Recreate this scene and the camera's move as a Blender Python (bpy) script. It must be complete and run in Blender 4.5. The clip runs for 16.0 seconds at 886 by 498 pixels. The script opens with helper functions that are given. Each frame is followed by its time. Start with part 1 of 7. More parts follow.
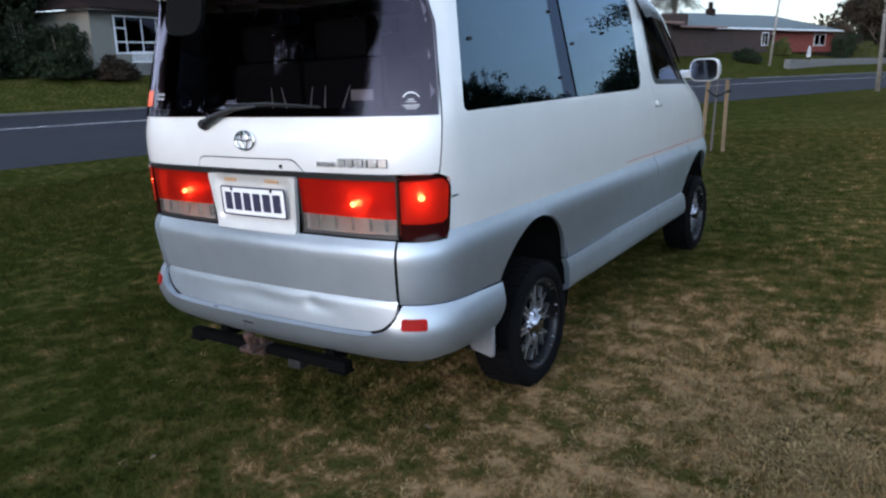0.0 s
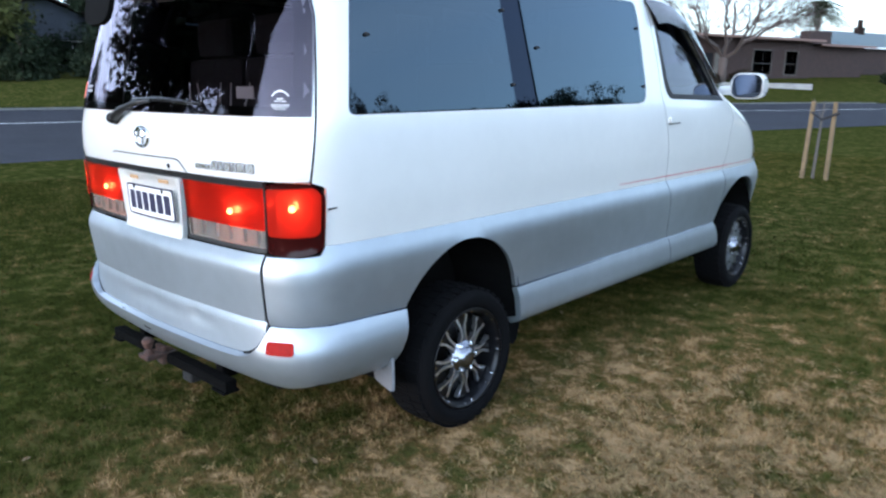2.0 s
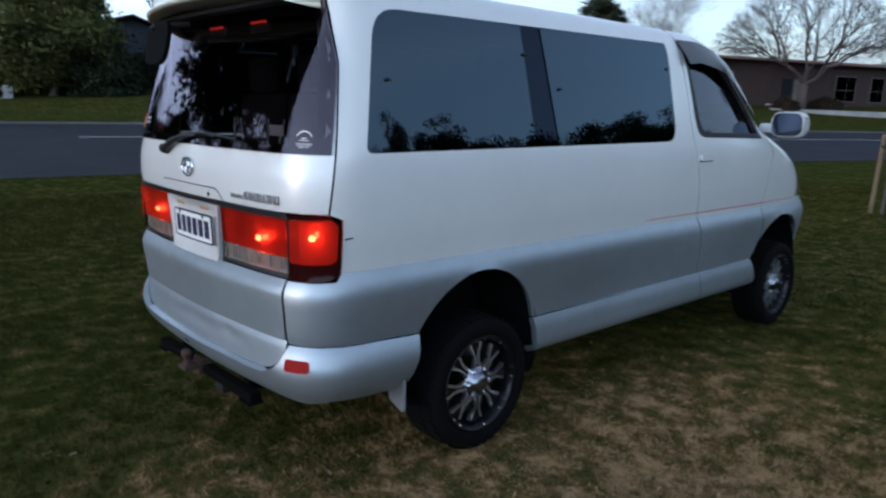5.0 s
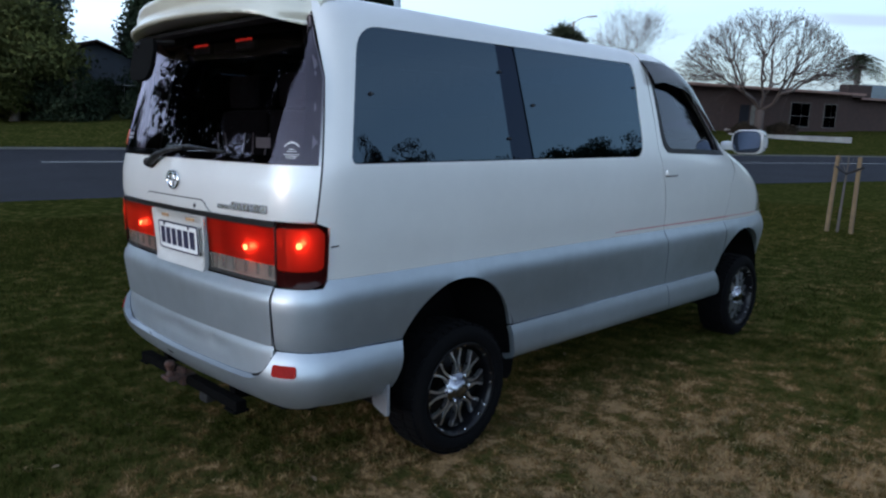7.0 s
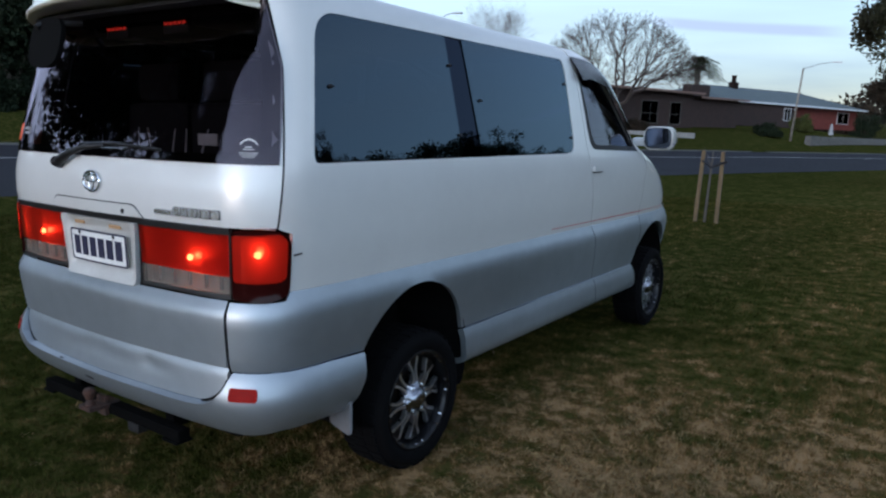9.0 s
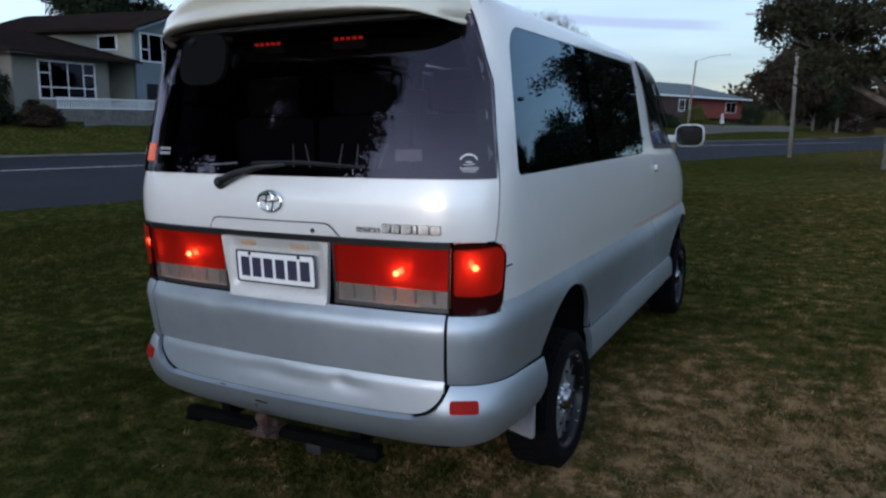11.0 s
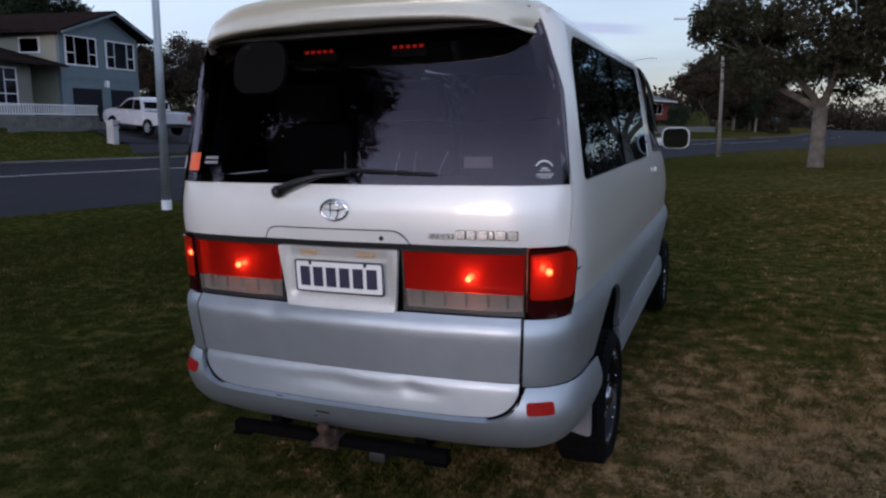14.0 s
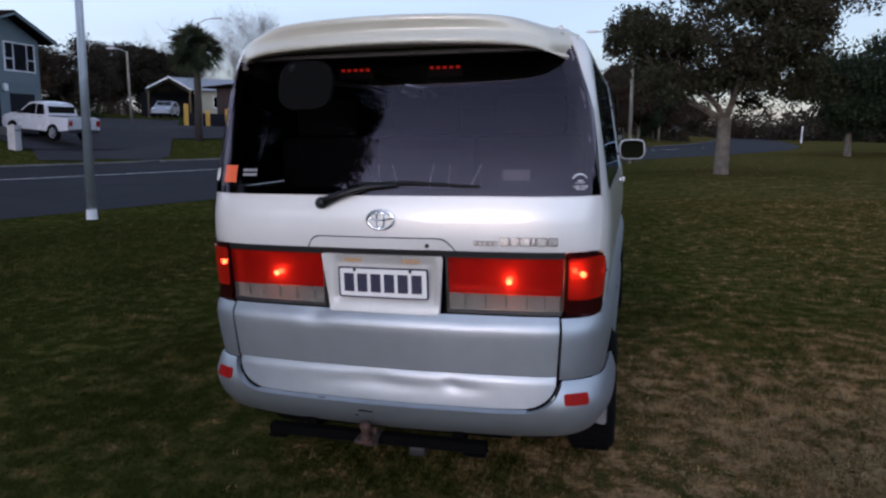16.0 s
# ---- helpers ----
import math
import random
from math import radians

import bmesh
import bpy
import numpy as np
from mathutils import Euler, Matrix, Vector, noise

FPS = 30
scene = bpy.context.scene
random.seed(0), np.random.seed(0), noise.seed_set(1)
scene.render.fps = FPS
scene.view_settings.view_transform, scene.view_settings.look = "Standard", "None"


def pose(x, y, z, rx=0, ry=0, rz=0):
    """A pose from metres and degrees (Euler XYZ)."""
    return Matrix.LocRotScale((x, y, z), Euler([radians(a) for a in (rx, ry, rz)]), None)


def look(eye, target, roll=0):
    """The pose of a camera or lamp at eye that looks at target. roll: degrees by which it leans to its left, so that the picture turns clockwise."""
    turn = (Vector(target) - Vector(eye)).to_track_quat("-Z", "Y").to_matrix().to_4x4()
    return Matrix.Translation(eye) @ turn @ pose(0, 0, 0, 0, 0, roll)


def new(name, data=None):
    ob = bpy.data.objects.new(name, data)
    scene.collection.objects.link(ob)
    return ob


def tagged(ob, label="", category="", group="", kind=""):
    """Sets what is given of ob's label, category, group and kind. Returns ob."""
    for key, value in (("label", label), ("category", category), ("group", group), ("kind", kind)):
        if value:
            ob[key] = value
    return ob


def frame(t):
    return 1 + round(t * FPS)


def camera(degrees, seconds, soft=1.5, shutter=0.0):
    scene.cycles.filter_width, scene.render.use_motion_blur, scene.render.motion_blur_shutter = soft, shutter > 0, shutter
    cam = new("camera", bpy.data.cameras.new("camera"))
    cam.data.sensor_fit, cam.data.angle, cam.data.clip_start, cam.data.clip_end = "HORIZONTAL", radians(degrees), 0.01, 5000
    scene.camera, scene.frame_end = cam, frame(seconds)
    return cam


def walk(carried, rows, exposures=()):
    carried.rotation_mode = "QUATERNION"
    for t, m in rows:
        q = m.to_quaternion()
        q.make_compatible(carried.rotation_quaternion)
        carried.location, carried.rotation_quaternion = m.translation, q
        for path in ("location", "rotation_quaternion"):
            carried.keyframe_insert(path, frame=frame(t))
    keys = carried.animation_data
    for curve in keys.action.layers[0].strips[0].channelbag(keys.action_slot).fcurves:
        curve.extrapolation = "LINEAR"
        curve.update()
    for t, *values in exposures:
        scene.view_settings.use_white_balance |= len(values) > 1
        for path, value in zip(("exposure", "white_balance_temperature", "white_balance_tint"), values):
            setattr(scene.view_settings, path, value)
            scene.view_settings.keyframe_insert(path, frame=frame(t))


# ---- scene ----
cam = camera(63.2, 16.0, soft=2.3, shutter=0.3)
PATH = [
    (0, (2.198, -2.082, 1.546), (1.155, -0.454, 1.036), -0.7),
    (0.5, (2.218, -1.878, 1.531), (1.14, -0.27, 1.026), 3.3),
    (1, (2.338, -1.683, 1.534), (1.183, -0.14, 1.001), -0.9),
    (1.5, (2.595, -1.499, 1.521), (1.399, -0.002, 0.949), 1.7),
    (2, (2.661, -1.332, 1.514), (1.364, 0.111, 1.028), 1.3),
    (2.5, (2.662, -1.124, 1.533), (1.222, 0.186, 1.074), 1.6),
    (3, (2.774, -0.999, 1.558), (1.275, 0.286, 1.235), 0.9),
    (3.5, (2.945, -0.913, 1.578), (1.369, 0.28, 1.271), 1.0),
    (4, (3.013, -0.916, 1.57), (1.413, 0.229, 1.209), 1.9),
    (4.5, (2.996, -1.085, 1.569), (1.415, 0.107, 1.29), 3.5),
    (5, (2.912, -1.298, 1.603), (1.476, 0.023, 1.164), 2.2),
    (5.2, (2.91, -1.336, 1.583), (1.532, 0.05, 1.157), 4.0),
    (7.3, (2.96, -1.425, 1.554), (1.571, -0.031, 1.195), 2.2),
    (7.5, (2.95, -1.433, 1.554), (1.57, -0.032, 1.192), 3.2),
    (8, (2.89, -1.438, 1.573), (1.554, 0.012, 1.242), 4.3),
    (8.2, (2.837, -1.428, 1.565), (1.556, 0.062, 1.19), 3.7),
    (10.3, (1.961, -1.855, 1.534), (0.988, -0.142, 1.191), 2.1),
    (10.5, (1.864, -1.897, 1.55), (0.866, -0.213, 1.144), 3.1),
    (11, (1.7, -2.104, 1.557), (0.816, -0.348, 1.193), 1.1),
    (11.5, (1.614, -2.293, 1.586), (0.766, -0.5, 1.323), 1.4),
    (12, (1.598, -2.342, 1.575), (0.743, -0.561, 1.264), 1.7),
    (12.5, (1.596, -2.351, 1.574), (0.759, -0.561, 1.266), 1.9),
    (13, (1.585, -2.365, 1.573), (0.743, -0.58, 1.245), 1.1),
    (13.5, (1.482, -2.349, 1.559), (0.677, -0.547, 1.236), 2.0),
    (14, (1.277, -2.328, 1.566), (0.557, -0.496, 1.212), 0.7),
    (14.5, (1.076, -2.458, 1.553), (0.41, -0.611, 1.174), 1.8),
    (15, (0.91, -2.619, 1.579), (0.375, -0.739, 1.152), 1.4),
    (15.5, (0.885, -2.663, 1.589), (0.327, -0.778, 1.217), 1.0),
    (16, (0.887, -2.668, 1.593), (0.392, -0.759, 1.261), 1.1),
]
EXPOSURES = [(0.0, 1.69, 6640.0, 21.0), (0.8, 2.02, 6640.0, 21.0), (1.4, 2.2, 6640.0, 19.0), (2.1, 2.4, 6400.0, 18.0), (2.5, 1.68, 6490.0, 20.0), (3.1, 1.2, 6340.0, 19.0), (3.5, 0.81, 6230.0, 18.0), (4.0, 0.59, 6280.0, 19.0), (4.5, 0.76, 6280.0, 20.0), (5.0, 1.13, 6280.0, 19.0), (7.5, 0.98, 6340.0, 18.0), (8.0, 0.88, 6340.0, 18.0), (10.5, 1.08, 6490.0, 20.0), (11.0, 0.83, 6430.0, 20.0), (11.5, 0.62, 6530.0, 21.0), (12.0, 0.53, 6670.0, 27.0), (13.5, 0.51, 6670.0, 31.0), (14.2, 0.75, 6810.0, 29.0), (15.0, 0.89, 6830.0, 29.0), (16.0, 0.75, 6630.0, 29.0)]
walk(cam, [(t, look(eye, target, roll)) for t, eye, target, roll in PATH], exposures=EXPOSURES)

# ---- light: an evening sky, sun already low behind thin cloud ----
SUN_EL, SUN_AZ = radians(6.5), radians(-176.0)
world = bpy.data.worlds.new("evening_sky")
scene.world = world
world.use_nodes = True
wn, wl = world.node_tree.nodes, world.node_tree.links
wn.clear()
sky = wn.new("ShaderNodeTexSky")
sky.sky_type, sky.sun_disc = "NISHITA", False
sky.sun_elevation, sky.sun_rotation = SUN_EL, SUN_AZ
sky.air_density, sky.dust_density, sky.ozone_density = 1.0, 0.25, 2.2
w_co = wn.new("ShaderNodeTexCoord")
w_map = wn.new("ShaderNodeMapping")
w_map.inputs["Scale"].default_value = (1.2, 1.2, 9.0)
wl.new(w_co.outputs["Generated"], w_map.inputs["Vector"])
w_noise = wn.new("ShaderNodeTexNoise")
w_noise.inputs["Scale"].default_value, w_noise.inputs["Detail"].default_value = 2.2, 6.0
wl.new(w_map.outputs["Vector"], w_noise.inputs["Vector"])
w_ramp = wn.new("ShaderNodeValToRGB")
w_ramp.color_ramp.elements[0].position, w_ramp.color_ramp.elements[1].position = 0.42, 0.70
w_ramp.color_ramp.elements[0].color = (0.72, 0.72, 0.72, 1)
w_ramp.color_ramp.elements[1].color = (0.88, 0.88, 0.88, 1)
wl.new(w_noise.outputs["Fac"], w_ramp.inputs["Fac"])
w_mix = wn.new("ShaderNodeMix")
w_mix.data_type = "RGBA"
wl.new(w_ramp.outputs["Color"], w_mix.inputs["Factor"])
wl.new(sky.outputs["Color"], w_mix.inputs["A"])
# the veil of thin cloud: pale and a little warm low down, deep blue-grey overhead
w_apart = wn.new("ShaderNodeSeparateXYZ")
wl.new(w_co.outputs["Generated"], w_apart.inputs[0])
w_veil = wn.new("ShaderNodeValToRGB")
w_veil.color_ramp.elements[0].position, w_veil.color_ramp.elements[0].color = 0.0, (0.29, 0.42, 0.58, 1)
w_veil.color_ramp.elements[1].position, w_veil.color_ramp.elements[1].color = 1.0, (0.26, 0.36, 0.49, 1)
for at, c in ((0.055, (0.29, 0.44, 0.63, 1)), (0.095, (0.52, 0.72, 0.89, 1)), (0.16, (0.59, 0.83, 1.0, 1)), (0.32, (0.60, 0.81, 0.99, 1)), (0.43, (0.49, 0.65, 0.81, 1)), (0.56, (0.26, 0.35, 0.46, 1)), (0.72, (0.165, 0.225, 0.31, 1))):
    w_veil.color_ramp.elements.new(at).color = c
wl.new(w_apart.outputs["Z"], w_veil.inputs["Fac"])
w_scale = wn.new("ShaderNodeVectorMath")
w_scale.operation = "SCALE"
w_glow = wn.new("ShaderNodeVectorMath")
w_glow.operation = "DOT_PRODUCT"
w_glow.inputs[1].default_value = (math.sin(SUN_AZ), math.cos(SUN_AZ), 0.0)
wl.new(w_co.outputs["Generated"], w_glow.inputs[0])
w_side = wn.new("ShaderNodeMapRange")
w_side.inputs["From Min"].default_value, w_side.inputs["From Max"].default_value = -1.0, 1.0
w_side.inputs["To Min"].default_value, w_side.inputs["To Max"].default_value = 2.3, 9.2
wl.new(w_glow.outputs["Value"], w_side.inputs["Value"])
wl.new(w_side.outputs[0], w_scale.inputs["Scale"])
wl.new(w_veil.outputs["Color"], w_scale.inputs[0])
wl.new(w_scale.outputs["Vector"], w_mix.inputs["B"])
w_bg = wn.new("ShaderNodeBackground")
w_bg.inputs["Strength"].default_value = 0.20
# a few thin grey-violet streaks of cloud
w_map2 = wn.new("ShaderNodeMapping")
w_map2.inputs["Scale"].default_value, w_map2.inputs["Location"].default_value = (0.7, 0.7, 15.0), (3.1, 0.4, 0.35)
wl.new(w_co.outputs["Generated"], w_map2.inputs["Vector"])
w_noise2 = wn.new("ShaderNodeTexNoise")
w_noise2.inputs["Scale"].default_value, w_noise2.inputs["Detail"].default_value = 1.5, 3.0
wl.new(w_map2.outputs["Vector"], w_noise2.inputs["Vector"])
w_ramp2 = wn.new("ShaderNodeValToRGB")
w_ramp2.color_ramp.elements[0].position, w_ramp2.color_ramp.elements[1].position = 0.60, 0.70
w_ramp2.color_ramp.elements[1].color = (0.6, 0.6, 0.6, 1)
wl.new(w_noise2.outputs["Fac"], w_ramp2.inputs["Fac"])
w_mix2 = wn.new("ShaderNodeMix")
w_mix2.data_type = "RGBA"
wl.new(w_ramp2.outputs["Color"], w_mix2.inputs["Factor"])
wl.new(w_mix.outputs["Result"], w_mix2.inputs["A"])
w_mix2.inputs["B"].default_value = (2.0, 2.6, 3.7, 1)
# one long flat cloud low over the street
def sky_dot(v):
    nd = wn.new("ShaderNodeVectorMath")
    nd.operation = "DOT_PRODUCT"
    nd.inputs[1].default_value = v
    wl.new(w_co.outputs["Generated"], nd.inputs[0])
    return nd.outputs["Value"]


def sky_math(op, a, b=0.0):
    nd = wn.new("ShaderNodeMath")
    nd.operation = op
    for k, v in enumerate((a, b)):
        if isinstance(v, float):
            nd.inputs[k].default_value = v
        else:
            wl.new(v, nd.inputs[k])
    return nd.outputs[0]


def sky_fade(v, near, gone):
    nd = wn.new("ShaderNodeMapRange")
    nd.interpolation_type = "SMOOTHSTEP"
    nd.inputs["From Min"].default_value, nd.inputs["From Max"].default_value = near, gone
    nd.inputs["To Min"].default_value, nd.inputs["To Max"].default_value = 1.0, 0.0
    wl.new(v, nd.inputs["Value"])
    return nd.outputs[0]


w_rise = sky_math("ADD", sky_dot((0.058, 0.0135, 1.0)), sky_math("MULTIPLY", sky_math("SUBTRACT", w_noise.outputs["Fac"], 0.5), 0.012))
w_band = sky_fade(sky_math("ABSOLUTE", sky_math("SUBTRACT", w_rise, 0.1225)), 0.003, 0.009)
w_along = sky_fade(sky_math("ABSOLUTE", sky_dot((0.974, 0.225, 0.0))), 0.07, 0.135)
w_ahead = sky_fade(sky_dot((0.0, -1.0, 0.0)), -0.3, 0.0)
w_mix3 = wn.new("ShaderNodeMix")
w_mix3.data_type = "RGBA"
wl.new(sky_math("MULTIPLY", sky_math("MULTIPLY", w_band, w_along), sky_math("MULTIPLY", w_ahead, 0.8)), w_mix3.inputs["Factor"])
wl.new(w_mix2.outputs["Result"], w_mix3.inputs["A"])
w_mix3.inputs["B"].default_value = (1.35, 1.75, 2.5, 1)
wl.new(w_mix3.outputs["Result"], w_bg.inputs["Color"])
w_out = wn.new("ShaderNodeOutputWorld")
wl.new(w_bg.outputs["Background"], w_out.inputs["Surface"])
sun = new("sun", bpy.data.lights.new("sun", "SUN"))
sun.data.energy, sun.data.angle, sun.data.color = 0.62, radians(18), (1.0, 0.90, 0.82)
sun.matrix_world = look((0, 0, 0), (-math.sin(SUN_AZ) * math.cos(SUN_EL), -math.cos(SUN_AZ) * math.cos(SUN_EL), -math.sin(SUN_EL)))

# ---- building helpers ----
from mathutils.geometry import delaunay_2d_cdt


def part(name, bm, material, parent=None, label="", smooth=False):
    """One mesh object from a bmesh (or a ready mesh), under a thing or a part."""
    if isinstance(bm, bmesh.types.BMesh):
        me = bpy.data.meshes.new(name)
        bmesh.ops.recalc_face_normals(bm, faces=bm.faces)
        bm.to_mesh(me)
        bm.free()
    else:
        me = bm
    if smooth:
        me.polygons.foreach_set("use_smooth", [True] * len(me.polygons))
    me.materials.append(material)
    ob = new(name, me)
    if parent is not None:
        ob.parent = parent
    if label:
        ob["label"] = label
    return ob


def thing(name, m, label, category, group="", kind=""):
    ob = new(name)
    ob.empty_display_size = 0.2
    ob.matrix_world = m
    return tagged(ob, label, category, group, kind)


def box(bm, lo, hi, bevel=0.0, m=None):
    lo, hi = Vector(lo), Vector(hi)
    made = bmesh.ops.create_cube(bm, size=1.0)["verts"]
    for v in made:
        v.co = Vector(((v.co.x + 0.5) * (hi.x - lo.x) + lo.x, (v.co.y + 0.5) * (hi.y - lo.y) + lo.y, (v.co.z + 0.5) * (hi.z - lo.z) + lo.z))
        if m is not None:
            v.co = m @ v.co
    if bevel > 0:
        edges = {e for v in made for e in v.link_edges}
        bmesh.ops.bevel(bm, geom=list(edges), offset=bevel, segments=2, profile=0.7, affect="EDGES")
    return bm


def boxed(lo, hi, bevel=0.0, m=None):
    return box(bmesh.new(), lo, hi, bevel, m)


def tube(bm, pts, radii, seg=8, cap=True):
    """A tapered tube along points."""
    pts = [Vector(p) for p in pts]
    rings, up = [], Vector((0, 0, 1))
    side = None
    for i, p in enumerate(pts):
        way = (pts[min(i + 1, len(pts) - 1)] - pts[max(i - 1, 0)]).normalized()
        if side is None:
            side = way.orthogonal().normalized()
        side = (side - way * side.dot(way)).normalized()
        other = way.cross(side)
        r = radii[i] if isinstance(radii, (list, tuple)) else radii
        rings.append([bm.verts.new(p + (side * math.cos(a) + other * math.sin(a)) * r) for a in [2 * math.pi * k / seg for k in range(seg)]])
    for a, b in zip(rings, rings[1:]):
        for k in range(seg):
            bm.faces.new((a[k], a[(k + 1) % seg], b[(k + 1) % seg], b[k]))
    if cap:
        bm.faces.new(rings[0][::-1])
        bm.faces.new(rings[-1])
    return bm


def lathe(bm, profile, seg=32, m=Matrix.Identity(4), closed=False):
    """Turns (radius, along) about the local x axis."""
    rings = []
    for r, x in profile:
        rings.append([bm.verts.new(m @ Vector((x, r * math.cos(a), r * math.sin(a)))) for a in [2 * math.pi * k / seg for k in range(seg)]])
    pairs = list(zip(rings, rings[1:])) + ([(rings[-1], rings[0])] if closed else [])
    for a, b in pairs:
        for k in range(seg):
            bm.faces.new((a[k], a[(k + 1) % seg], b[(k + 1) % seg], b[k]))
    return bm


def prism(bm, loop, depth, m=Matrix.Identity(4)):
    """A polygon in the local xy plane, pushed along local z."""
    a = [bm.verts.new(m @ Vector((x, y, 0))) for x, y in loop]
    b = [bm.verts.new(m @ Vector((x, y, depth))) for x, y in loop]
    bm.faces.new(a[::-1])
    bm.faces.new(b)
    for k in range(len(loop)):
        n = (k + 1) % len(loop)
        bm.faces.new((a[k], a[n], b[n], b[k]))
    return bm


def rounded(loop, r, seg=6):
    """Rounds the corners of a polygon; r is one radius or one for each corner."""
    out, n = [], len(loop)
    for i in range(n):
        p, a, b = Vector(loop[i]), Vector(loop[i - 1]), Vector(loop[(i + 1) % n])
        rad = r[i] if isinstance(r, (list, tuple)) else r
        if rad <= 0:
            out.append(tuple(p))
            continue
        da, db = min(rad, (a - p).length * 0.49), min(rad, (b - p).length * 0.49)
        s, e = p + (a - p).normalized() * da, p + (b - p).normalized() * db
        for k in range(seg + 1):
            t = k / seg
            out.append(tuple(s * (1 - t) ** 2 + p * 2 * t * (1 - t) + e * t * t))
    return out


def inside(poly, x, y):
    hit, n = False, len(poly)
    for i in range(n):
        (x0, y0), (x1, y1) = poly[i - 1], poly[i]
        if (y0 > y) != (y1 > y) and x < (x1 - x0) * (y - y0) / (y1 - y0) + x0:
            hit = not hit
    return hit


def resampled(loop, step):
    out = []
    for i, p in enumerate(loop):
        q = loop[(i + 1) % len(loop)]
        n = max(1, round(math.hypot(q[0] - p[0], q[1] - p[1]) / step))
        out += [(p[0] + (q[0] - p[0]) * k / n, p[1] + (q[1] - p[1]) * k / n) for k in range(n)]
    return out


def skin(name, loop, fn, material, parent, holes=(), step=0.03, rim=0.012, lift=0.0, label="", clean=1e-4):
    """A curved panel: a flat outline with holes, laid on the surface fn(u, v), with turned-in edges."""
    loops = [resampled(l, step) for l in (loop, *holes)]
    edge = np.array([p for l in loops for p in l])
    lo, hi = edge.min(0), edge.max(0)
    near = np.array([p for l in loops for p in resampled(l, step / 4)])
    pts, cons = [tuple(p) for p in edge], []
    at = 0
    for l in loops:
        cons += [(at + k, at + (k + 1) % len(l)) for k in range(len(l))]
        at += len(l)
    nx, ny = max(1, int((hi[0] - lo[0]) / step)), max(1, int((hi[1] - lo[1]) / step))
    for i in range(1, nx):
        for j in range(1, ny):
            x, y = lo[0] + (hi[0] - lo[0]) * (i + 0.5 * (j % 2) - 0.25) / nx, lo[1] + (hi[1] - lo[1]) * j / ny
            if inside(loops[0], x, y) and not any(inside(h, x, y) for h in loops[1:]) and np.abs(near - (x, y)).max(1).min() > step * 0.42:
                pts.append((x, y))
    co, _, faces, *_ = delaunay_2d_cdt([Vector(p) for p in pts], cons, [], 0, clean)
    verts, norms = [], []
    for p in co:
        a, b, c = fn(p.x, p.y), fn(p.x + 1e-3, p.y), fn(p.x, p.y + 1e-3)
        n = (b - a).cross(c - a)
        n = n.normalized() if n.length > 0 else Vector((0, 0, 1))
        verts.append(a + n * lift), norms.append(n)
    keep = []
    for f in faces:
        cx, cy = sum(co[i].x for i in f) / len(f), sum(co[i].y for i in f) / len(f)
        if inside(loops[0], cx, cy) and not any(inside(h, cx, cy) for h in loops[1:]):
            a, b, c = (co[i] for i in f[:3])
            area = (b - a).cross(c - a)
            if abs(area) > 0.04 * max((b - a).length_squared, (c - b).length_squared, (a - c).length_squared):
                keep.append(tuple(f) if area > 0 else tuple(f)[::-1])
    flat = len(keep)
    if rim:
        count = {}
        for f in keep:
            for a, b in zip(f, f[1:] + f[:1]):
                count[(a, b)] = 1
        for a, b in [e for e in count if (e[1], e[0]) not in count]:
            k = len(verts)
            verts += [verts[a], verts[b], verts[b] - norms[b] * rim, verts[a] - norms[a] * rim]
            keep.append((k + 1, k, k + 3, k + 2))
    me = bpy.data.meshes.new(name)
    me.from_pydata([tuple(v) for v in verts], [], keep)
    me.polygons.foreach_set("use_smooth", [i < flat for i in range(len(keep))])
    me.update()
    return part(name, me, material, parent, label)


def raw_mesh(name, verts, faces):
    """A mesh straight from number arrays; all faces have the same count of corners."""
    me = bpy.data.meshes.new(name)
    n, k = faces.shape
    me.vertices.add(len(verts))
    me.vertices.foreach_set("co", np.asarray(verts, np.float32).ravel())
    me.loops.add(n * k)
    me.loops.foreach_set("vertex_index", faces.astype(np.int32).ravel())
    me.polygons.add(n)
    me.polygons.foreach_set("loop_start", np.arange(0, n * k, k, dtype=np.int32))
    me.update(calc_edges=True)
    return me


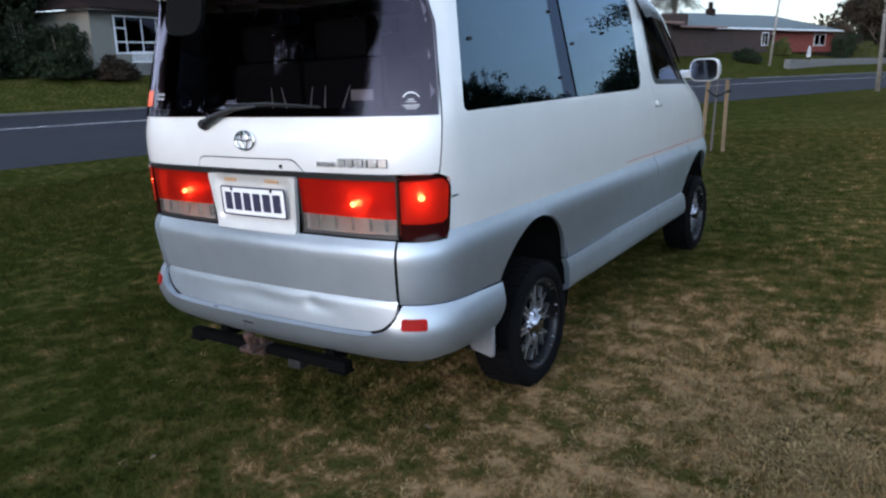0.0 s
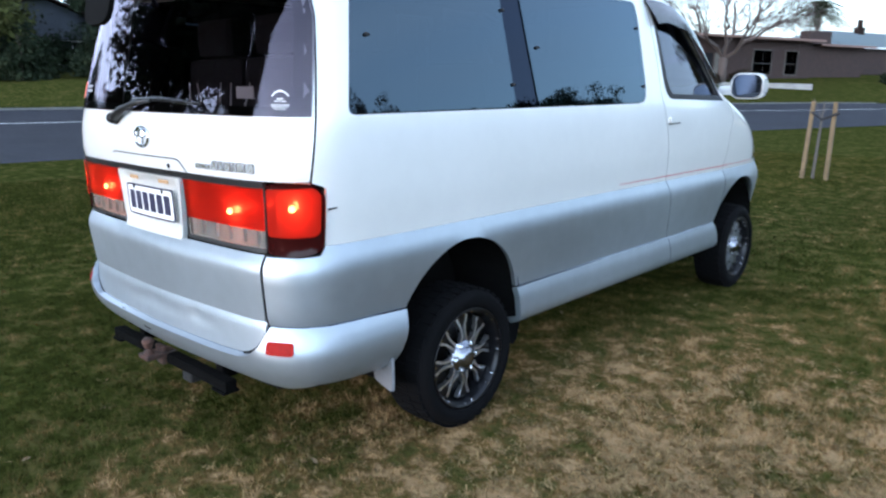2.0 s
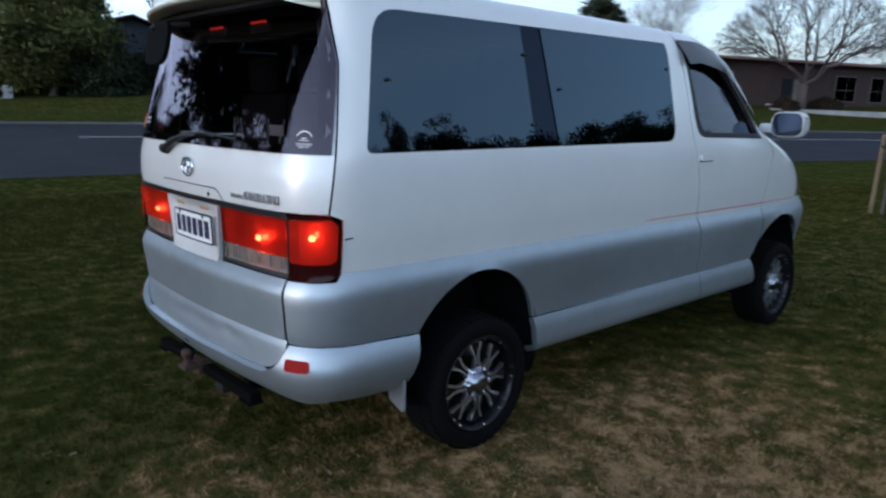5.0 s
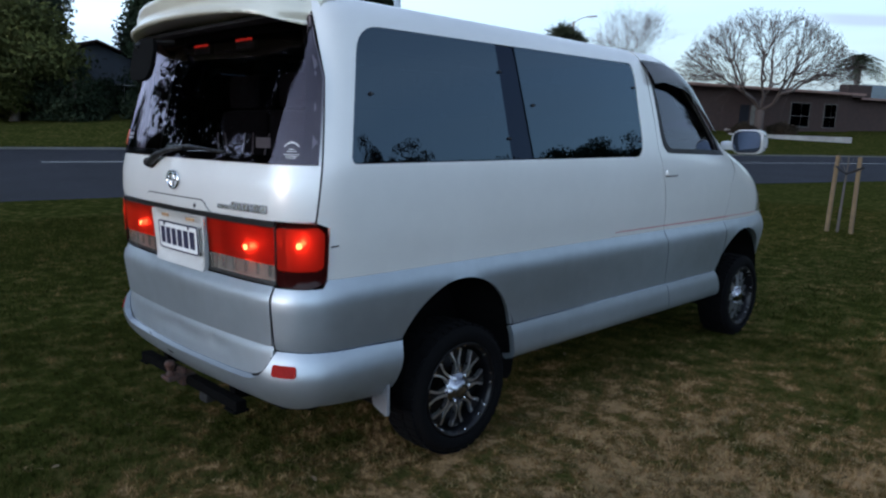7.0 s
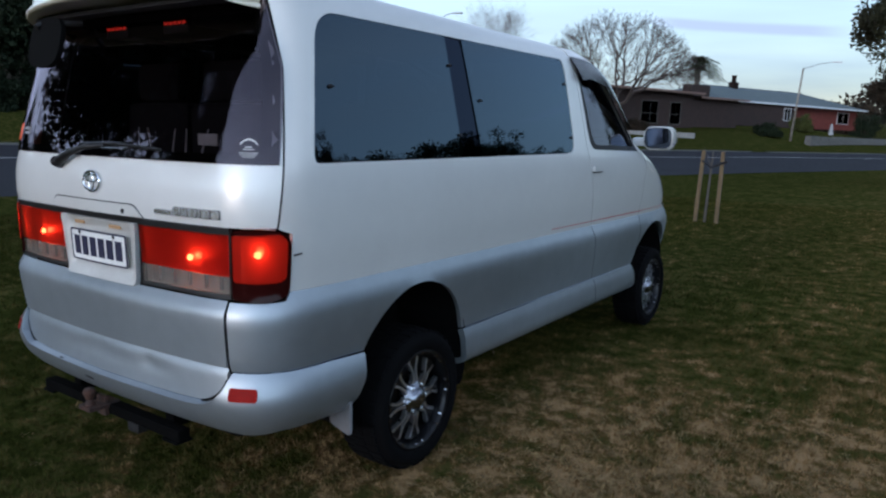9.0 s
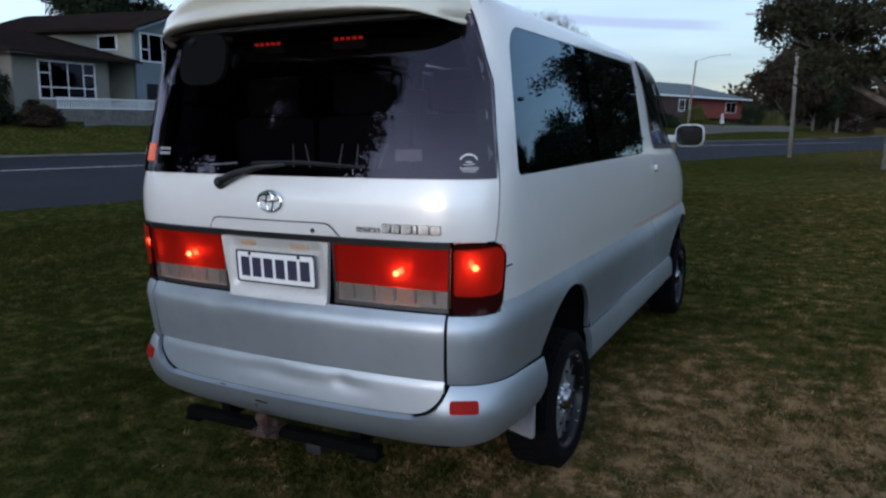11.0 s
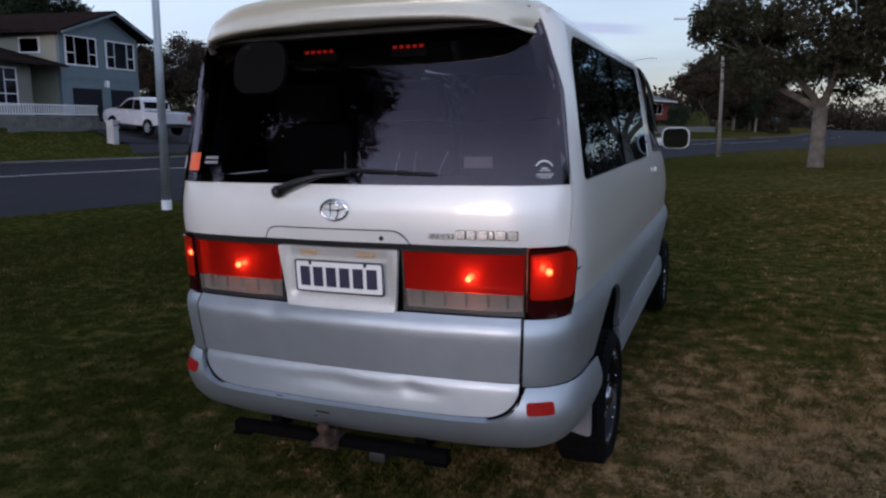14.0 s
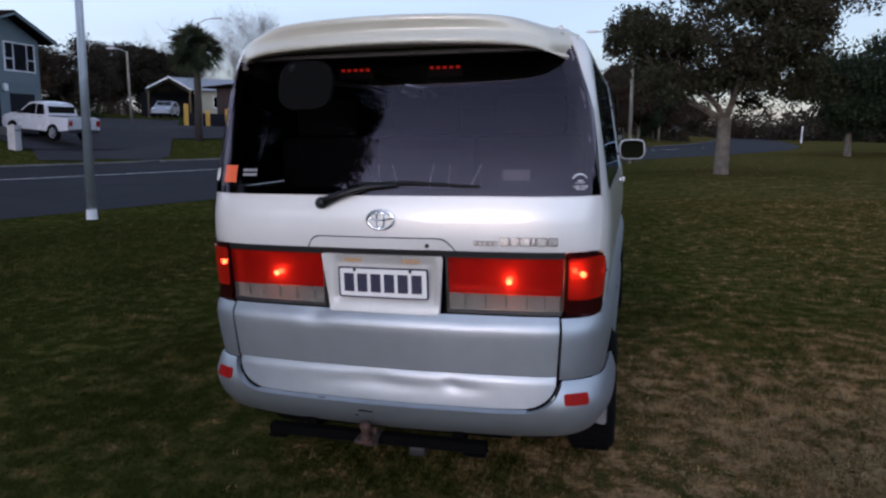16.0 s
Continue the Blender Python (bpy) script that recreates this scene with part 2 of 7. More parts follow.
# ---- materials ----
def material(name, colour, rough=0.5, metal=0.0, coat=0.0, vary=0.15, scale=6.0, bump=0.0, bump_scale=60.0, second=None, spec=0.5, random_by=None):
    """A surface with two scales of mottling, an optional second colour and fine relief."""
    mat = bpy.data.materials.new(name)
    mat.use_nodes = True
    nt = mat.node_tree
    bs = nt.nodes["Principled BSDF"]
    bs.inputs["Roughness"].default_value, bs.inputs["Metallic"].default_value = rough, metal
    bs.inputs["Coat Weight"].default_value, bs.inputs["Coat Roughness"].default_value = coat, 0.06
    bs.inputs["Specular IOR Level"].default_value = spec
    co = nt.nodes.new("ShaderNodeTexCoord")
    big, small = nt.nodes.new("ShaderNodeTexNoise"), nt.nodes.new("ShaderNodeTexNoise")
    for n, s in ((big, scale), (small, scale * 9)):
        n.inputs["Scale"].default_value, n.inputs["Detail"].default_value = s, 5.0
        nt.links.new(co.outputs["Object"], n.inputs["Vector"])
    add = nt.nodes.new("ShaderNodeMath")
    add.operation = "MULTIPLY_ADD"
    nt.links.new(small.outputs["Fac"], add.inputs[0])
    add.inputs[1].default_value = 0.4
    nt.links.new(big.outputs["Fac"], add.inputs[2])
    ramp = nt.nodes.new("ShaderNodeValToRGB")
    c = Vector(colour)
    d = Vector(second) if second else c * (1 - vary)
    ramp.color_ramp.elements[0].position, ramp.color_ramp.elements[1].position = 0.5, 0.9
    ramp.color_ramp.elements[0].color, ramp.color_ramp.elements[1].color = (*d, 1), (*(c if second else c * (1 + 0.3 * vary)), 1)
    nt.links.new(add.outputs[0], ramp.inputs["Fac"])
    colour_out = ramp.outputs["Color"]
    if random_by:
        rnd = nt.nodes.new("ShaderNodeObjectInfo" if random_by == "object" else "ShaderNodeNewGeometry")
        hsv = nt.nodes.new("ShaderNodeHueSaturation")
        rr = nt.nodes.new("ShaderNodeMapRange")
        rr.inputs["To Min"].default_value, rr.inputs["To Max"].default_value = 0.6, 1.4
        nt.links.new(rnd.outputs["Random" if random_by == "object" else "Random Per Island"], rr.inputs["Value"])
        nt.links.new(rr.outputs[0], hsv.inputs["Value"])
        nt.links.new(colour_out, hsv.inputs["Color"])
        colour_out = hsv.outputs["Color"]
    nt.links.new(colour_out, bs.inputs["Base Color"])
    rmap = nt.nodes.new("ShaderNodeMapRange")
    rmap.inputs["To Min"].default_value, rmap.inputs["To Max"].default_value = max(rough - 0.06, 0.0), min(rough + 0.1, 1.0)
    nt.links.new(big.outputs["Fac"], rmap.inputs["Value"])
    nt.links.new(rmap.outputs[0], bs.inputs["Roughness"])
    if bump:
        fine = nt.nodes.new("ShaderNodeTexNoise")
        fine.inputs["Scale"].default_value, fine.inputs["Detail"].default_value = bump_scale, 6.0
        nt.links.new(co.outputs["Object"], fine.inputs["Vector"])
        bn = nt.nodes.new("ShaderNodeBump")
        bn.inputs["Strength"].default_value, bn.inputs["Distance"].default_value = bump, 0.02
        nt.links.new(fine.outputs["Fac"], bn.inputs["Height"])
        nt.links.new(bn.outputs["Normal"], bs.inputs["Normal"])
    return mat


def glass_sheet(name, tint, gloss=1.0, ior=1.5, rough=0.0):
    """Thin tinted glass: see-through, with a reflection that grows towards grazing."""
    mat = bpy.data.materials.new(name)
    mat.use_nodes = True
    nt = mat.node_tree
    nt.nodes.remove(nt.nodes["Principled BSDF"])
    fr, tr, gl, mx = (nt.nodes.new(k) for k in ("ShaderNodeFresnel", "ShaderNodeBsdfTransparent", "ShaderNodeBsdfGlossy", "ShaderNodeMixShader"))
    fr.inputs["IOR"].default_value = ior
    tr.inputs["Color"].default_value = (*tint, 1)
    gl.inputs["Color"].default_value, gl.inputs["Roughness"].default_value = (*(gloss if isinstance(gloss, tuple) else (gloss,) * 3), 1), rough
    nt.links.new(fr.outputs[0], mx.inputs["Fac"])
    nt.links.new(tr.outputs[0], mx.inputs[1])
    nt.links.new(gl.outputs[0], mx.inputs[2])
    nt.links.new(mx.outputs[0], nt.nodes["Material Output"].inputs["Surface"])
    return mat


def glow(name, colour, strength):
    mat = bpy.data.materials.new(name)
    mat.use_nodes = True
    bs = mat.node_tree.nodes["Principled BSDF"]
    bs.inputs["Base Color"].default_value = (*colour, 1)
    bs.inputs["Emission Color"].default_value = (*colour, 1)
    bs.inputs["Emission Strength"].default_value = strength
    return mat


def lens_plastic(name, colour, rough=0.3, clear=0.9):
    mat = bpy.data.materials.new(name)
    mat.use_nodes = True
    bs = mat.node_tree.nodes["Principled BSDF"]
    bs.inputs["Base Color"].default_value = (*colour, 1)
    bs.inputs["Roughness"].default_value = rough
    bs.inputs["Transmission Weight"].default_value = clear
    bs.inputs["IOR"].default_value = 1.12
    bs.inputs["Coat Weight"].default_value, bs.inputs["Coat Roughness"].default_value = 1.0, 0.05
    return mat


PEARL = material("pearl_paint", (0.74, 0.73, 0.70), 0.32, 0.15, 0.8, 0.05, 1.5)
SILVER = material("silver_paint", (0.40, 0.447, 0.482), 0.45, 0.8, 0.25, 0.14, 1.5)
SPOILER_PAINT = material("spoiler_paint", (0.60, 0.585, 0.49), 0.35, 0.1, 0.6, 0.06, 2.0)
BLACK_TRIM = material("black_trim", (0.008, 0.008, 0.009), 0.5, 0, 0, 0.3, 8, 0.1, 200)
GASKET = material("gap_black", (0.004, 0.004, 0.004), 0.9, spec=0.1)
RUBBER = material("tyre_rubber", (0.0026, 0.0026, 0.003), 0.9, 0, 0, 0.3, 9, 0.15, 120, spec=0.1)
CHROME = material("chrome", (0.85, 0.86, 0.88), 0.12, 1.0, 0, 0.05, 6)
GLOSS_BLACK = material("gloss_black", (0.008, 0.008, 0.012), 0.15, 0.2, 0.8, 0.2, 6)
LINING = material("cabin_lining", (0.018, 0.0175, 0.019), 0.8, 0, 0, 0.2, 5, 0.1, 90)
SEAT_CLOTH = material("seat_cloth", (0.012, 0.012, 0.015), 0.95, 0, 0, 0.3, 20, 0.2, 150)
PRIVACY = glass_sheet("privacy_glass", (0.010, 0.010, 0.013), (0.56, 0.78, 1.0), 1.68)
REAR_GLASS = glass_sheet("rear_glass", (0.34, 0.32, 0.34), (0.74, 0.64, 0.76), 1.60)
DOOR_GLASS = glass_sheet("door_glass", (0.09, 0.10, 0.12), (0.80, 0.84, 0.98), 1.62)
RED_LENS = lens_plastic("red_lens", (0.58, 0.010, 0.007), 0.3, 0.85)
SMOKE_LENS = lens_plastic("smoked_lens", (0.022, 0.003, 0.003), 0.15, 0.12)
CLEAR_LENS = lens_plastic("clear_lens", (0.30, 0.29, 0.265), 0.22, 0.75)
SMOKE_LENS.node_tree.nodes["Principled BSDF"].inputs["Coat Weight"].default_value = 0.25
REFLECTOR = material("lamp_reflector", (0.75, 0.74, 0.72), 0.3, 0.6, 0, 0.1, 20)
BULB = glow("tail_bulb", (1.0, 0.22, 0.07), 38.0)
LED = glow("brake_led", (1.0, 0.05, 0.03), 0.38)
LED.node_tree.nodes["Principled BSDF"].inputs["Base Color"].default_value = (0.10, 0.01, 0.01, 1)
PLATE_LAMP = glow("plate_lamp", (1.0, 0.55, 0.2), 0.10)
PLATE_LAMP.node_tree.nodes["Principled BSDF"].inputs["Base Color"].default_value = (0.16, 0.13, 0.09, 1)
PLATE_WHITE = material("plate_white", (0.78, 0.78, 0.76), 0.45, 0, 0.2, 0.05, 10)
INK = material("ink_navy", (0.02, 0.02, 0.05), 0.5)
WHITE_PRINT = material("white_print", (0.7, 0.7, 0.68), 0.6)
ORANGE_STICKER = material("orange_sticker", (0.85, 0.13, 0.04), 0.5, 0, 0.2, 0.1, 30)
RED_PAINT = material("red_stripe", (0.55, 0.015, 0.03), 0.4)
RUST = material("rusty_iron", (0.10, 0.045, 0.03), 0.85, 0.3, 0, 0.5, 25, 0.4, 80, second=(0.02, 0.018, 0.018))
MIRROR_SILVER = material("mirror_silver", (0.12, 0.14, 0.18), 0.02, 1.0, 0, 0.0, 1)
ASPHALT = material("asphalt", (0.024, 0.025, 0.031), 0.95, 0, 0, 0.3, 0.4, 0.5, 60, spec=0.12)
ROAD_WHITE = material("road_marking", (0.6, 0.6, 0.58), 0.7, 0, 0, 0.35, 3, 0.2, 50)
CONCRETE = material("concrete", (0.34, 0.33, 0.31), 0.9, 0, 0, 0.3, 1.5, 0.3, 40)
BARK = material("bark", (0.13, 0.11, 0.09), 0.95, 0, 0, 0.5, 4, 0.6, 25)
PALE_BARK = material("pale_bark", (0.26, 0.23, 0.19), 0.95, 0, 0, 0.4, 4, 0.5, 25)
TIMBER = material("raw_timber", (0.17, 0.115, 0.062), 0.85, 0, 0, 0.3, 6, 0.3, 60)
GALV = material("galvanised_steel", (0.42, 0.45, 0.48), 0.45, 0.7, 0, 0.15, 3)

MIRROR_RIM_GREY = material("label_grey", (0.22, 0.22, 0.23), 0.6)
TOW_BLACK = material("tow_bar_black", (0.003, 0.003, 0.003), 0.9, 0, 0, 0.4, 12, 0.3, 90, spec=0.05)
BADGE = material("badge_silver", (0.86, 0.86, 0.86), 0.22, 0.85, 0, 0.05, 6)
PLATE_FRAME = material("plate_frame_grey", (0.60, 0.59, 0.56), 0.4, 0.2, 0.3, 0.12, 9)
LIT_RED = lens_plastic("lit_red_lens", (0.6, 0.010, 0.006), 0.3, 0.75)
LIT_RED.node_tree.nodes["Principled BSDF"].inputs["Emission Color"].default_value = (1.0, 0.045, 0.02, 1)
LIT_RED.node_tree.nodes["Principled BSDF"].inputs["Emission Strength"].default_value = 0.04
REFLEX_RED = material("reflex_red", (0.27, 0.008, 0.006), 0.35, 0, 0, 0.2, 40, 0.2, 300, spec=0.08)
WHEEL_CHROME = material("wheel_chrome", (0.80, 0.82, 0.86), 0.34, 1.0, 0, 0.15, 14)
HUB_CHROME = material("hub_chrome", (0.26, 0.27, 0.30), 0.2, 1.0, 0, 0.15, 14)
POST_BLACK = glass_sheet("window_post_black", (0.0008, 0.0008, 0.001), (0.22, 0.28, 0.42), 1.60)
VISOR_SMOKE = material("visor_smoke", (0.006, 0.006, 0.010), 0.22, 0, 0.15, 0.1, 6, spec=0.35)
RIM_BLACK = material("rim_black", (0.004, 0.004, 0.005), 0.3, 0, 0.1, 0.2, 9, spec=0.25)

# ---- lie of the land ----
NEAR_EDGE = [(-15.0, -120.0), (-13.6, -40.0), (-12.8, -6.0), (-12.5, 1.0), (-11.4, 8.0), (-9.4, 14.5), (-6.9, 23.0), (-4.5, 31.5), (-1.6, 40.0), (0.0, 44.8), (3.0, 54.2), (7.7, 64.6), (13.0, 78.0), (20.6, 99.0), (27.5, 127.0), (36.0, 181.0), (45.0, 253.0), (72.0, 460.0)]
ROAD_W, LINE_AT, ROAD_Z = 17.3, 10.5, -0.42
EY = np.array([p[1] for p in NEAR_EDGE])
EX = np.array([p[0] for p in NEAR_EDGE])


def edge_x(y):
    k = np.linspace(-4, 4, 9)
    return float(np.mean(np.interp(y + k, EY, EX)))


def edge_point(y, s):
    """A point s metres to the right of the near road edge (left: minus)."""
    d = Vector((edge_x(y + 0.5) - edge_x(y - 0.5), 1.0)).normalized()
    return edge_x(y) + d.y * s, y - d.x * s


def smooth(a, b, t):
    t = min(max((t - a) / (b - a), 0.0), 1.0)
    return t * t * (3 - 2 * t)


def land_z(s, x, y):
    if s >= 0:
        plane = 0.0314 * min(max(x, -14), 7) - 0.0087 * min(max(y, -6), 9)
        return (ROAD_Z + 0.07) + (plane - ROAD_Z - 0.07) * smooth(0, 8, s)
    if s > -ROAD_W:
        return ROAD_Z - 0.15
    high = float(np.interp(y, [4, 18, 50, 88, 108, 150], [0.05, 1.0, 1.25, 1.9, 0.8, 0.4]))
    high += float(np.interp(s, [-60, -32], [0.8, 0.0]))
    return (ROAD_Z + 0.12) + (high - ROAD_Z - 0.12) * min((-ROAD_W - s) / float(np.interp(y, [22, 29], [5.0, 9.0])), 1.0)


def ground_at(x, y):
    d = (edge_x(y + 0.5) - edge_x(y - 0.5))
    return land_z((x - edge_x(y)) / math.hypot(1, d), x, y)


KERB_GREY = material("kerb_concrete", (0.15, 0.15, 0.145), 0.95, 0, 0, 0.3, 1.5, 0.3, 40, spec=0.1)
LAWN = bpy.data.materials.new("lawn")
LAWN.use_nodes = True


def lawn_colours(mat, blades):
    nt = mat.node_tree
    bs = nt.nodes["Principled BSDF"]
    bs.inputs["Roughness"].default_value = 1.0
    bs.inputs["Specular IOR Level"].default_value = 0.0
    geo = nt.nodes.new("ShaderNodeNewGeometry")
    flat = nt.nodes.new("ShaderNodeVectorMath")
    flat.operation = "MULTIPLY"
    flat.inputs[1].default_value = (1, 1, 0)
    nt.links.new(geo.outputs["Position"], flat.inputs[0])
    big, mid, fine = (nt.nodes.new("ShaderNodeTexNoise") for _ in range(3))
    for n, s in ((big, 1.3), (mid, 6.5), (fine, 30.0)):
        n.inputs["Scale"].default_value, n.inputs["Detail"].default_value = s, 5.0
        nt.links.new(flat.outputs[0], n.inputs["Vector"])
    far = nt.nodes.new("ShaderNodeVectorMath")
    far.operation = "DISTANCE"
    far.inputs[1].default_value = (2.15, 0.85, 0)
    nt.links.new(flat.outputs[0], far.inputs[0])
    worn = nt.nodes.new("ShaderNodeMapRange")
    worn.inputs["From Min"].default_value, worn.inputs["From Max"].default_value = 1.2, 2.9
    worn.inputs["To Min"].default_value, worn.inputs["To Max"].default_value = 0.25, -0.01
    nt.links.new(far.outputs["Value"], worn.inputs["Value"])

    apart = nt.nodes.new("ShaderNodeSeparateXYZ")
    nt.links.new(geo.outputs["Position"], apart.inputs[0])
    # brighter light on the right lawn, put into the colour as drier tones
    dry_lit = nt.nodes.new("ShaderNodeMapRange")
    dry_lit.inputs["From Min"].default_value, dry_lit.inputs["From Max"].default_value = -2.0, 4.0
    dry_lit.inputs["To Min"].default_value, dry_lit.inputs["To Max"].default_value = -0.10, 0.07
    nt.links.new(apart.outputs["X"], dry_lit.inputs["Value"])

    def math_node(op, a, b):
        m = nt.nodes.new("ShaderNodeMath")
        m.operation = op
        for k, v in enumerate((a, b)):
            if isinstance(v, (int, float)):
                m.inputs[k].default_value = v
            else:
                nt.links.new(v, m.inputs[k])
        return m.outputs[0]

    total = math_node("ADD", math_node("ADD", math_node("MULTIPLY", big.outputs["Fac"], 0.52), math_node("SUBTRACT", math_node("MULTIPLY", mid.outputs["Fac"], 1.25), 0.375)), worn.outputs[0])
    total = math_node("ADD", total, dry_lit.outputs[0])
    total = math_node("ADD", total, math_node("MULTIPLY", math_node("SUBTRACT", fine.outputs["Fac"], 0.5), 0.5))
    if blades:
        total = math_node("ADD", total, math_node("MULTIPLY", math_node("SUBTRACT", geo.outputs["Random Per Island"], 0.5), 0.30))
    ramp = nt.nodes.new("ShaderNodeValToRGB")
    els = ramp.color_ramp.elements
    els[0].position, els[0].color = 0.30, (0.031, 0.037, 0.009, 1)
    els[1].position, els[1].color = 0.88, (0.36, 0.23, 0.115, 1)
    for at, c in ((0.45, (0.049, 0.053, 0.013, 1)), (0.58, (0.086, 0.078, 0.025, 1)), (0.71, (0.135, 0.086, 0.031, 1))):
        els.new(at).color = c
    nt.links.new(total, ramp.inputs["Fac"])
    hsv = nt.nodes.new("ShaderNodeHueSaturation")
    hsv.inputs["Value"].default_value = 0.86 if blades else 0.80
    nt.links.new(ramp.outputs["Color"], hsv.inputs["Color"])
    nt.links.new(hsv.outputs["Color"], bs.inputs["Base Color"])
    if not blades:
        bn = nt.nodes.new("ShaderNodeBump")
        bn.inputs["Strength"].default_value, bn.inputs["Distance"].default_value = 0.8, 0.03
        nt.links.new(fine.outputs["Fac"], bn.inputs["Height"])
        nt.links.new(bn.outputs["Normal"], bs.inputs["Normal"])


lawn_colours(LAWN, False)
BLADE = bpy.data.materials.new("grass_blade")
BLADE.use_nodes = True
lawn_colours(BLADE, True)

ys = sorted(set([-120, -80, -60, -45, -32] + list(np.arange(-24, 60, 1.5)) + list(np.arange(60, 130, 6)) + [140, 160, 190, 230, 280, 340, 400, 455]))
ss = [-420, -250, -150, -100, -70, -55, -45, -38, -33, -29, -26.3, -24, -22, -20, -18.4, -ROAD_W - 0.001, -ROAD_W + 0.05, -12, -6, -0.05, 0.001, 0.5, 1, 2, 3, 4, 5, 6, 7, 8, 9, 10, 11, 12, 13, 14, 15, 16, 17, 18, 20, 23, 27, 32, 40, 55, 80, 130, 250, 420]
verts = []
for y in ys:
    for s in ss:
        x = edge_x(y) + s * math.hypot(1, edge_x(y + 0.5) - edge_x(y - 0.5)) if s < 30 or y < 60 else edge_x(y) + s
        verts.append((x, y, land_z(s, x, y)))
n = len(ss)
faces = np.array([(j * n + i, j * n + i + 1, (j + 1) * n + i + 1, (j + 1) * n + i) for j in range(len(ys) - 1) for i in range(n - 1)])
me = raw_mesh("ground", np.array(verts), faces)
me.polygons.foreach_set("use_smooth", [True] * len(faces))
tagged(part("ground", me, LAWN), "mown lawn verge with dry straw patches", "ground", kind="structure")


def ribbon(name, s0, s1, y0, y1, z0, z1, mat, step=2.0):
    """A strip along the road, with sides."""
    bm = bmesh.new()
    rows = []
    for y in np.arange(y0, y1 + 0.01, step):
        a, b = edge_point(y, s0), edge_point(y, s1)
        rows.append([bm.verts.new((*a, z0)), bm.verts.new((*a, z1)), bm.verts.new((*b, z1)), bm.verts.new((*b, z0))])
    for p, q in zip(rows, rows[1:]):
        for k in range(3):
            bm.faces.new((p[k], p[k + 1], q[k + 1], q[k]))
    bm.faces.new(rows[0])
    bm.faces.new(rows[-1][::-1])
    return part(name, bm, mat)


road = ribbon("road", -ROAD_W + 0.1, -0.02, -115, 440, ROAD_Z - 0.2, ROAD_Z, ASPHALT, 3.0)
tagged(road, "dark grey asphalt suburban street", "road", kind="structure")
kerb = ribbon("kerb", -ROAD_W - 0.12, -ROAD_W + 0.12, -110, 330, ROAD_Z - 0.2, ROAD_Z + 0.08, KERB_GREY, 3.0)
tagged(kerb, "low concrete kerb along the far side", "kerb", kind="structure")
for a, b in ((-100, -14.5), (4.2, 86.7), (96, 99.0), (108, 111.0), (120, 123.0), (132, 135.0)):
    line = ribbon("road_line", -LINE_AT - 0.06, -LINE_AT + 0.06, a, b, ROAD_Z - 0.01, ROAD_Z + 0.004, ROAD_WHITE, 1.5)
    tagged(line, "worn white painted road line", "road marking", "road lines", "structure")

# ---- the van ----
VAN = pose(0, 0, 0, -0.5, -1.8, 0)
van = thing("van", VAN, "white and silver people carrier with dark tinted windows, parked on lawn", "van")

# plan of the body at its widest: from the middle of the tail round the right side to the nose
PLAN = [(0, -0.060), (0.25, -0.053), (0.48, -0.040), (0.62, -0.026), (0.70, -0.008), (0.76, 0.022), (0.805, 0.064), (0.835, 0.12), (0.852, 0.20), (0.859, 0.34), (0.86, 0.6),
        (0.86, 1.4), (0.86, 2.2), (0.86, 3.0), (0.856, 3.5), (0.842, 3.9), (0.80, 4.22), (0.70, 4.46), (0.52, 4.61), (0.28, 4.69), (0, 4.72)]
FRONT0, KEEP = 4.72, 2.2


def catmull(pts, n=24):
    p = [(-pts[1][0], pts[1][1])] + list(pts) + [(-pts[-2][0], pts[-2][1])]
    out = []
    for a, b, c, d in zip(p, p[1:], p[2:], p[3:]):
        for k in range(n):
            t = k / n
            out.append(tuple(0.5 * (2 * b[i] + (c[i] - a[i]) * t + (2 * a[i] - 5 * b[i] + 4 * c[i] - d[i]) * t * t + (3 * b[i] - a[i] - 3 * c[i] + d[i]) * t ** 3) for i in (0, 1)))
    return np.array(out + [tuple(pts[-1])])


BASE = catmull(PLAN)
ARC = np.r_[0, np.cumsum(np.hypot(*np.diff(BASE, axis=0).T))]
TAN = np.gradient(BASE, ARC, axis=0)
NORM = np.stack([TAN[:, 1], -TAN[:, 0]], 1) / np.hypot(*TAN.T)[:, None]


def table(pairs, soft=0.006):
    """A height table, slightly smoothed."""
    z, v = np.array(pairs).T
    fine = np.arange(0.2, 2.2, 0.002)
    raw = np.interp(fine, z, v)
    k = max(1, int(soft / 0.002))
    return fine, np.convolve(np.pad(raw, k, mode="edge"), np.ones(2 * k + 1) / (2 * k + 1), "valid")


SIDE_Z, SIDE_O = table([(0.36, -0.06), (0.5, -0.025), (0.6, -0.016), (0.72, 0.004), (0.80, 0.014), (0.842, 0.012), (0.899, -0.013), (0.913, -0.016), (0.95, -0.010), (1.05, 0.001),
                        (1.2, 0.002), (1.3, -0.004), (1.36, -0.014), (1.55, -0.045), (1.75, -0.077), (1.86, -0.096), (1.91, -0.113), (1.94, -0.136), (1.955, -0.16), (1.965, -0.19)])
_, REAR_O = table([(0.48, -0.018), (0.56, -0.022), (0.616, -0.026), (0.628, -0.011), (0.640, -0.007), (0.66, -0.005), (0.78, 0.010), (0.825, 0.014), (0.880, -0.016), (0.90, -0.018), (1.1, -0.008), (1.15, 0.002),
                   (1.25, 0.0), (1.33, -0.018), (1.4, -0.038), (1.6, -0.10), (1.86, -0.185), (1.965, -0.23)])
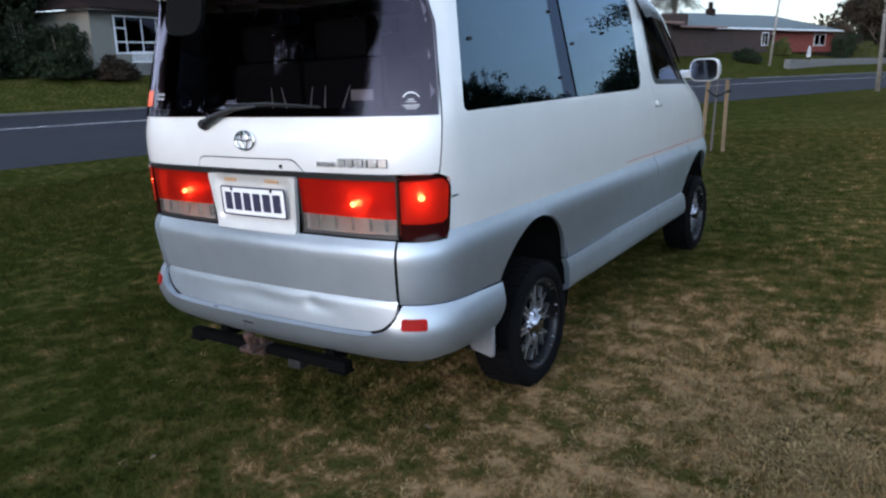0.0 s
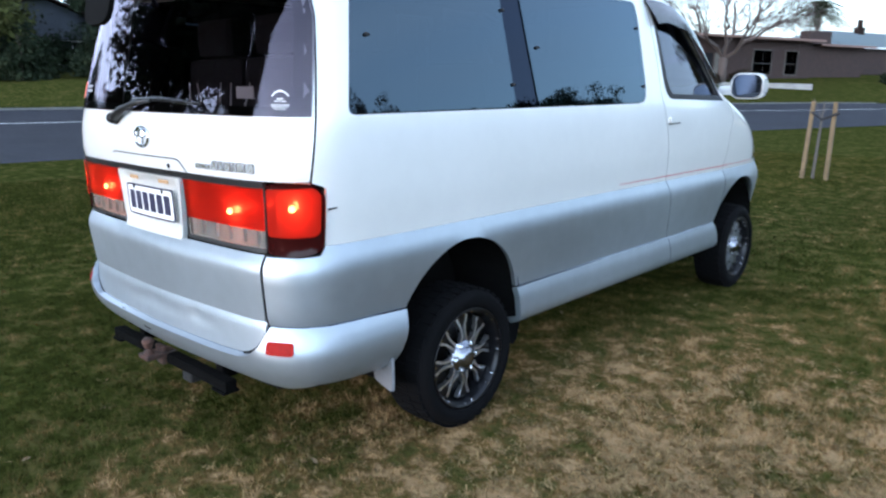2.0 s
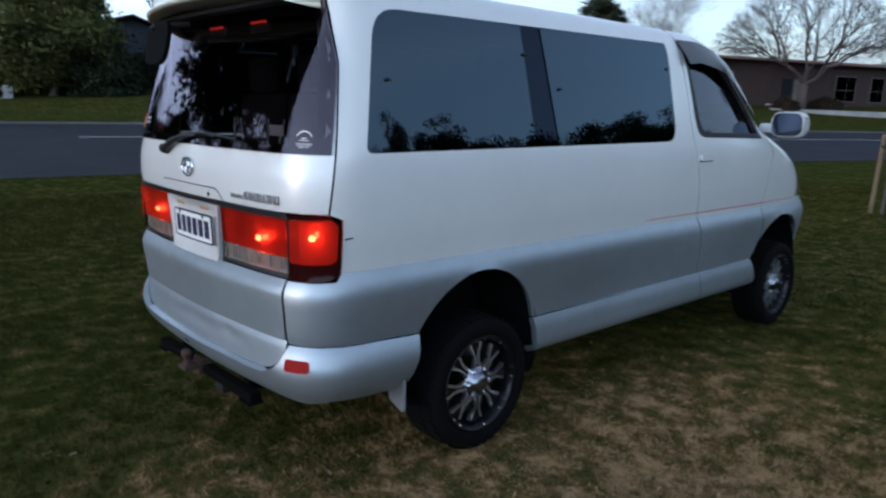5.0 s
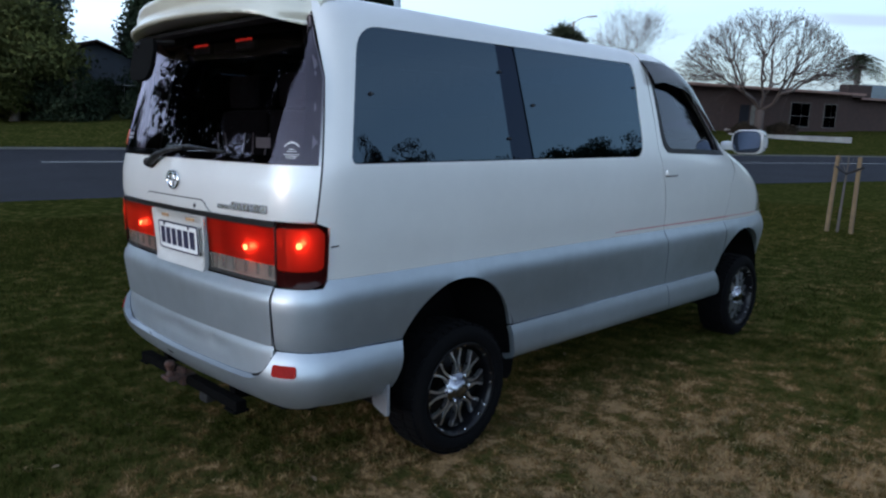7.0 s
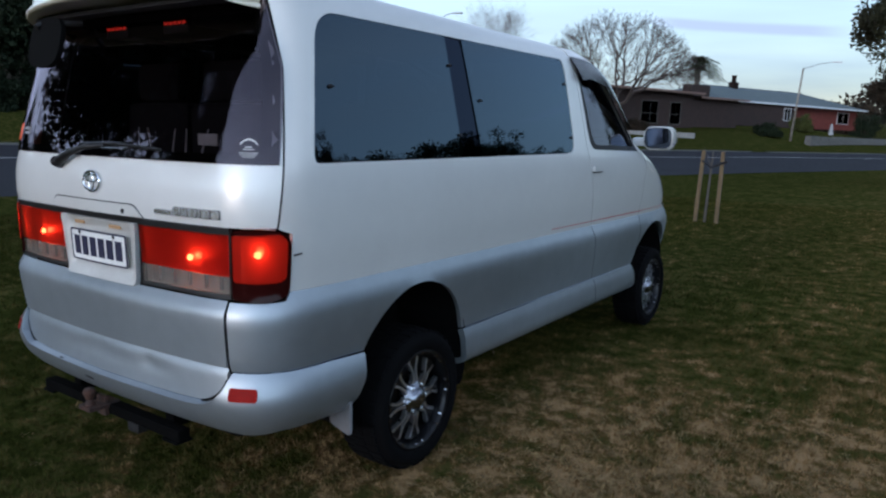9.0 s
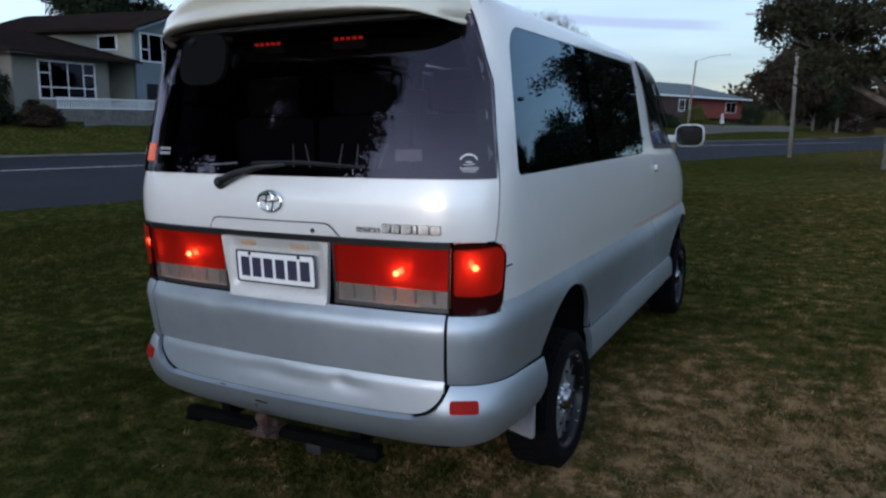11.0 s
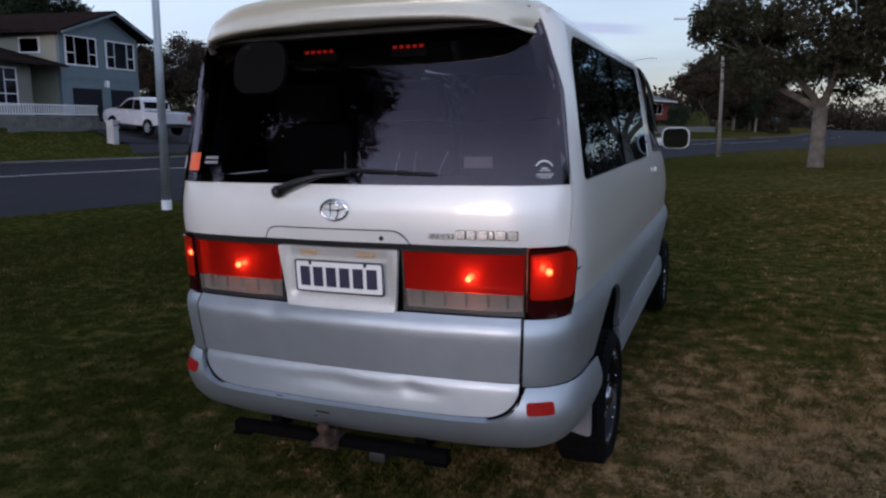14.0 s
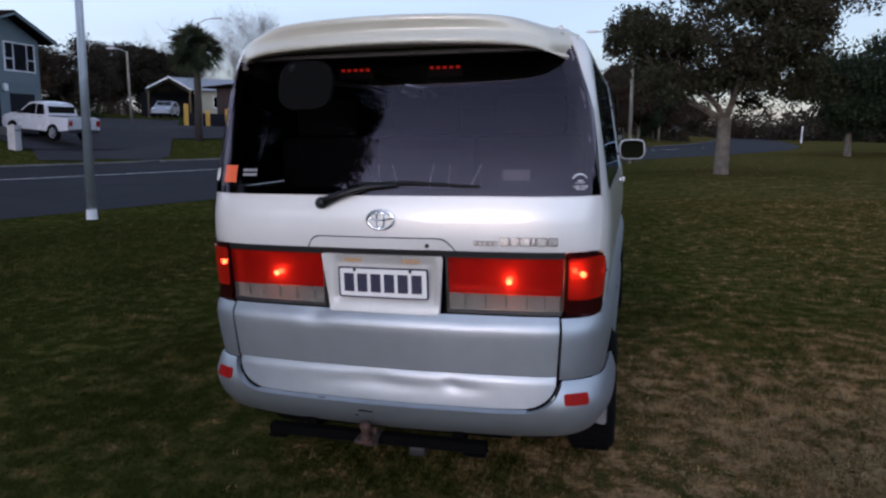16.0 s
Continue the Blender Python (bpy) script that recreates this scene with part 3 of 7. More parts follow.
_, NOSE_Y = table([(0.36, 4.64), (0.45, 4.74), (0.75, 4.79), (0.9, 4.75), (1.0, 4.68), (1.15, 4.52), (1.25, 4.32), (1.34, 4.05), (1.40, 3.85), (1.5, 3.68), (1.69, 3.42), (1.8, 3.26), (1.9, 3.06), (1.965, 2.8)], 0.02)


def P(u, z, out=0.0):
    """A point of the body's skin: u metres round from the middle of the tail (right side positive), at height z."""
    s, u = (1 if u >= 0 else -1), abs(u)
    x, y = np.interp(u, ARC, BASE[:, 0]), np.interp(u, ARC, BASE[:, 1])
    nx, ny = np.interp(u, ARC, NORM[:, 0]), np.interp(u, ARC, NORM[:, 1])
    w = min(max((u - 0.68) / 0.36, 0), 1)
    w = w * w * (3 - 2 * w)
    o = (1 - w) * np.interp(z, SIDE_Z, REAR_O) + w * np.interp(z, SIDE_Z, SIDE_O) + out
    x, y = x + nx * o, y + ny * o
    if y > KEEP:
        y = KEEP + (y - KEEP) * (np.interp(z, SIDE_Z, NOSE_Y) - KEEP) / (FRONT0 - KEEP)
    return Vector((s * x, y, z))


def body(u, z):
    return P(u, z)


def inner(u, z):
    return P(u, z, -0.04)


def bumper_skin(u, z):
    return P(u, z, float(np.interp(z, [0.32, 0.35, 0.40, 0.45, 0.50, 0.54, 0.585, 0.61, 0.625], [-0.16, -0.085, -0.012, 0.028, 0.047, 0.050, 0.036, 0.026, 0.014])) - float(np.interp(z, SIDE_Z, SIDE_O)) * min(max((abs(u) - 0.68) / 0.36, 0), 1)
             - float(np.interp(z, SIDE_Z, REAR_O)) * (1 - min(max((abs(u) - 0.68) / 0.36, 0), 1)) - 0.022)


def at_y(y, z):
    u = float(np.interp(y, BASE[:, 1], ARC))
    for _ in range(6):
        u -= (P(u, z).y - y) * 0.9
    return (u, z)


def at_x(x, z):
    u = abs(x)
    for _ in range(12):
        u -= (P(u, z).x - abs(x)) * 0.8
    return (math.copysign(u, x), z)


def flip(loop, s):
    return [(s * u, z) for u, z in loop] if s > 0 else [(-u, z) for u, z in loop][::-1]


def arch(cy, cz, ry, rz, z0, z1, n=22):
    """Points over a wheel arch, from the front foot (z1) to the back foot (z0)."""
    a0, a1 = math.pi - math.asin((z0 - cz) / rz), math.asin((z1 - cz) / rz)
    return [at_y(cy + ry * math.cos(a), cz + rz * math.sin(a)) for a in [a1 + (a0 - a1) * k / n for k in range(n + 1)]]


BREAK = 0.902  # where white gives way to silver
ROOF_Z = 1.962
WIN = rounded([at_y(0.240, 1.334), at_y(2.375, 1.352), at_y(2.315, 1.878), at_y(0.325, 1.858)], [0.03, 0.13, 0.10, 0.11])
DOORWIN = rounded([at_y(2.625, 1.39), at_y(3.44, 1.375), at_y(3.40, 1.50), at_y(3.16, 1.70), at_y(2.90, 1.845), at_y(2.49, 1.875)], [0.10, 0.015, 0.1, 0.25, 0.12, 0.03])
for s, hand in ((1, "right"), (-1, "left")):
    # upper quarter with the two side windows
    quarter = [at_x(0.824, 1.118), at_y(0.142, 1.10), at_y(0.142, BREAK), at_y(2.646, BREAK), at_y(2.574, 1.25), at_y(2.512, 1.55), at_y(2.425, 1.90), at_y(2.40, ROOF_Z), at_y(1.4, ROOF_Z), at_y(0.25, ROOF_Z), at_x(0.655, ROOF_Z - 0.002), at_x(0.688, 1.928), at_x(0.70, 1.90), at_x(0.775, 1.65), at_x(0.824, 1.335)]
    skin("side_panel", flip(quarter, s), body, PEARL, van, [flip(WIN, s)], 0.035, 0.02, label="pearl white side panel")
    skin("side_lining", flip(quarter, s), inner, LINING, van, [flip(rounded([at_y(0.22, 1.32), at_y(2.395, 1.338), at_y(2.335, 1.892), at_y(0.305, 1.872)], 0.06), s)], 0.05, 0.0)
    # front door
    door = [at_y(2.654, BREAK), at_y(3.50, BREAK), at_y(3.55, 1.15), at_y(3.53, 1.375), at_y(3.25, 1.70), at_y(2.98, 1.868), at_y(2.70, 1.905), at_y(2.432, 1.90), at_y(2.519, 1.55), at_y(2.581, 1.25)]
    fd = skin("front_door", flip(door, s), body, PEARL, van, [flip(DOORWIN, s)], 0.035, 0.02, label="pearl white front door")
    skin("door_glass", flip(rounded([at_y(2.61, 1.375), at_y(3.46, 1.36), at_y(3.42, 1.51), at_y(3.17, 1.715), at_y(2.90, 1.86), at_y(2.475, 1.89)], 0.03), s), lambda u, z: P(u, z, -0.022), DOOR_GLASS, fd, (), 0.05, 0.0)
    skin("window_seal", flip(rounded([at_y(2.606, 1.372), at_y(3.462, 1.355), at_y(3.42, 1.515), at_y(3.17, 1.722), at_y(2.90, 1.866), at_y(2.472, 1.893)], [0.10, 0.02, 0.1, 0.25, 0.12, 0.03]), s), lambda u, z: P(u, z, 0.002), BLACK_TRIM, fd,
         [flip(rounded([at_y(2.64, 1.40), at_y(3.385, 1.388), at_y(3.345, 1.50), at_y(3.10, 1.70), at_y(2.89, 1.83), at_y(2.505, 1.862)], [0.09, 0.015, 0.1, 0.25, 0.12, 0.03]), s)], 0.04, 0.01)
    visor = rounded([at_y(2.50, 1.775), at_y(2.62, 1.79), at_y(2.90, 1.76), at_y(3.14, 1.66), at_y(3.36, 1.50), at_y(3.40, 1.515), at_y(3.20, 1.705), at_y(2.96, 1.865), at_y(2.70, 1.905), at_y(2.42, 1.90)], [0.02, 0.05, 0.1, 0.1, 0.01, 0.01, 0.1, 0.1, 0.1, 0.03])
    skin("weather_visor", flip(visor, s), lambda u, z: P(u, z, 0.035 - 0.12 * max(0.0, (z - 1.80)) * 2), VISOR_SMOKE, fd, (), 0.03, 0.006, label="smoked acrylic weather shield")
    for k, (lo, hi) in enumerate(((2.575, 2.80),)):
        # dark strip stands in for the soft shadow below the pull handle
        skin("handle_recess", flip(rounded([at_y(2.605, 1.228), at_y(2.755, 1.230), at_y(2.755, 1.242), at_y(2.605, 1.240)], 0.03), s), lambda u, z: P(u, z, 0.003), LINING, fd, (), 0.02, 0.004)
        skin("door_handle", flip(rounded([at_y(2.60, 1.236), at_y(2.745, 1.240), at_y(2.745, 1.268), at_y(2.60, 1.270)], 0.018), s), lambda u, z: P(u, z, 0.018), PEARL, fd, (), 0.02, 0.016, label="white pull handle")
    # front wing, white above and silver below
    wing = [at_y(3.505, BREAK), (ARC[-1], BREAK), (ARC[-1], 1.10), at_y(4.18, 1.10), at_y(3.98, 1.24), at_y(3.75, 1.355), at_y(3.555, 1.375), at_y(3.555, 1.15)]
    skin("front_wing", flip(wing, s), body, PEARL, van, (), 0.05, 0.02, label="pearl white front wing")
    skin("headlamp", flip(rounded([at_y(4.12, 0.93), at_y(4.36, 0.93), at_y(4.30, 1.07), at_y(4.14, 1.10)], 0.03), s), lambda u, z: P(u, z, 0.004), CLEAR_LENS, van, (), 0.03, 0.01)
    # lower silver panels
    rear_arch, front_arch = arch(0.842, 0.44, 0.380, 0.392, 0.612, 0.551), arch(3.858, 0.45, 0.425, 0.380, 0.545, 0.50)
    low = [at_x(0.684, 0.625), *[at_x(0.80, 0.625)], at_y(0.40, 0.618), *rear_arch[::-1], at_y(2.723, 0.551), at_y(2.646, BREAK - 0.0006), at_y(0.142, BREAK - 0.0006), at_y(0.12, 0.872), at_x(0.79, 0.868), at_x(0.690, 0.868)]
    skin("lower_quarter", flip(low, s), body, SILVER, van, (), 0.03, 0.02, label="silver lower side panel")
    lowdoor = [at_y(2.731, 0.551), at_y(3.425, 0.551), *[p for p in front_arch[::-1] if p[1] > 0.56 and P(*p).y < 3.50], at_y(3.50, BREAK - 0.0006), at_y(2.654, BREAK - 0.0006)]
    skin("lower_door", flip(lowdoor, s), body, SILVER, fd, (), 0.03, 0.02, label="silver lower door skin")
    fender = [*[p for p in front_arch[::-1] if P(*p).y > 3.505], at_y(4.288, 0.50), at_y(4.27, 0.40), (ARC[-1], 0.40), (ARC[-1], BREAK - 0.0006), at_y(3.505, BREAK - 0.0006)]
    skin("front_bumper_side", flip(fender, s), body, SILVER, van, (), 0.04, 0.03, label="silver front bumper")
    # sill with its ledge
    sill_fn = lambda u, z: P(u, z, float(np.interp(z, [0.35, 0.375, 0.40, 0.50, 0.525, 0.551], [-0.03, 0.035, 0.05, 0.026, 0.018, 0.008])))
    sill = [at_y(1.235, 0.355), at_y(3.49, 0.375), at_y(3.425, 0.5505), at_y(2.0, 0.5505), at_y(1.205, 0.547)]
    skin("sill", flip(sill, s), sill_fn, SILVER, van, (), 0.025, 0.03, label="silver sill skirt")
    skin("sill_joint", flip([at_y(2.757, 0.372), at_y(2.762, 0.372), at_y(2.734, 0.545), at_y(2.729, 0.545)], s), lambda u, z: sill_fn(u, z) + Vector((s * 0.0015, 0, 0)), GASKET, van, (), 0.03, 0.0)
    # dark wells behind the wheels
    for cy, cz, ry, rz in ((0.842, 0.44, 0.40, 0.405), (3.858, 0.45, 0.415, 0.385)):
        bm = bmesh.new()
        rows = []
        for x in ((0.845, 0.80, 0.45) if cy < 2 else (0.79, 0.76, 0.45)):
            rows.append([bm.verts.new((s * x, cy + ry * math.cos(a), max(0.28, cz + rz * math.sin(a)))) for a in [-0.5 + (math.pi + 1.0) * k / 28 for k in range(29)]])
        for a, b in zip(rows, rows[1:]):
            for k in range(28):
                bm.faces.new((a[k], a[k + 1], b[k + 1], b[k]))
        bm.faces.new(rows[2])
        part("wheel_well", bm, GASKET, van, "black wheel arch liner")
    # side window glass, one big pane and one small, with a dark post between
    skin("window_backing_post", flip([at_y(1.160, 1.33), at_y(1.350, 1.33), at_y(1.266, 1.875), at_y(1.108, 1.875)], s), lambda u, z: P(u, z, -0.008), POST_BLACK, van, (), 0.05, 0.0)
    for name, loop, r in (("rear_side_glass", [at_y(0.244, 1.338), at_y(1.172, 1.347), at_y(1.120, 1.868), at_y(0.328, 1.855)], [0.028, 0.01, 0.01, 0.108]),
                          ("front_side_glass", [at_y(1.338, 1.347), at_y(2.371, 1.356), at_y(2.312, 1.874), at_y(1.254, 1.868)], [0.01, 0.128, 0.098, 0.01])):
        pane = skin(name, flip(rounded(loop, r), s), lambda u, z: P(u, z, -0.003), PRIVACY, van, (), 0.045, 0.004, label="dark tinted side window")
        ys = (0.36, 1.13) if name == "rear_side_glass" else (1.36, 2.30)
        for cy, cz in ((ys[0], 1.60), (ys[1], 1.74), (ys[1] + 0.03, 1.44)):
            bm = bmesh.new()
            c = P(*at_y(cy, cz))
            lathe(bm, [(0.0, s * 0.009), (0.006, s * 0.008), (0.008, 0.0)], 10, Matrix.Translation(c))
            box(bm, (c.x - 0.003, c.y, c.z - 0.003), (c.x + 0.003, c.y + 0.018, c.z + 0.002), 0.001)
            part("window_catch", bm, BLACK_TRIM, pane)
    # corner lamp
    lamp = [at_x(0.700, 0.880), at_x(0.78, 0.872), at_y(0.10, 0.880), at_y(0.135, 0.90), at_y(0.135, 1.08), at_y(0.10, 1.112), at_x(0.78, 1.115), at_x(0.705, 1.112)]
    window = [at_x(0.712, 0.946), at_x(0.77, 0.942), at_y(0.100, 0.946), at_y(0.117, 0.960), at_y(0.117, 1.076), at_y(0.095, 1.098), at_x(0.77, 1.094), at_x(0.715, 1.092)]
    housing = skin("corner_lamp", flip(rounded(lamp, 0.02), s), lambda u, z: P(u, z, 0.004 - float(np.interp(z, SIDE_Z, REAR_O)) * 0.5), SMOKE_LENS, van, [flip(rounded(window, 0.012), s)], 0.02, 0.03, label="smoked red corner tail lamp, lit")
    red = [at_x(0.706, 0.940), at_x(0.77, 0.936), at_y(0.105, 0.940), at_y(0.122, 0.954), at_y(0.122, 1.082), at_y(0.10, 1.104), at_x(0.77, 1.10), at_x(0.709, 1.098)]
    skin("red_lens", flip(rounded(red, 0.012), s), lambda u, z: P(u, z, 0.0075 - float(np.interp(z, SIDE_Z, REAR_O)) * 0.5), LIT_RED, housing, (), 0.02, 0.002)
    skin("reflector", flip(lamp, s), lambda u, z: P(u, z, -0.055), REFLECTOR, housing, (), 0.03, 0.0)
    bm = bmesh.new()
    bmesh.ops.create_uvsphere(bm, u_segments=12, v_segments=8, radius=0.012, matrix=Matrix.Translation(P(at_x(0.775, 1.03)[0] * s, 1.03, -0.022)))
    part("bulb", bm, BULB, housing, smooth=True)
    # tailgate lamp
    tl = [at_x(0.262, 0.892), at_x(0.684, 0.892), at_x(0.692, 1.097), at_x(0.257, 1.097)]
    lamp2 = skin("tail_lamp", flip([at_x(0.258, 0.886), at_x(0.686, 0.884), at_x(0.695, 1.100), at_x(0.253, 1.100)], s), lambda u, z: P(u, z, -0.05), REFLECTOR, van, (), 0.04, -0.05, label="wide red and clear tail lamp, lit")
    skin("red_lens", flip([at_x(0.262, 0.960), at_x(0.687, 0.955), at_x(0.692, 1.097), at_x(0.259, 1.097)], s), lambda u, z: P(u, z, 0.006), RED_LENS, lamp2, (), 0.03, 0.01)
    skin("clear_lens", flip([at_x(0.264, 0.892), at_x(0.684, 0.892), at_x(0.687, 0.953), at_x(0.262, 0.958)], s), lambda u, z: P(u, z, 0.004), CLEAR_LENS, lamp2, (), 0.03, 0.01)
    skin("lamp_border", flip([at_x(0.252, 0.880), at_x(0.689, 0.878), at_x(0.698, 1.102), at_x(0.249, 1.102)], s), lambda u, z: P(u, z, 0.001), BLACK_TRIM, lamp2, [flip(tl, s)], 0.03, 0.02)
    for k, x in enumerate((0.32, 0.40, 0.48, 0.56, 0.63)):
        c = P(at_x(x, 0.925)[0] * s, 0.925, -0.03)
        part("lamp_cell", boxed(c - Vector((0.003, 0.006, 0.026)), c + Vector((0.003, 0.010, 0.026)), 0.001), SILVER, lamp2)
    bm = bmesh.new()
    bmesh.ops.create_uvsphere(bm, u_segments=12, v_segments=8, radius=0.011, matrix=Matrix.Translation(P(at_x(0.49, 1.0)[0] * s, 1.0, -0.028)))
    part("bulb", bm, BULB, lamp2, smooth=True)
    # bumper reflector
    skin("bumper_reflector", flip(rounded([(0.703, 0.536), (0.795, 0.536), (0.795, 0.579), (0.703, 0.579)], 0.012), s), bumper_skin, REFLEX_RED, van, (), 0.02, 0.012, lift=0.005, label="red bumper reflector")

# dark joints between the panels
def joint(name, pts, width=0.016, out=-0.0045):
    left = [(u - width / 2, z) for u, z in pts]
    right = [(u + width / 2, z) for u, z in pts]
    for s in (1, -1):
        skin(name, flip(right + left[::-1], s), lambda u, z: P(u, z, out), GASKET, van, (), 0.04, 0.0)


joint("door_joint", [at_y(2.727, 0.55), at_y(2.650, BREAK), at_y(2.5775, 1.25), at_y(2.5155, 1.55), at_y(2.4285, 1.90)])
joint("wing_joint", [at_y(3.503, 0.80), at_y(3.503, BREAK), at_y(3.553, 1.15), at_y(3.545, 1.36)])
joint("gate_joint", [at_x(0.8225, 1.12), at_x(0.8225, 1.335), at_x(0.7735, 1.65), at_x(0.70, 1.89)])
joint("lower_gate_joint", [at_x(0.679, 0.60), at_x(0.682, 0.70), at_x(0.685, 0.872)], 0.012)
# tailgate: white top with the window, silver below the lamps
GATE_TOP = [at_x(-0.821, 1.122), at_x(0.821, 1.122), at_x(0.821, 1.335), at_x(0.772, 1.65), at_x(0.70, 1.88), at_x(-0.70, 1.88), at_x(-0.772, 1.65), at_x(-0.821, 1.335)]
GLASS = rounded([at_x(-0.800, 1.348), at_x(0.800, 1.348), at_x(0.755, 1.65), at_x(0.69, 1.875), at_x(-0.69, 1.875), at_x(-0.755, 1.65)], 0.02)


def pane_skin(u, z, out=0.0):
    """The rear pane bows outwards a little."""
    return P(u, z, 0.004 + out + 0.010 * (1 - min(1.0, ((z - 1.604) / 0.274) ** 2)))


gate = skin("tailgate", GATE_TOP, body, PEARL, van, [GLASS], 0.035, 0.02, label="pearl white upper tailgate")
skin("gate_glass", [at_x(-0.817, 1.330), at_x(0.817, 1.330), at_x(0.771, 1.65), at_x(0.70, 1.878), at_x(-0.70, 1.878), at_x(-0.771, 1.65)], lambda u, z: pane_skin(u, z), REAR_GLASS, gate, (), 0.045, 0.006, label="dark tinted rear window")
skin("glass_border", [at_x(-0.816, 1.331), at_x(0.816, 1.331), at_x(0.770, 1.65), at_x(0.70, 1.877), at_x(-0.70, 1.877), at_x(-0.770, 1.65)], lambda u, z: P(u, z, 0.001), GASKET, gate,
     [rounded([at_x(-0.775, 1.362), at_x(0.775, 1.362), at_x(0.728, 1.65), at_x(0.66, 1.83), at_x(-0.66, 1.83), at_x(-0.728, 1.65)], 0.05)], 0.04, 0.0)


def dented(u, z):
    """The lower tailgate has a few shallow knocks."""
    d = 0.0
    for cu, cz, ru, rz, depth in ((0.27, 0.590, 0.035, 0.022, 0.006), (0.33, 0.575, 0.07, 0.018, 0.004), (-0.06, 0.60, 0.10, 0.022, 0.005), (-0.30, 0.84, 0.05, 0.03, 0.006), (-0.02, 0.57, 0.22, 0.02, 0.005), (0.33, 0.86, 0.08, 0.03, 0.003)):
        d -= depth * math.exp(-((u - cu) / ru) ** 2 - ((z - cz) / rz) ** 2)
    return P(u, z, d)


def tail_step(u, z):
    """The foot of the tailgate leans out below a sharp crease, and carries the knocks too."""
    return dented(u, z) + Vector((0, float(np.interp(z, SIDE_Z, REAR_O)) - float(np.interp(z, [0.48, 0.50, 0.56, 0.612, 0.624, 0.636], [-0.004, -0.003, -0.0065, -0.010, -0.013, -0.020])), 0))


skin("lower_tailgate", [at_x(-0.674, 0.638), at_x(0.674, 0.638), at_x(0.680, 0.872), at_x(-0.680, 0.872)], dented, SILVER, gate, (), 0.02, 0.03, label="dented silver lower tailgate")
skin("tailgate_foot", [at_x(-0.66, 0.485), at_x(0.66, 0.485), at_x(0.673, 0.60), at_x(0.674, 0.634), at_x(-0.674, 0.634), at_x(-0.673, 0.60)], tail_step, SILVER, gate, (), 0.016, 0.02, label="knocked silver foot of the tailgate")
skin("gate_backing", [at_x(-0.80, 0.52), at_x(0.80, 0.52), at_x(0.82, 1.13), at_x(-0.82, 1.13)], lambda u, z: P(u, z, -0.062), GASKET, gate, (), 0.06, 0.0)
skin("black_strip", [at_x(-0.697, 1.1015), at_x(0.697, 1.1015), at_x(0.70, 1.119), at_x(-0.70, 1.119)], lambda u, z: P(u, z, 0.006), BLACK_TRIM, gate, (), 0.04, 0.02)
skin("handle_garnish", rounded([at_x(-0.315, 1.123), at_x(0.285, 1.123), at_x(0.245, 1.166), at_x(-0.29, 1.166)], [0, 0, 0.03, 0.03]), lambda u, z: P(u, z, 0.004), PEARL, gate, (), 0.03, 0.012, label="white tailgate handle cover")
skin("garnish_groove", rounded([at_x(-0.322, 1.122), at_x(0.292, 1.122), at_x(0.25, 1.1705), at_x(-0.295, 1.1705)], [0, 0, 0.03, 0.03]), lambda u, z: P(u, z, 0.0012), BLACK_TRIM, gate, (), 0.03, 0.0)
bm = lathe(bmesh.new(), [(0.0, 0.003), (0.008, 0.003), (0.009, 0.0)], 12, Matrix.Translation(P(0.18, 1.14, 0.005)) @ pose(0, 0, 0, 0, 0, -90))
part("key_lock", bm, BLACK_TRIM, gate)
# number plate in its bright surround
recess = skin("plate_surround", rounded([at_x(-0.232, 0.868), at_x(0.222, 0.868), at_x(0.240, 1.098), at_x(-0.262, 1.098)], 0.012), lambda u, z: P(u, z, 0.010 - 0.02 * min(max((z - 0.90) / 0.02, 0), 1) * min(max((1.088 - z) / 0.02, 0), 1) * min(max((0.215 - abs(u)) / 0.015, 0), 1)), PLATE_FRAME, gate, (), 0.015, 0.02, label="grey number plate surround")
plate = skin("number_plate", rounded([(-0.188, 0.926), (0.180, 0.926), (0.180, 1.046), (-0.188, 1.046)], 0.012), lambda u, z: P(u, z, 0.010), PLATE_WHITE, gate, (), 0.03, 0.004, label="white number plate with dark blocked-out characters")
skin("plate_rim", rounded([(-0.190, 0.924), (0.182, 0.924), (0.182, 1.048), (-0.190, 1.048)], 0.012), lambda u, z: P(u, z, 0.012), INK, plate, [rounded([(-0.184, 0.930), (0.176, 0.930), (0.176, 1.042), (-0.184, 1.042)], 0.010)], 0.03, 0.004)
for k in range(6):
    u0 = -0.166 + k * 0.056
    skin("plate_bar", [(u0, 0.948), (u0 + 0.042, 0.948), (u0 + 0.042, 1.022), (u0, 1.022)], lambda u, z: P(u, z, 0.0118), INK, plate, (), 0.03, 0.001)
for u0, z0 in ((-0.12, 1.036), (0.11, 1.036)):
    part("plate_bolt", lathe(bmesh.new(), [(0, 0.004), (0.006, 0.003), (0.007, 0)], 10, Matrix.Translation(P(u0, z0, 0.012)) @ pose(0, 0, 0, 0, 0, -90)), BLACK_TRIM, plate)
for u0 in (-0.14, 0.125):
    skin("surround_slot", rounded([(u0 - 0.016, 0.897), (u0 + 0.016, 0.897), (u0 + 0.016, 0.909), (u0 - 0.016, 0.909)], 0.005), lambda u, z: P(u, z, 0.0), LINING, recess, (), 0.02, 0.0)
for u0 in (-0.13, 0.11):
    skin("plate_light", [(u0 - 0.035, 1.068), (u0 + 0.035, 1.068), (u0 + 0.035, 1.084), (u0 - 0.035, 1.084)], lambda u, z: P(u, z, 0.004), PLATE_LAMP, recess, (), 0.03, 0.003)
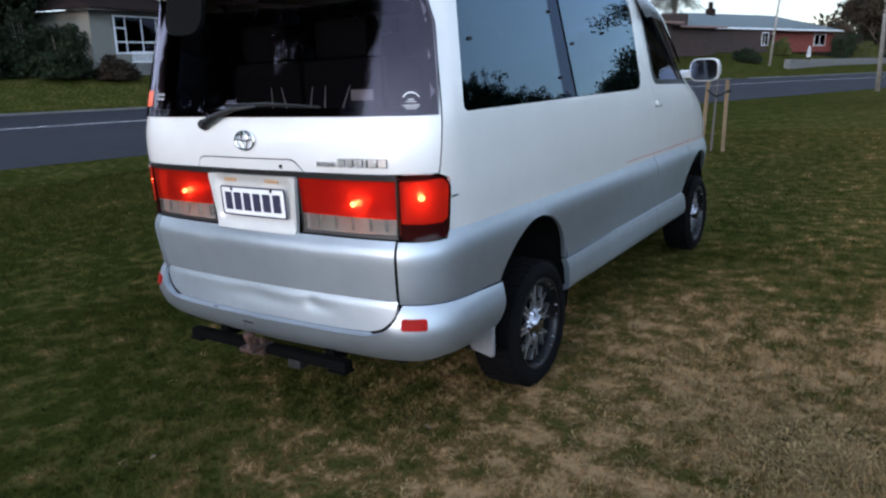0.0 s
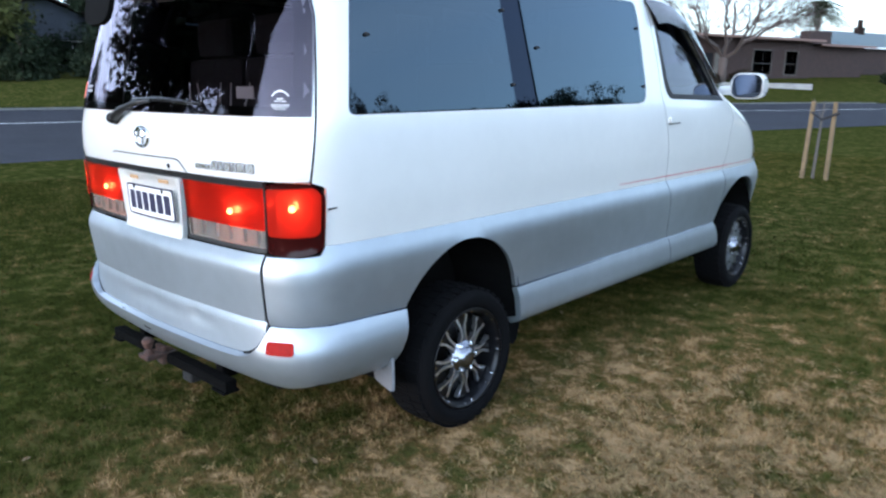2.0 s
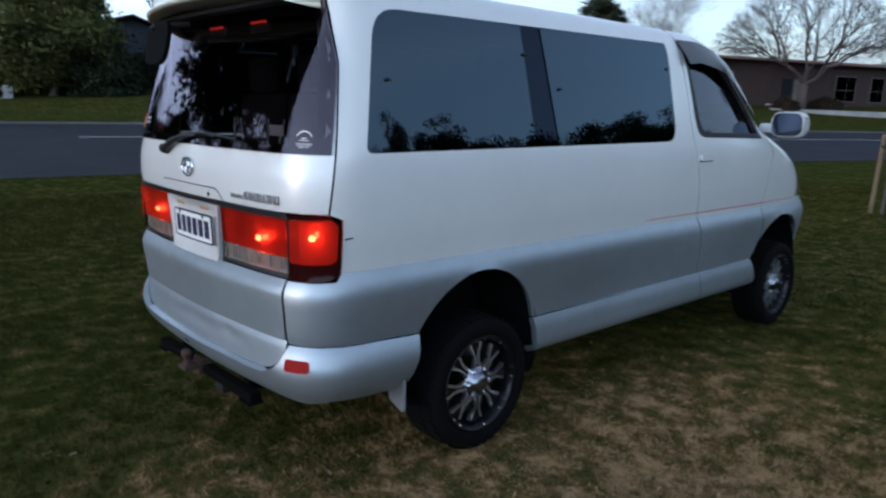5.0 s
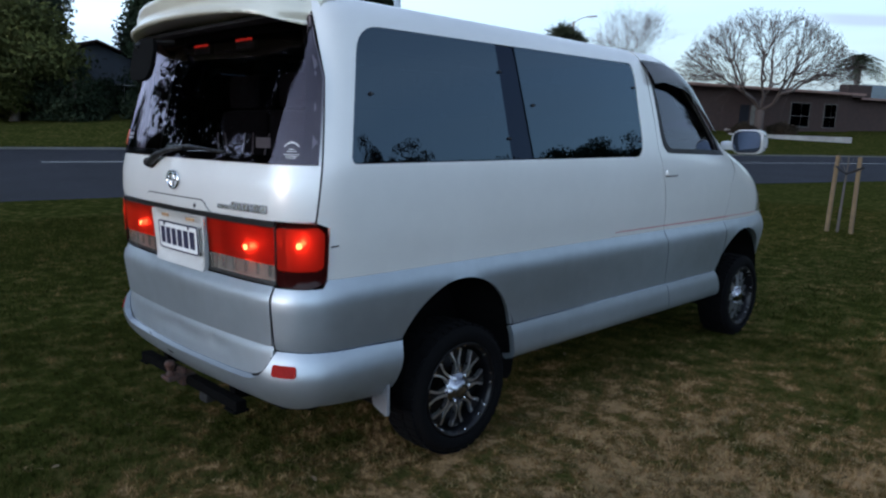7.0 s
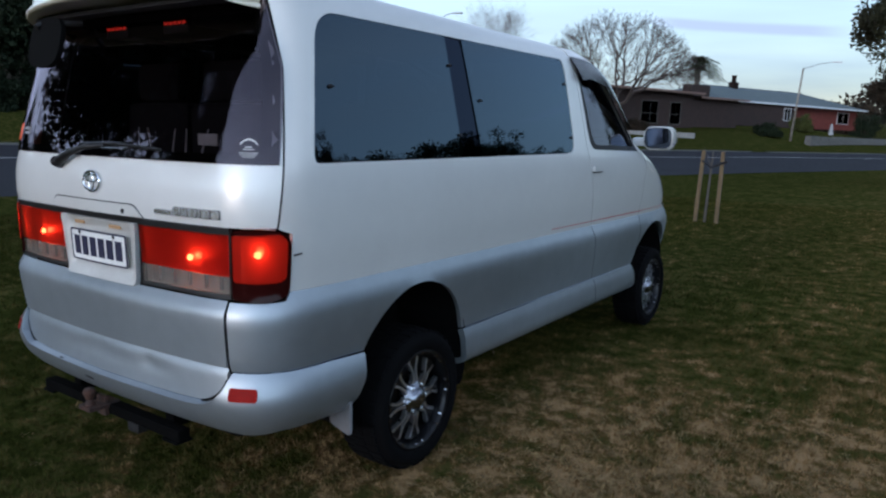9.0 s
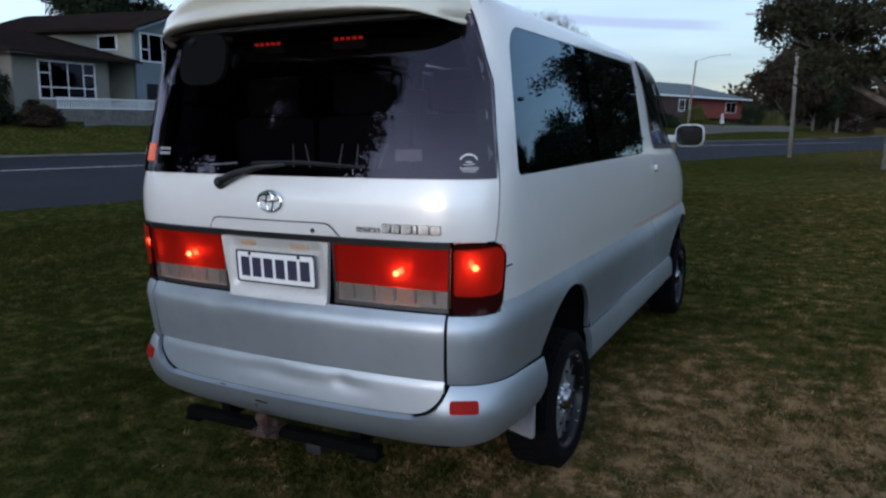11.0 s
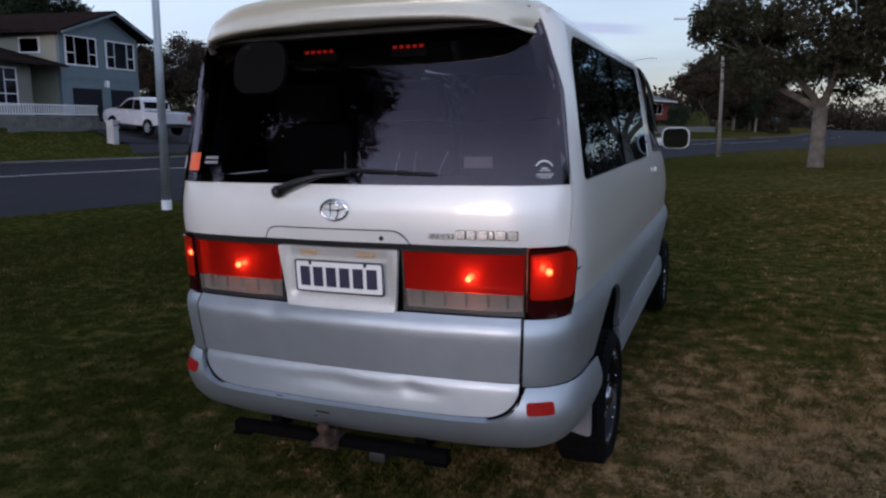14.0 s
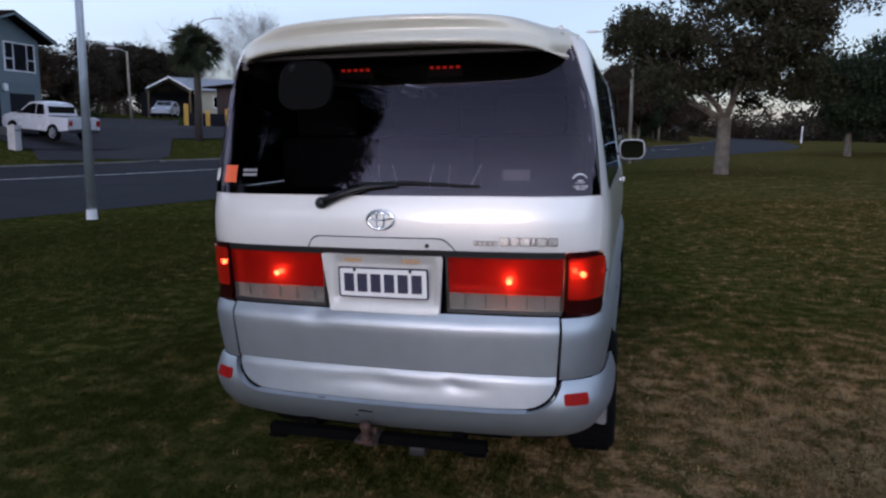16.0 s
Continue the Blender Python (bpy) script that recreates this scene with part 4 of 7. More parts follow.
# round emblem: plain chrome ring and bars
bm = bmesh.new()
m = Matrix.Translation(P(-0.004, 1.238, 0.006)) @ pose(0, 0, 0, 0, 0, -90)
for ry, rz, off in ((0.054, 0.037, 0.0),):
    pts = [m @ Vector((0, ry * math.cos(a), rz * math.sin(a))) for a in [2 * math.pi * k / 32 for k in range(33)]]
    tube(bm, pts, 0.0055, 8, False)
for ry, rz, oz in ((0.016, 0.034, 0.0), (0.046, 0.013, 0.012)):
    pts = [m @ Vector((0.001, ry * math.cos(a), oz + rz * math.sin(a))) for a in [2 * math.pi * k / 24 for k in range(25)]]
    tube(bm, pts, 0.004, 6, False)
part("emblem", bm, CHROME, gate, "oval chrome emblem", smooth=True)
# raised chrome badge, kept as plain bars
for k, wide in enumerate((0.031, 0.028, 0.034, 0.012, 0.034, 0.031)):
    u0 = (0.462, 0.501, 0.537, 0.579, 0.599, 0.641)[k]
    skin("badge_bar", rounded([(u0, 1.148), (u0 + wide, 1.148), (u0 + wide, 1.176), (u0, 1.176)], 0.005), lambda u, z: P(u, z, 0.008), BADGE, gate, (), 0.02, 0.006)
    # slightly larger dark plate paints the shadow line round each bar
    skin("badge_edge", rounded([(u0 - 0.002, 1.1455), (u0 + wide + 0.003, 1.1455), (u0 + wide + 0.003, 1.1775), (u0 - 0.002, 1.1775)], 0.005), lambda u, z: P(u, z, 0.0016), LINING, gate, (), 0.02, 0.0)
for k in range(5):
    u0 = 0.362 + k * 0.0185
    skin("badge_bar_small", [(u0, 1.147), (u0 + 0.0145, 1.147), (u0 + 0.0145, 1.162), (u0, 1.162)], lambda u, z: P(u, z, 0.006), BADGE, gate, (), 0.02, 0.004)
    skin("badge_edge", [(u0 - 0.0015, 1.1455), (u0 + 0.016, 1.1455), (u0 + 0.016, 1.163), (u0 - 0.0015, 1.163)], lambda u, z: P(u, z, 0.0016), LINING, gate, (), 0.02, 0.0)
# wiper
bm = bmesh.new()
w = [P(-0.235, 1.305, 0.02), P(-0.16, 1.335, 0.03), P(-0.06, 1.362, 0.028), P(0.06, 1.372, 0.024)]
tube(bm, w, [0.020, 0.015, 0.010, 0.007], 8)
tube(bm, [P(-0.26, 1.298, 0.0), P(-0.235, 1.303, 0.035)], [0.026, 0.020], 10)
part("wiper_arm", bm, BLACK_TRIM, gate, "black rear wiper arm", smooth=True)
bm = tube(bmesh.new(), [P(-0.10, 1.375, 0.016), P(0.12, 1.380, 0.02), P(0.385, 1.366, 0.014)], [0.006, 0.009, 0.005], 6)
part("wiper_blade", bm, BLACK_TRIM, gate)
# stickers on the rear glass
bm_fn = lambda u, z: pane_skin(u, z, 0.002)
skin("round_sticker", [(at_x(-0.772, 1.405)[0] + 0.028 * math.cos(a), 1.405 + 0.028 * math.sin(a)) for a in [2 * math.pi * k / 20 for k in range(20)]], bm_fn, WHITE_PRINT, gate, (), 0.02, 0.0, label="round pale sticker")
uo = at_x(-0.70, 1.40)[0]
skin("square_sticker", [(uo - 0.03, 1.375), (uo + 0.050, 1.375), (uo + 0.050, 1.445), (uo - 0.03, 1.445)], lambda u, z: pane_skin(u, z, 0.001), ORANGE_STICKER, gate, (), 0.02, 0.0, label="orange square sticker")
for z0 in (1.402, 1.420):
    skin("label_strip", [(uo + 0.085, z0), (uo + 0.155, z0), (uo + 0.155, z0 + 0.011), (uo + 0.085, z0 + 0.011)], bm_fn, MIRROR_RIM_GREY, gate, (), 0.02, 0.0)
us = at_x(0.742, 1.39)[0]
arc_bar = [(us + 0.040 * math.cos(a), 1.376 + 0.038 * math.sin(a)) for a in [0.55 + 2.04 * k / 12 for k in range(13)]] + [(us + 0.036 * math.cos(a), 1.376 + 0.0325 * math.sin(a)) for a in [2.59 - 2.04 * k / 12 for k in range(13)]]
skin("sticker_arc", arc_bar, bm_fn, WHITE_PRINT, gate, (), 0.01, 0.0)
for z0, hw, h in ((1.385, 0.012, 0.0035), (1.378, 0.022, 0.0022), (1.3665, 0.034, 0.0022), (1.3605, 0.030, 0.002), (1.354, 0.022, 0.002)):
    skin("sticker_bar", [(us - hw, z0), (us + hw, z0), (us + hw, z0 + h), (us - hw, z0 + h)], bm_fn, WHITE_PRINT, gate, (), 0.02, 0.0)
# rear bumper, with a dropped middle
half = [at_x(0.0, 0.352), at_x(0.5, 0.358), at_x(0.74, 0.385), at_y(0.12, 0.405), at_y(0.30, 0.385), at_y(0.452, 0.365), at_y(0.462, 0.48), at_y(0.490, 0.612), at_y(0.3, 0.620), at_x(0.80, 0.624), at_x(0.694, 0.624)]
cut = rounded([at_x(0.690, 0.624), at_x(0.668, 0.555), at_x(0.60, 0.500), at_x(0.45, 0.494)], [0.0, 0.05, 0.06, 0])
right = half + cut[1:]
seam_low = cut + [(-u, z) for u, z in cut[::-1]]
seam_top = [(math.copysign(abs(u) - 0.006, u), z + 0.010) for u, z in seam_low]
skin("bumper_seam", seam_low[1:-1] + seam_top[1:-1][::-1], lambda u, z: tail_step(u, z) + Vector((0, -0.003, 0)), GASKET, gate, (), 0.02, 0.0)
skin("rear_bumper", right + [(-u, z) for u, z in right[::-1]][:-1], bumper_skin, SILVER, van, (), 0.022, 0.07, label="silver rear bumper with scuffs")
skin("bumper_scuff", rounded([(-0.12, 0.455), (-0.06, 0.452), (-0.05, 0.46), (-0.11, 0.464)], 0.004), lambda u, z: bumper_skin(u, z) + Vector((0, -0.002, 0)), LINING, van, (), 0.02, 0.0)
for u0, z0, w, h, mat in ((-0.05, 0.472, 0.020, 0.006, GALV), (0.03, 0.458, 0.012, 0.006, GALV), (-0.27, 0.505, 0.035, 0.005, LINING), (0.16, 0.470, 0.012, 0.005, GALV), (-0.13, 0.430, 0.018, 0.010, LINING)):
    skin("paint_chip", rounded([(u0 - w / 2, z0 - h / 2), (u0 + w / 2, z0 - h * 0.3), (u0 + w * 0.35, z0 + h / 2), (u0 - w * 0.4, z0 + h * 0.4)], 0.002), lambda u, z: bumper_skin(u, z) + Vector((0, -0.002, 0)), mat, van, (), 0.01, 0.0)
tear = [at_x(-0.818, 1.205), at_x(-0.806, 1.225), at_x(-0.812, 1.243), at_x(-0.800, 1.262), at_x(-0.806, 1.300), at_x(-0.835, 1.298), at_x(-0.838, 1.212)]
skin("torn_film", tear, lambda u, z: P(u, z, 0.005), GASKET, van, (), 0.01, 0.002, label="torn black film on the corner")
# small mark beside the lamp and the red pinstripe
skin("side_trim_tick", [at_y(0.148, 1.025), at_y(0.178, 1.030), at_y(0.178, 1.034), at_y(0.148, 1.031)], lambda u, z: P(u, z, 0.004), BLACK_TRIM, van, (), 0.02, 0.004)
skin("pinstripe", [at_y(2.10, 0.928), at_y(4.10, 0.925), at_y(4.10, 0.932), at_y(2.10, 0.932)], lambda u, z: P(u, z, 0.002), RED_PAINT, van, (), 0.05, 0.0, label="thin red pinstripe")

# roof
bm = bmesh.new()
rows = []
top = [P(u, ROOF_Z) for u in np.linspace(0, ARC[-1], 80)]
ring = top + [Vector((-p.x, p.y, p.z)) for p in top[-2:0:-1]]
for s in (1.0, 0.97, 0.9, 0.78, 0.62, 0.45, 0.28, 0.12):
    rows.append([bm.verts.new((p.x * s, 1.5 + (p.y - 1.5) * s, ROOF_Z + 0.072 * (1 - s * s) ** 0.85 - 0.02 * max(0, (1.5 + (p.y - 1.5) * s) - 1.6) ** 2 * s)) for p in ring])
for a, b in zip(rows, rows[1:]):
    for k in range(len(ring)):
        n = (k + 1) % len(ring)
        bm.faces.new((a[k], a[n], b[n], b[k]))
bm.faces.new(rows[-1])
part("roof", bm, PEARL, van, "pearl white roof", smooth=True)
# windscreen and bonnet close the front
skin("windscreen", [at_y(3.56, 1.38), (ARC[-1], 1.38), (ARC[-1], 1.95), at_y(2.75, 1.95), at_y(3.02, 1.868), at_y(3.28, 1.70)], body, DOOR_GLASS, van, (), 0.08, 0.0)
skin("windscreen_half", flip([at_y(3.56, 1.38), (ARC[-1], 1.38), (ARC[-1], 1.95), at_y(2.75, 1.95), at_y(3.02, 1.868), at_y(3.28, 1.70)], -1), body, DOOR_GLASS, van, (), 0.08, 0.0)
for s in (1, -1):
    skin("windscreen_pillar", flip([at_y(3.555, 1.377), at_y(3.64, 1.377), at_y(3.36, 1.70), at_y(3.10, 1.868), at_y(2.85, 1.955), at_y(2.42, 1.955), at_y(2.43, 1.907), at_y(2.70, 1.910), at_y(2.985, 1.872), at_y(3.255, 1.704)], s), lambda u, z: P(u, z, 0.002), PEARL, van, (), 0.04, 0.02, label="pearl white screen pillar")
    skin("bonnet_half", flip([at_y(4.19, 1.095), (ARC[-1], 1.095), (ARC[-1], 1.385), at_y(3.57, 1.385), at_y(3.76, 1.36), at_y(3.99, 1.243)], s), body, PEARL, van, (), 0.06, 0.02)

skin("tailgate_header", [at_x(-0.70, 1.872), at_x(0.70, 1.872), at_x(0.672, 1.93), at_x(0.655, ROOF_Z), at_x(-0.655, ROOF_Z), at_x(-0.672, 1.93)], lambda u, z: P(u, z, -0.003), SPOILER_PAINT, van, (), 0.04, 0.02)

# spoiler over the rear window
bm = bmesh.new()
N, rings = 36, []
for i in range(N + 1):
    s = -math.cos(math.pi * i / N)
    a = abs(s)
    zt = 2.006 - 0.020 * a ** 2 - 0.052 * a ** 8
    yb = -0.072 + 0.085 * a ** 2 + 0.06 * a ** 8 + 0.10 * a ** 24
    h = 0.112 * (1 - 0.12 * a ** 6)
    dip = 0.030 * (1 - a ** 6)
    pr = [(0.32, zt - 0.06), (0.238, zt + 0.008 - 0.012 * a - 0.058 * a ** 6), (0.22, zt + 0.012 - 0.012 * a - 0.052 * a ** 6), (0.14, zt + 0.011 - 0.006 * a - 0.026 * a ** 6), (yb + 0.09, zt + 0.005), (yb + 0.050, zt + 0.001), (yb + 0.030, zt - 0.004), (yb + 0.022, zt - 0.012), (yb + 0.018 + 0.3 * dip, zt - 0.028), (yb + 0.016 + 0.85 * dip, zt - 0.048), (yb + 0.012 + dip, zt - 0.062),
          (yb + 0.006 + 0.5 * dip, zt - 0.078), (yb, zt - 0.86 * h), (yb + 0.002, zt - 0.95 * h), (yb + 0.014, zt - h), (yb + 0.06, zt - h), (0.215, zt - h + 0.012), (0.32, zt - 0.10)]
    rings.append([bm.verts.new((s * min(0.852 + float(np.interp(z, SIDE_Z, SIDE_O)), 0.745) * (0.885 + 0.115 * min(max((y - yb) / (0.20 - yb), 0.0), 1.0) ** 0.7), y, z)) for y, z in pr])
for a, b in zip(rings, rings[1:]):
    for k in range(len(a)):
        n = (k + 1) % len(a)
        bm.faces.new((a[k], a[n], b[n], b[k]))
bm.faces.new(rings[0])
bm.faces.new(rings[-1][::-1])
spoiler = part("roof_spoiler", bm, SPOILER_PAINT, van, "cream white roof spoiler over the rear window", smooth=True)
for poly in spoiler.data.polygons:
    if len(poly.vertices) > 4:
        poly.use_smooth = False
part("spoiler_underside", boxed((-0.60, 0.06, 1.868), (0.60, 0.19, 1.882)), BLACK_TRIM, spoiler)
# parking mirror under the spoiler
bm = bmesh.new()
mm = Matrix.Translation((-0.305, -0.035, 1.752)) @ pose(0, 0, 0, 78, 0, 0)
prism(bm, rounded([(-0.112, -0.095), (0.112, -0.095), (0.112, 0.095), (-0.112, 0.095)], 0.08, 10), 0.02, mm)
pm = part("parking_mirror", bm, GASKET, van, "dark rounded parking mirror on a stalk")
part("stalk", tube(bmesh.new(), [(-0.36, -0.055, 1.815), (-0.36, -0.02, 1.835), (-0.30, 0.10, 1.845)], 0.012, 8), BLACK_TRIM, pm)

# door mirrors
for s in (1, -1):
    bm = bmesh.new()
    mm = Matrix.Translation((s * 0.922, 3.59, 1.449)) @ pose(0, 0, 0, 90.5, 0, 4 * s)
    prism(bm, rounded([(-0.104, -0.083), (0.104, -0.083), (0.104, 0.083), (-0.104, 0.083)], 0.065, 8), -0.11, mm)
    bmesh.ops.bevel(bm, geom=[e for e in bm.edges], offset=0.012, segments=3, affect="EDGES")
    dm = part("door_mirror", bm, PEARL, van, "white door mirror housing", smooth=True)
    bm = prism(bmesh.new(), rounded([(-0.091, -0.071), (0.091, -0.071), (0.091, 0.071), (-0.091, 0.071)], 0.055, 8), 0.003, mm @ Matrix.Translation((0, 0, 0.0006)))
    part("mirror_glass", bm, MIRROR_SILVER, dm, "silver mirror glass")
    bm = prism(bmesh.new(), rounded([(-0.095, -0.075), (0.095, -0.075), (0.095, 0.075), (-0.095, 0.075)], 0.06, 8), 0.0015, mm @ Matrix.Translation((0, 0, 0.0004)))
    part("mirror_rim", bm, BLACK_TRIM, dm)
    part("mirror_arm", boxed((0.72, 3.62, 1.392) if s > 0 else (-0.84, 3.62, 1.392), (0.84, 3.69, 1.452) if s > 0 else (-0.72, 3.69, 1.452), 0.025), PEARL, dm)

# wheels: black dish, eight split bright spokes
def wheel(y, s):
    m = Matrix.Translation((s * (0.765 if y < 2 else 0.748), y, 0.314)) @ (Matrix.Identity(4) if s > 0 else pose(0, 0, 0, 0, 0, 180))
    w = new("wheel")
    w.parent, w.matrix_basis = van, m
    tyre = [(0.212, -0.09), (0.222, -0.10), (0.26, -0.105), (0.285, -0.096), (0.298, -0.07), (0.301, 0.0), (0.298, 0.072), (0.288, 0.097), (0.275, 0.110), (0.26, 0.118), (0.23, 0.112), (0.214, 0.098), (0.208, 0.06)]
    bm = lathe(bmesh.new(), tyre, 64)
    part("tyre", bm, RUBBER, w, "black tyre with raised tread blocks", smooth=True)
    bm = bmesh.new()
    for k in range(40):
        a = 2 * math.pi * k / 40
        for x0, x1, da in ((-0.085, -0.030, 0.0), (-0.024, 0.030, 0.08), (0.036, 0.092, 0.0)):
            r = Matrix.Rotation(a + da, 4, "X")
            box(bm, (x0, -0.017, 0.290), (x1, 0.017, 0.3050 if abs(x0 + x1) < 0.05 else 0.3020), 0.0, r)
    part("tread", bm, RUBBER, w)
    rim = [(0.216, 0.098), (0.219, 0.105), (0.213, 0.108), (0.204, 0.100), (0.198, 0.085), (0.192, 0.03), (0.185, -0.02), (0.12, -0.035), (0.0, -0.035)]
    part("rim", lathe(bmesh.new(), rim, 48), RIM_BLACK, w, "gloss black alloy rim", smooth=True)
    for k in range(8):
        r = Matrix.Rotation(2 * math.pi * k / 8 + 0.05, 4, "X")
        bm = bmesh.new()
        for side in (-1, 1):
            pts = [(0.078, 0.070, 0.017), (0.080, 0.092, 0.011), (0.076, 0.118, 0.011), (0.072, 0.142, 0.017), (0.069, 0.158, 0.026), (0.067, 0.178, 0.030)]
            wid = [0.006, 0.005, 0.0045, 0.005, 0.006, 0.009]
            front = [[r @ Vector((x, side * (c + q * d), rr)) for q in (-1, 1)] for (x, rr, c), d in zip(pts, wid)]
            back = [[p - r @ Vector((0.02, 0, 0)) for p in pair] for pair in front]
            vs = [[bm.verts.new(p) for p in f + b[::-1]] for f, b in zip(front, back)]
            for p, q in zip(vs, vs[1:]):
                for j in range(4):
                    bm.faces.new((p[j], p[(j + 1) % 4], q[(j + 1) % 4], q[j]))
            bm.faces.new(vs[0])
            bm.faces.new(vs[-1][::-1])
        sp = part("spoke", bm, WHEEL_CHROME, w, "bright split spoke")
        bm = prism(bmesh.new(), [(-0.010, 0.060), (0.010, 0.060), (0.024, 0.185), (-0.024, 0.185)], 0.010, r @ Matrix(((0, 0, 1, 0.058), (1, 0, 0, 0), (0, 1, 0, 0), (0, 0, 0, 1))))
        part("spoke_web", bm, RIM_BLACK, sp)
        for q in (-0.024, 0.024):
            c = r @ Vector((0, q, 0.202))
            part("rim_bolt", lathe(bmesh.new(), [(0, 0.103), (0.005, 0.102), (0.006, 0.090)], 6, Matrix.Translation((0, c.y, c.z))), CHROME, w)
    hub = part("hub_cap", lathe(bmesh.new(), [(0, 0.112), (0.022, 0.110), (0.040, 0.102), (0.046, 0.092), (0.050, 0.084), (0.068, 0.078), (0.074, 0.068), (0.076, 0.03)], 32), HUB_CHROME, w, "round chrome hub cap", smooth=True)
    for k in range(6):
        a = 2 * math.pi * k / 6
        part("wheel_nut", lathe(bmesh.new(), [(0, 0.094), (0.009, 0.090), (0.011, 0.066)], 6, Matrix.Translation((0, 0.060 * math.cos(a), 0.060 * math.sin(a)))), CHROME, hub)
    return w


for y in (0.850, 3.885):
    for s in (1, -1):
        wheel(y, s)
# mud flaps, underside, tow bar
for s in (1, -1):
    bm = prism(bmesh.new(), rounded([(-0.06, 0.305), (0.07, 0.290), (0.07, 0.46), (-0.03, 0.46), (-0.07, 0.38)], 0.02), 0.012, Matrix.Translation((s * 0.785, 0.445, 0)) @ pose(0, 0, 0, 90, 0, -12 * s))
    part("mud_flap", bm, material("mud_flap_grey", (0.16, 0.165, 0.175), 0.7, 0, 0, 0.2), van, "grey mud flap")
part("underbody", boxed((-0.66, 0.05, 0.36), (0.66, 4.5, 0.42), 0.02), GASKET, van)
# added black tube, only there to keep light off the grass below the tail
part("silencer", tube(bmesh.new(), [(-0.42, 0.34, 0.30), (-0.38, 0.34, 0.30), (0.44, 0.34, 0.30), (0.48, 0.34, 0.30)], [0.05, 0.075, 0.075, 0.05], 12), TOW_BLACK, van, "added black tube that shades the ground under the tail", smooth=True)
part("rear_axle", tube(bmesh.new(), [(-0.7, 0.861, 0.314), (0.7, 0.861, 0.314)], 0.045, 10), GASKET, van)
part("front_axle", tube(bmesh.new(), [(-0.7, 3.90, 0.314), (0.7, 3.90, 0.314)], 0.04, 10), GASKET, van)
tow = part("tow_bar", boxed((-0.55, -0.015, 0.296), (0.40, 0.035, 0.338), 0.006), TOW_BLACK, van, "black steel tow bar")
for x0, x1 in ((-0.55, -0.47), (0.31, 0.40)):
    part("end_plate", boxed((x0, -0.025, 0.286), (x1, 0.045, 0.296), 0.003), TOW_BLACK, tow)
for x0 in (-0.40, 0.25):
    part("bracket", boxed((x0, 0.035, 0.31), (x0 + 0.05, 0.7, 0.39), 0.005), TOW_BLACK, tow)
bm = bmesh.new()
box(bm, (-0.125, -0.10, 0.326), (-0.045, 0.03, 0.344), 0.004)
box(bm, (-0.115, -0.030, 0.29), (-0.055, -0.012, 0.37), 0.004)
lathe(bm, [(0.0, 0.075), (0.018, 0.070), (0.025, 0.055), (0.018, 0.036), (0.013, 0.025), (0.022, 0.0)], 14, Matrix.Translation((-0.085, -0.075, 0.342)) @ pose(0, 0, 0, 0, -90, 0))
part("tow_ball", bm, RUST, tow, "rusty tow ball")
part("towing_socket", boxed((0.08, -0.02, 0.262), (0.15, 0.03, 0.300), 0.01), BLACK_TRIM, tow)

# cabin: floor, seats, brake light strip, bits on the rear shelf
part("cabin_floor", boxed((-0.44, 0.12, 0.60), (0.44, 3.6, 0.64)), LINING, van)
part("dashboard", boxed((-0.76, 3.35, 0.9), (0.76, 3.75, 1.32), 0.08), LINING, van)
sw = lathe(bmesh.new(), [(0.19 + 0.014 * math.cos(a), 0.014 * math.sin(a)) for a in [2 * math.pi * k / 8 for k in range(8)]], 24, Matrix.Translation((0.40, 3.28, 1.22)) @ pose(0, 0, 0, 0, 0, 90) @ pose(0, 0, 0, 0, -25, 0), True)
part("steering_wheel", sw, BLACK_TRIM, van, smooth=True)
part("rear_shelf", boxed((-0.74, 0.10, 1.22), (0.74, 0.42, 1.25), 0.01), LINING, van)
# seat backs abut and stand tall to block windscreen light from the rear pane
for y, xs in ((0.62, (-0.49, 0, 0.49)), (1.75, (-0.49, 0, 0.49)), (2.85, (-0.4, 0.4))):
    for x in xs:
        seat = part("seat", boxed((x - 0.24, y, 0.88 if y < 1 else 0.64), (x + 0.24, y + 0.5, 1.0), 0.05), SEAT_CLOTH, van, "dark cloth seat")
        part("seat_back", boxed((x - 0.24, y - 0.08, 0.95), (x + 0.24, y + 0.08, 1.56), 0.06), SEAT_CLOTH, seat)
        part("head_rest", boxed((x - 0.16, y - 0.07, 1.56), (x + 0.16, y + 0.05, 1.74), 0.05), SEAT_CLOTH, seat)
for x0 in (-0.184, 0.196):
    strip = part("brake_light", boxed((x0 - 0.075, 0.175, 1.79), (x0 + 0.075, 0.195, 1.85), 0.004), LINING, van, "high brake light strip, lit")
    for k in range(5):
        part("led", boxed((x0 - 0.06 + k * 0.027, 0.168, 1.822), (x0 - 0.046 + k * 0.027, 0.174, 1.832)), LED, strip)
part("shelf_card", boxed((0.45, 0.07, 1.385), (0.555, 0.073, 1.425)), WHITE_PRINT, van)
for x, l in ((-0.10, 0.0), (-0.02, -0.02), (0.12, 0.02), (0.20, 0.01), (0.30, 0.04)):
    part("shelf_ornament", tube(bmesh.new(), [(x, 0.2, 1.25), (x, 0.2, 1.36), (x + l, 0.2, 1.44)], [0.005, 0.004, 0.002], 5), WHITE_PRINT, van)

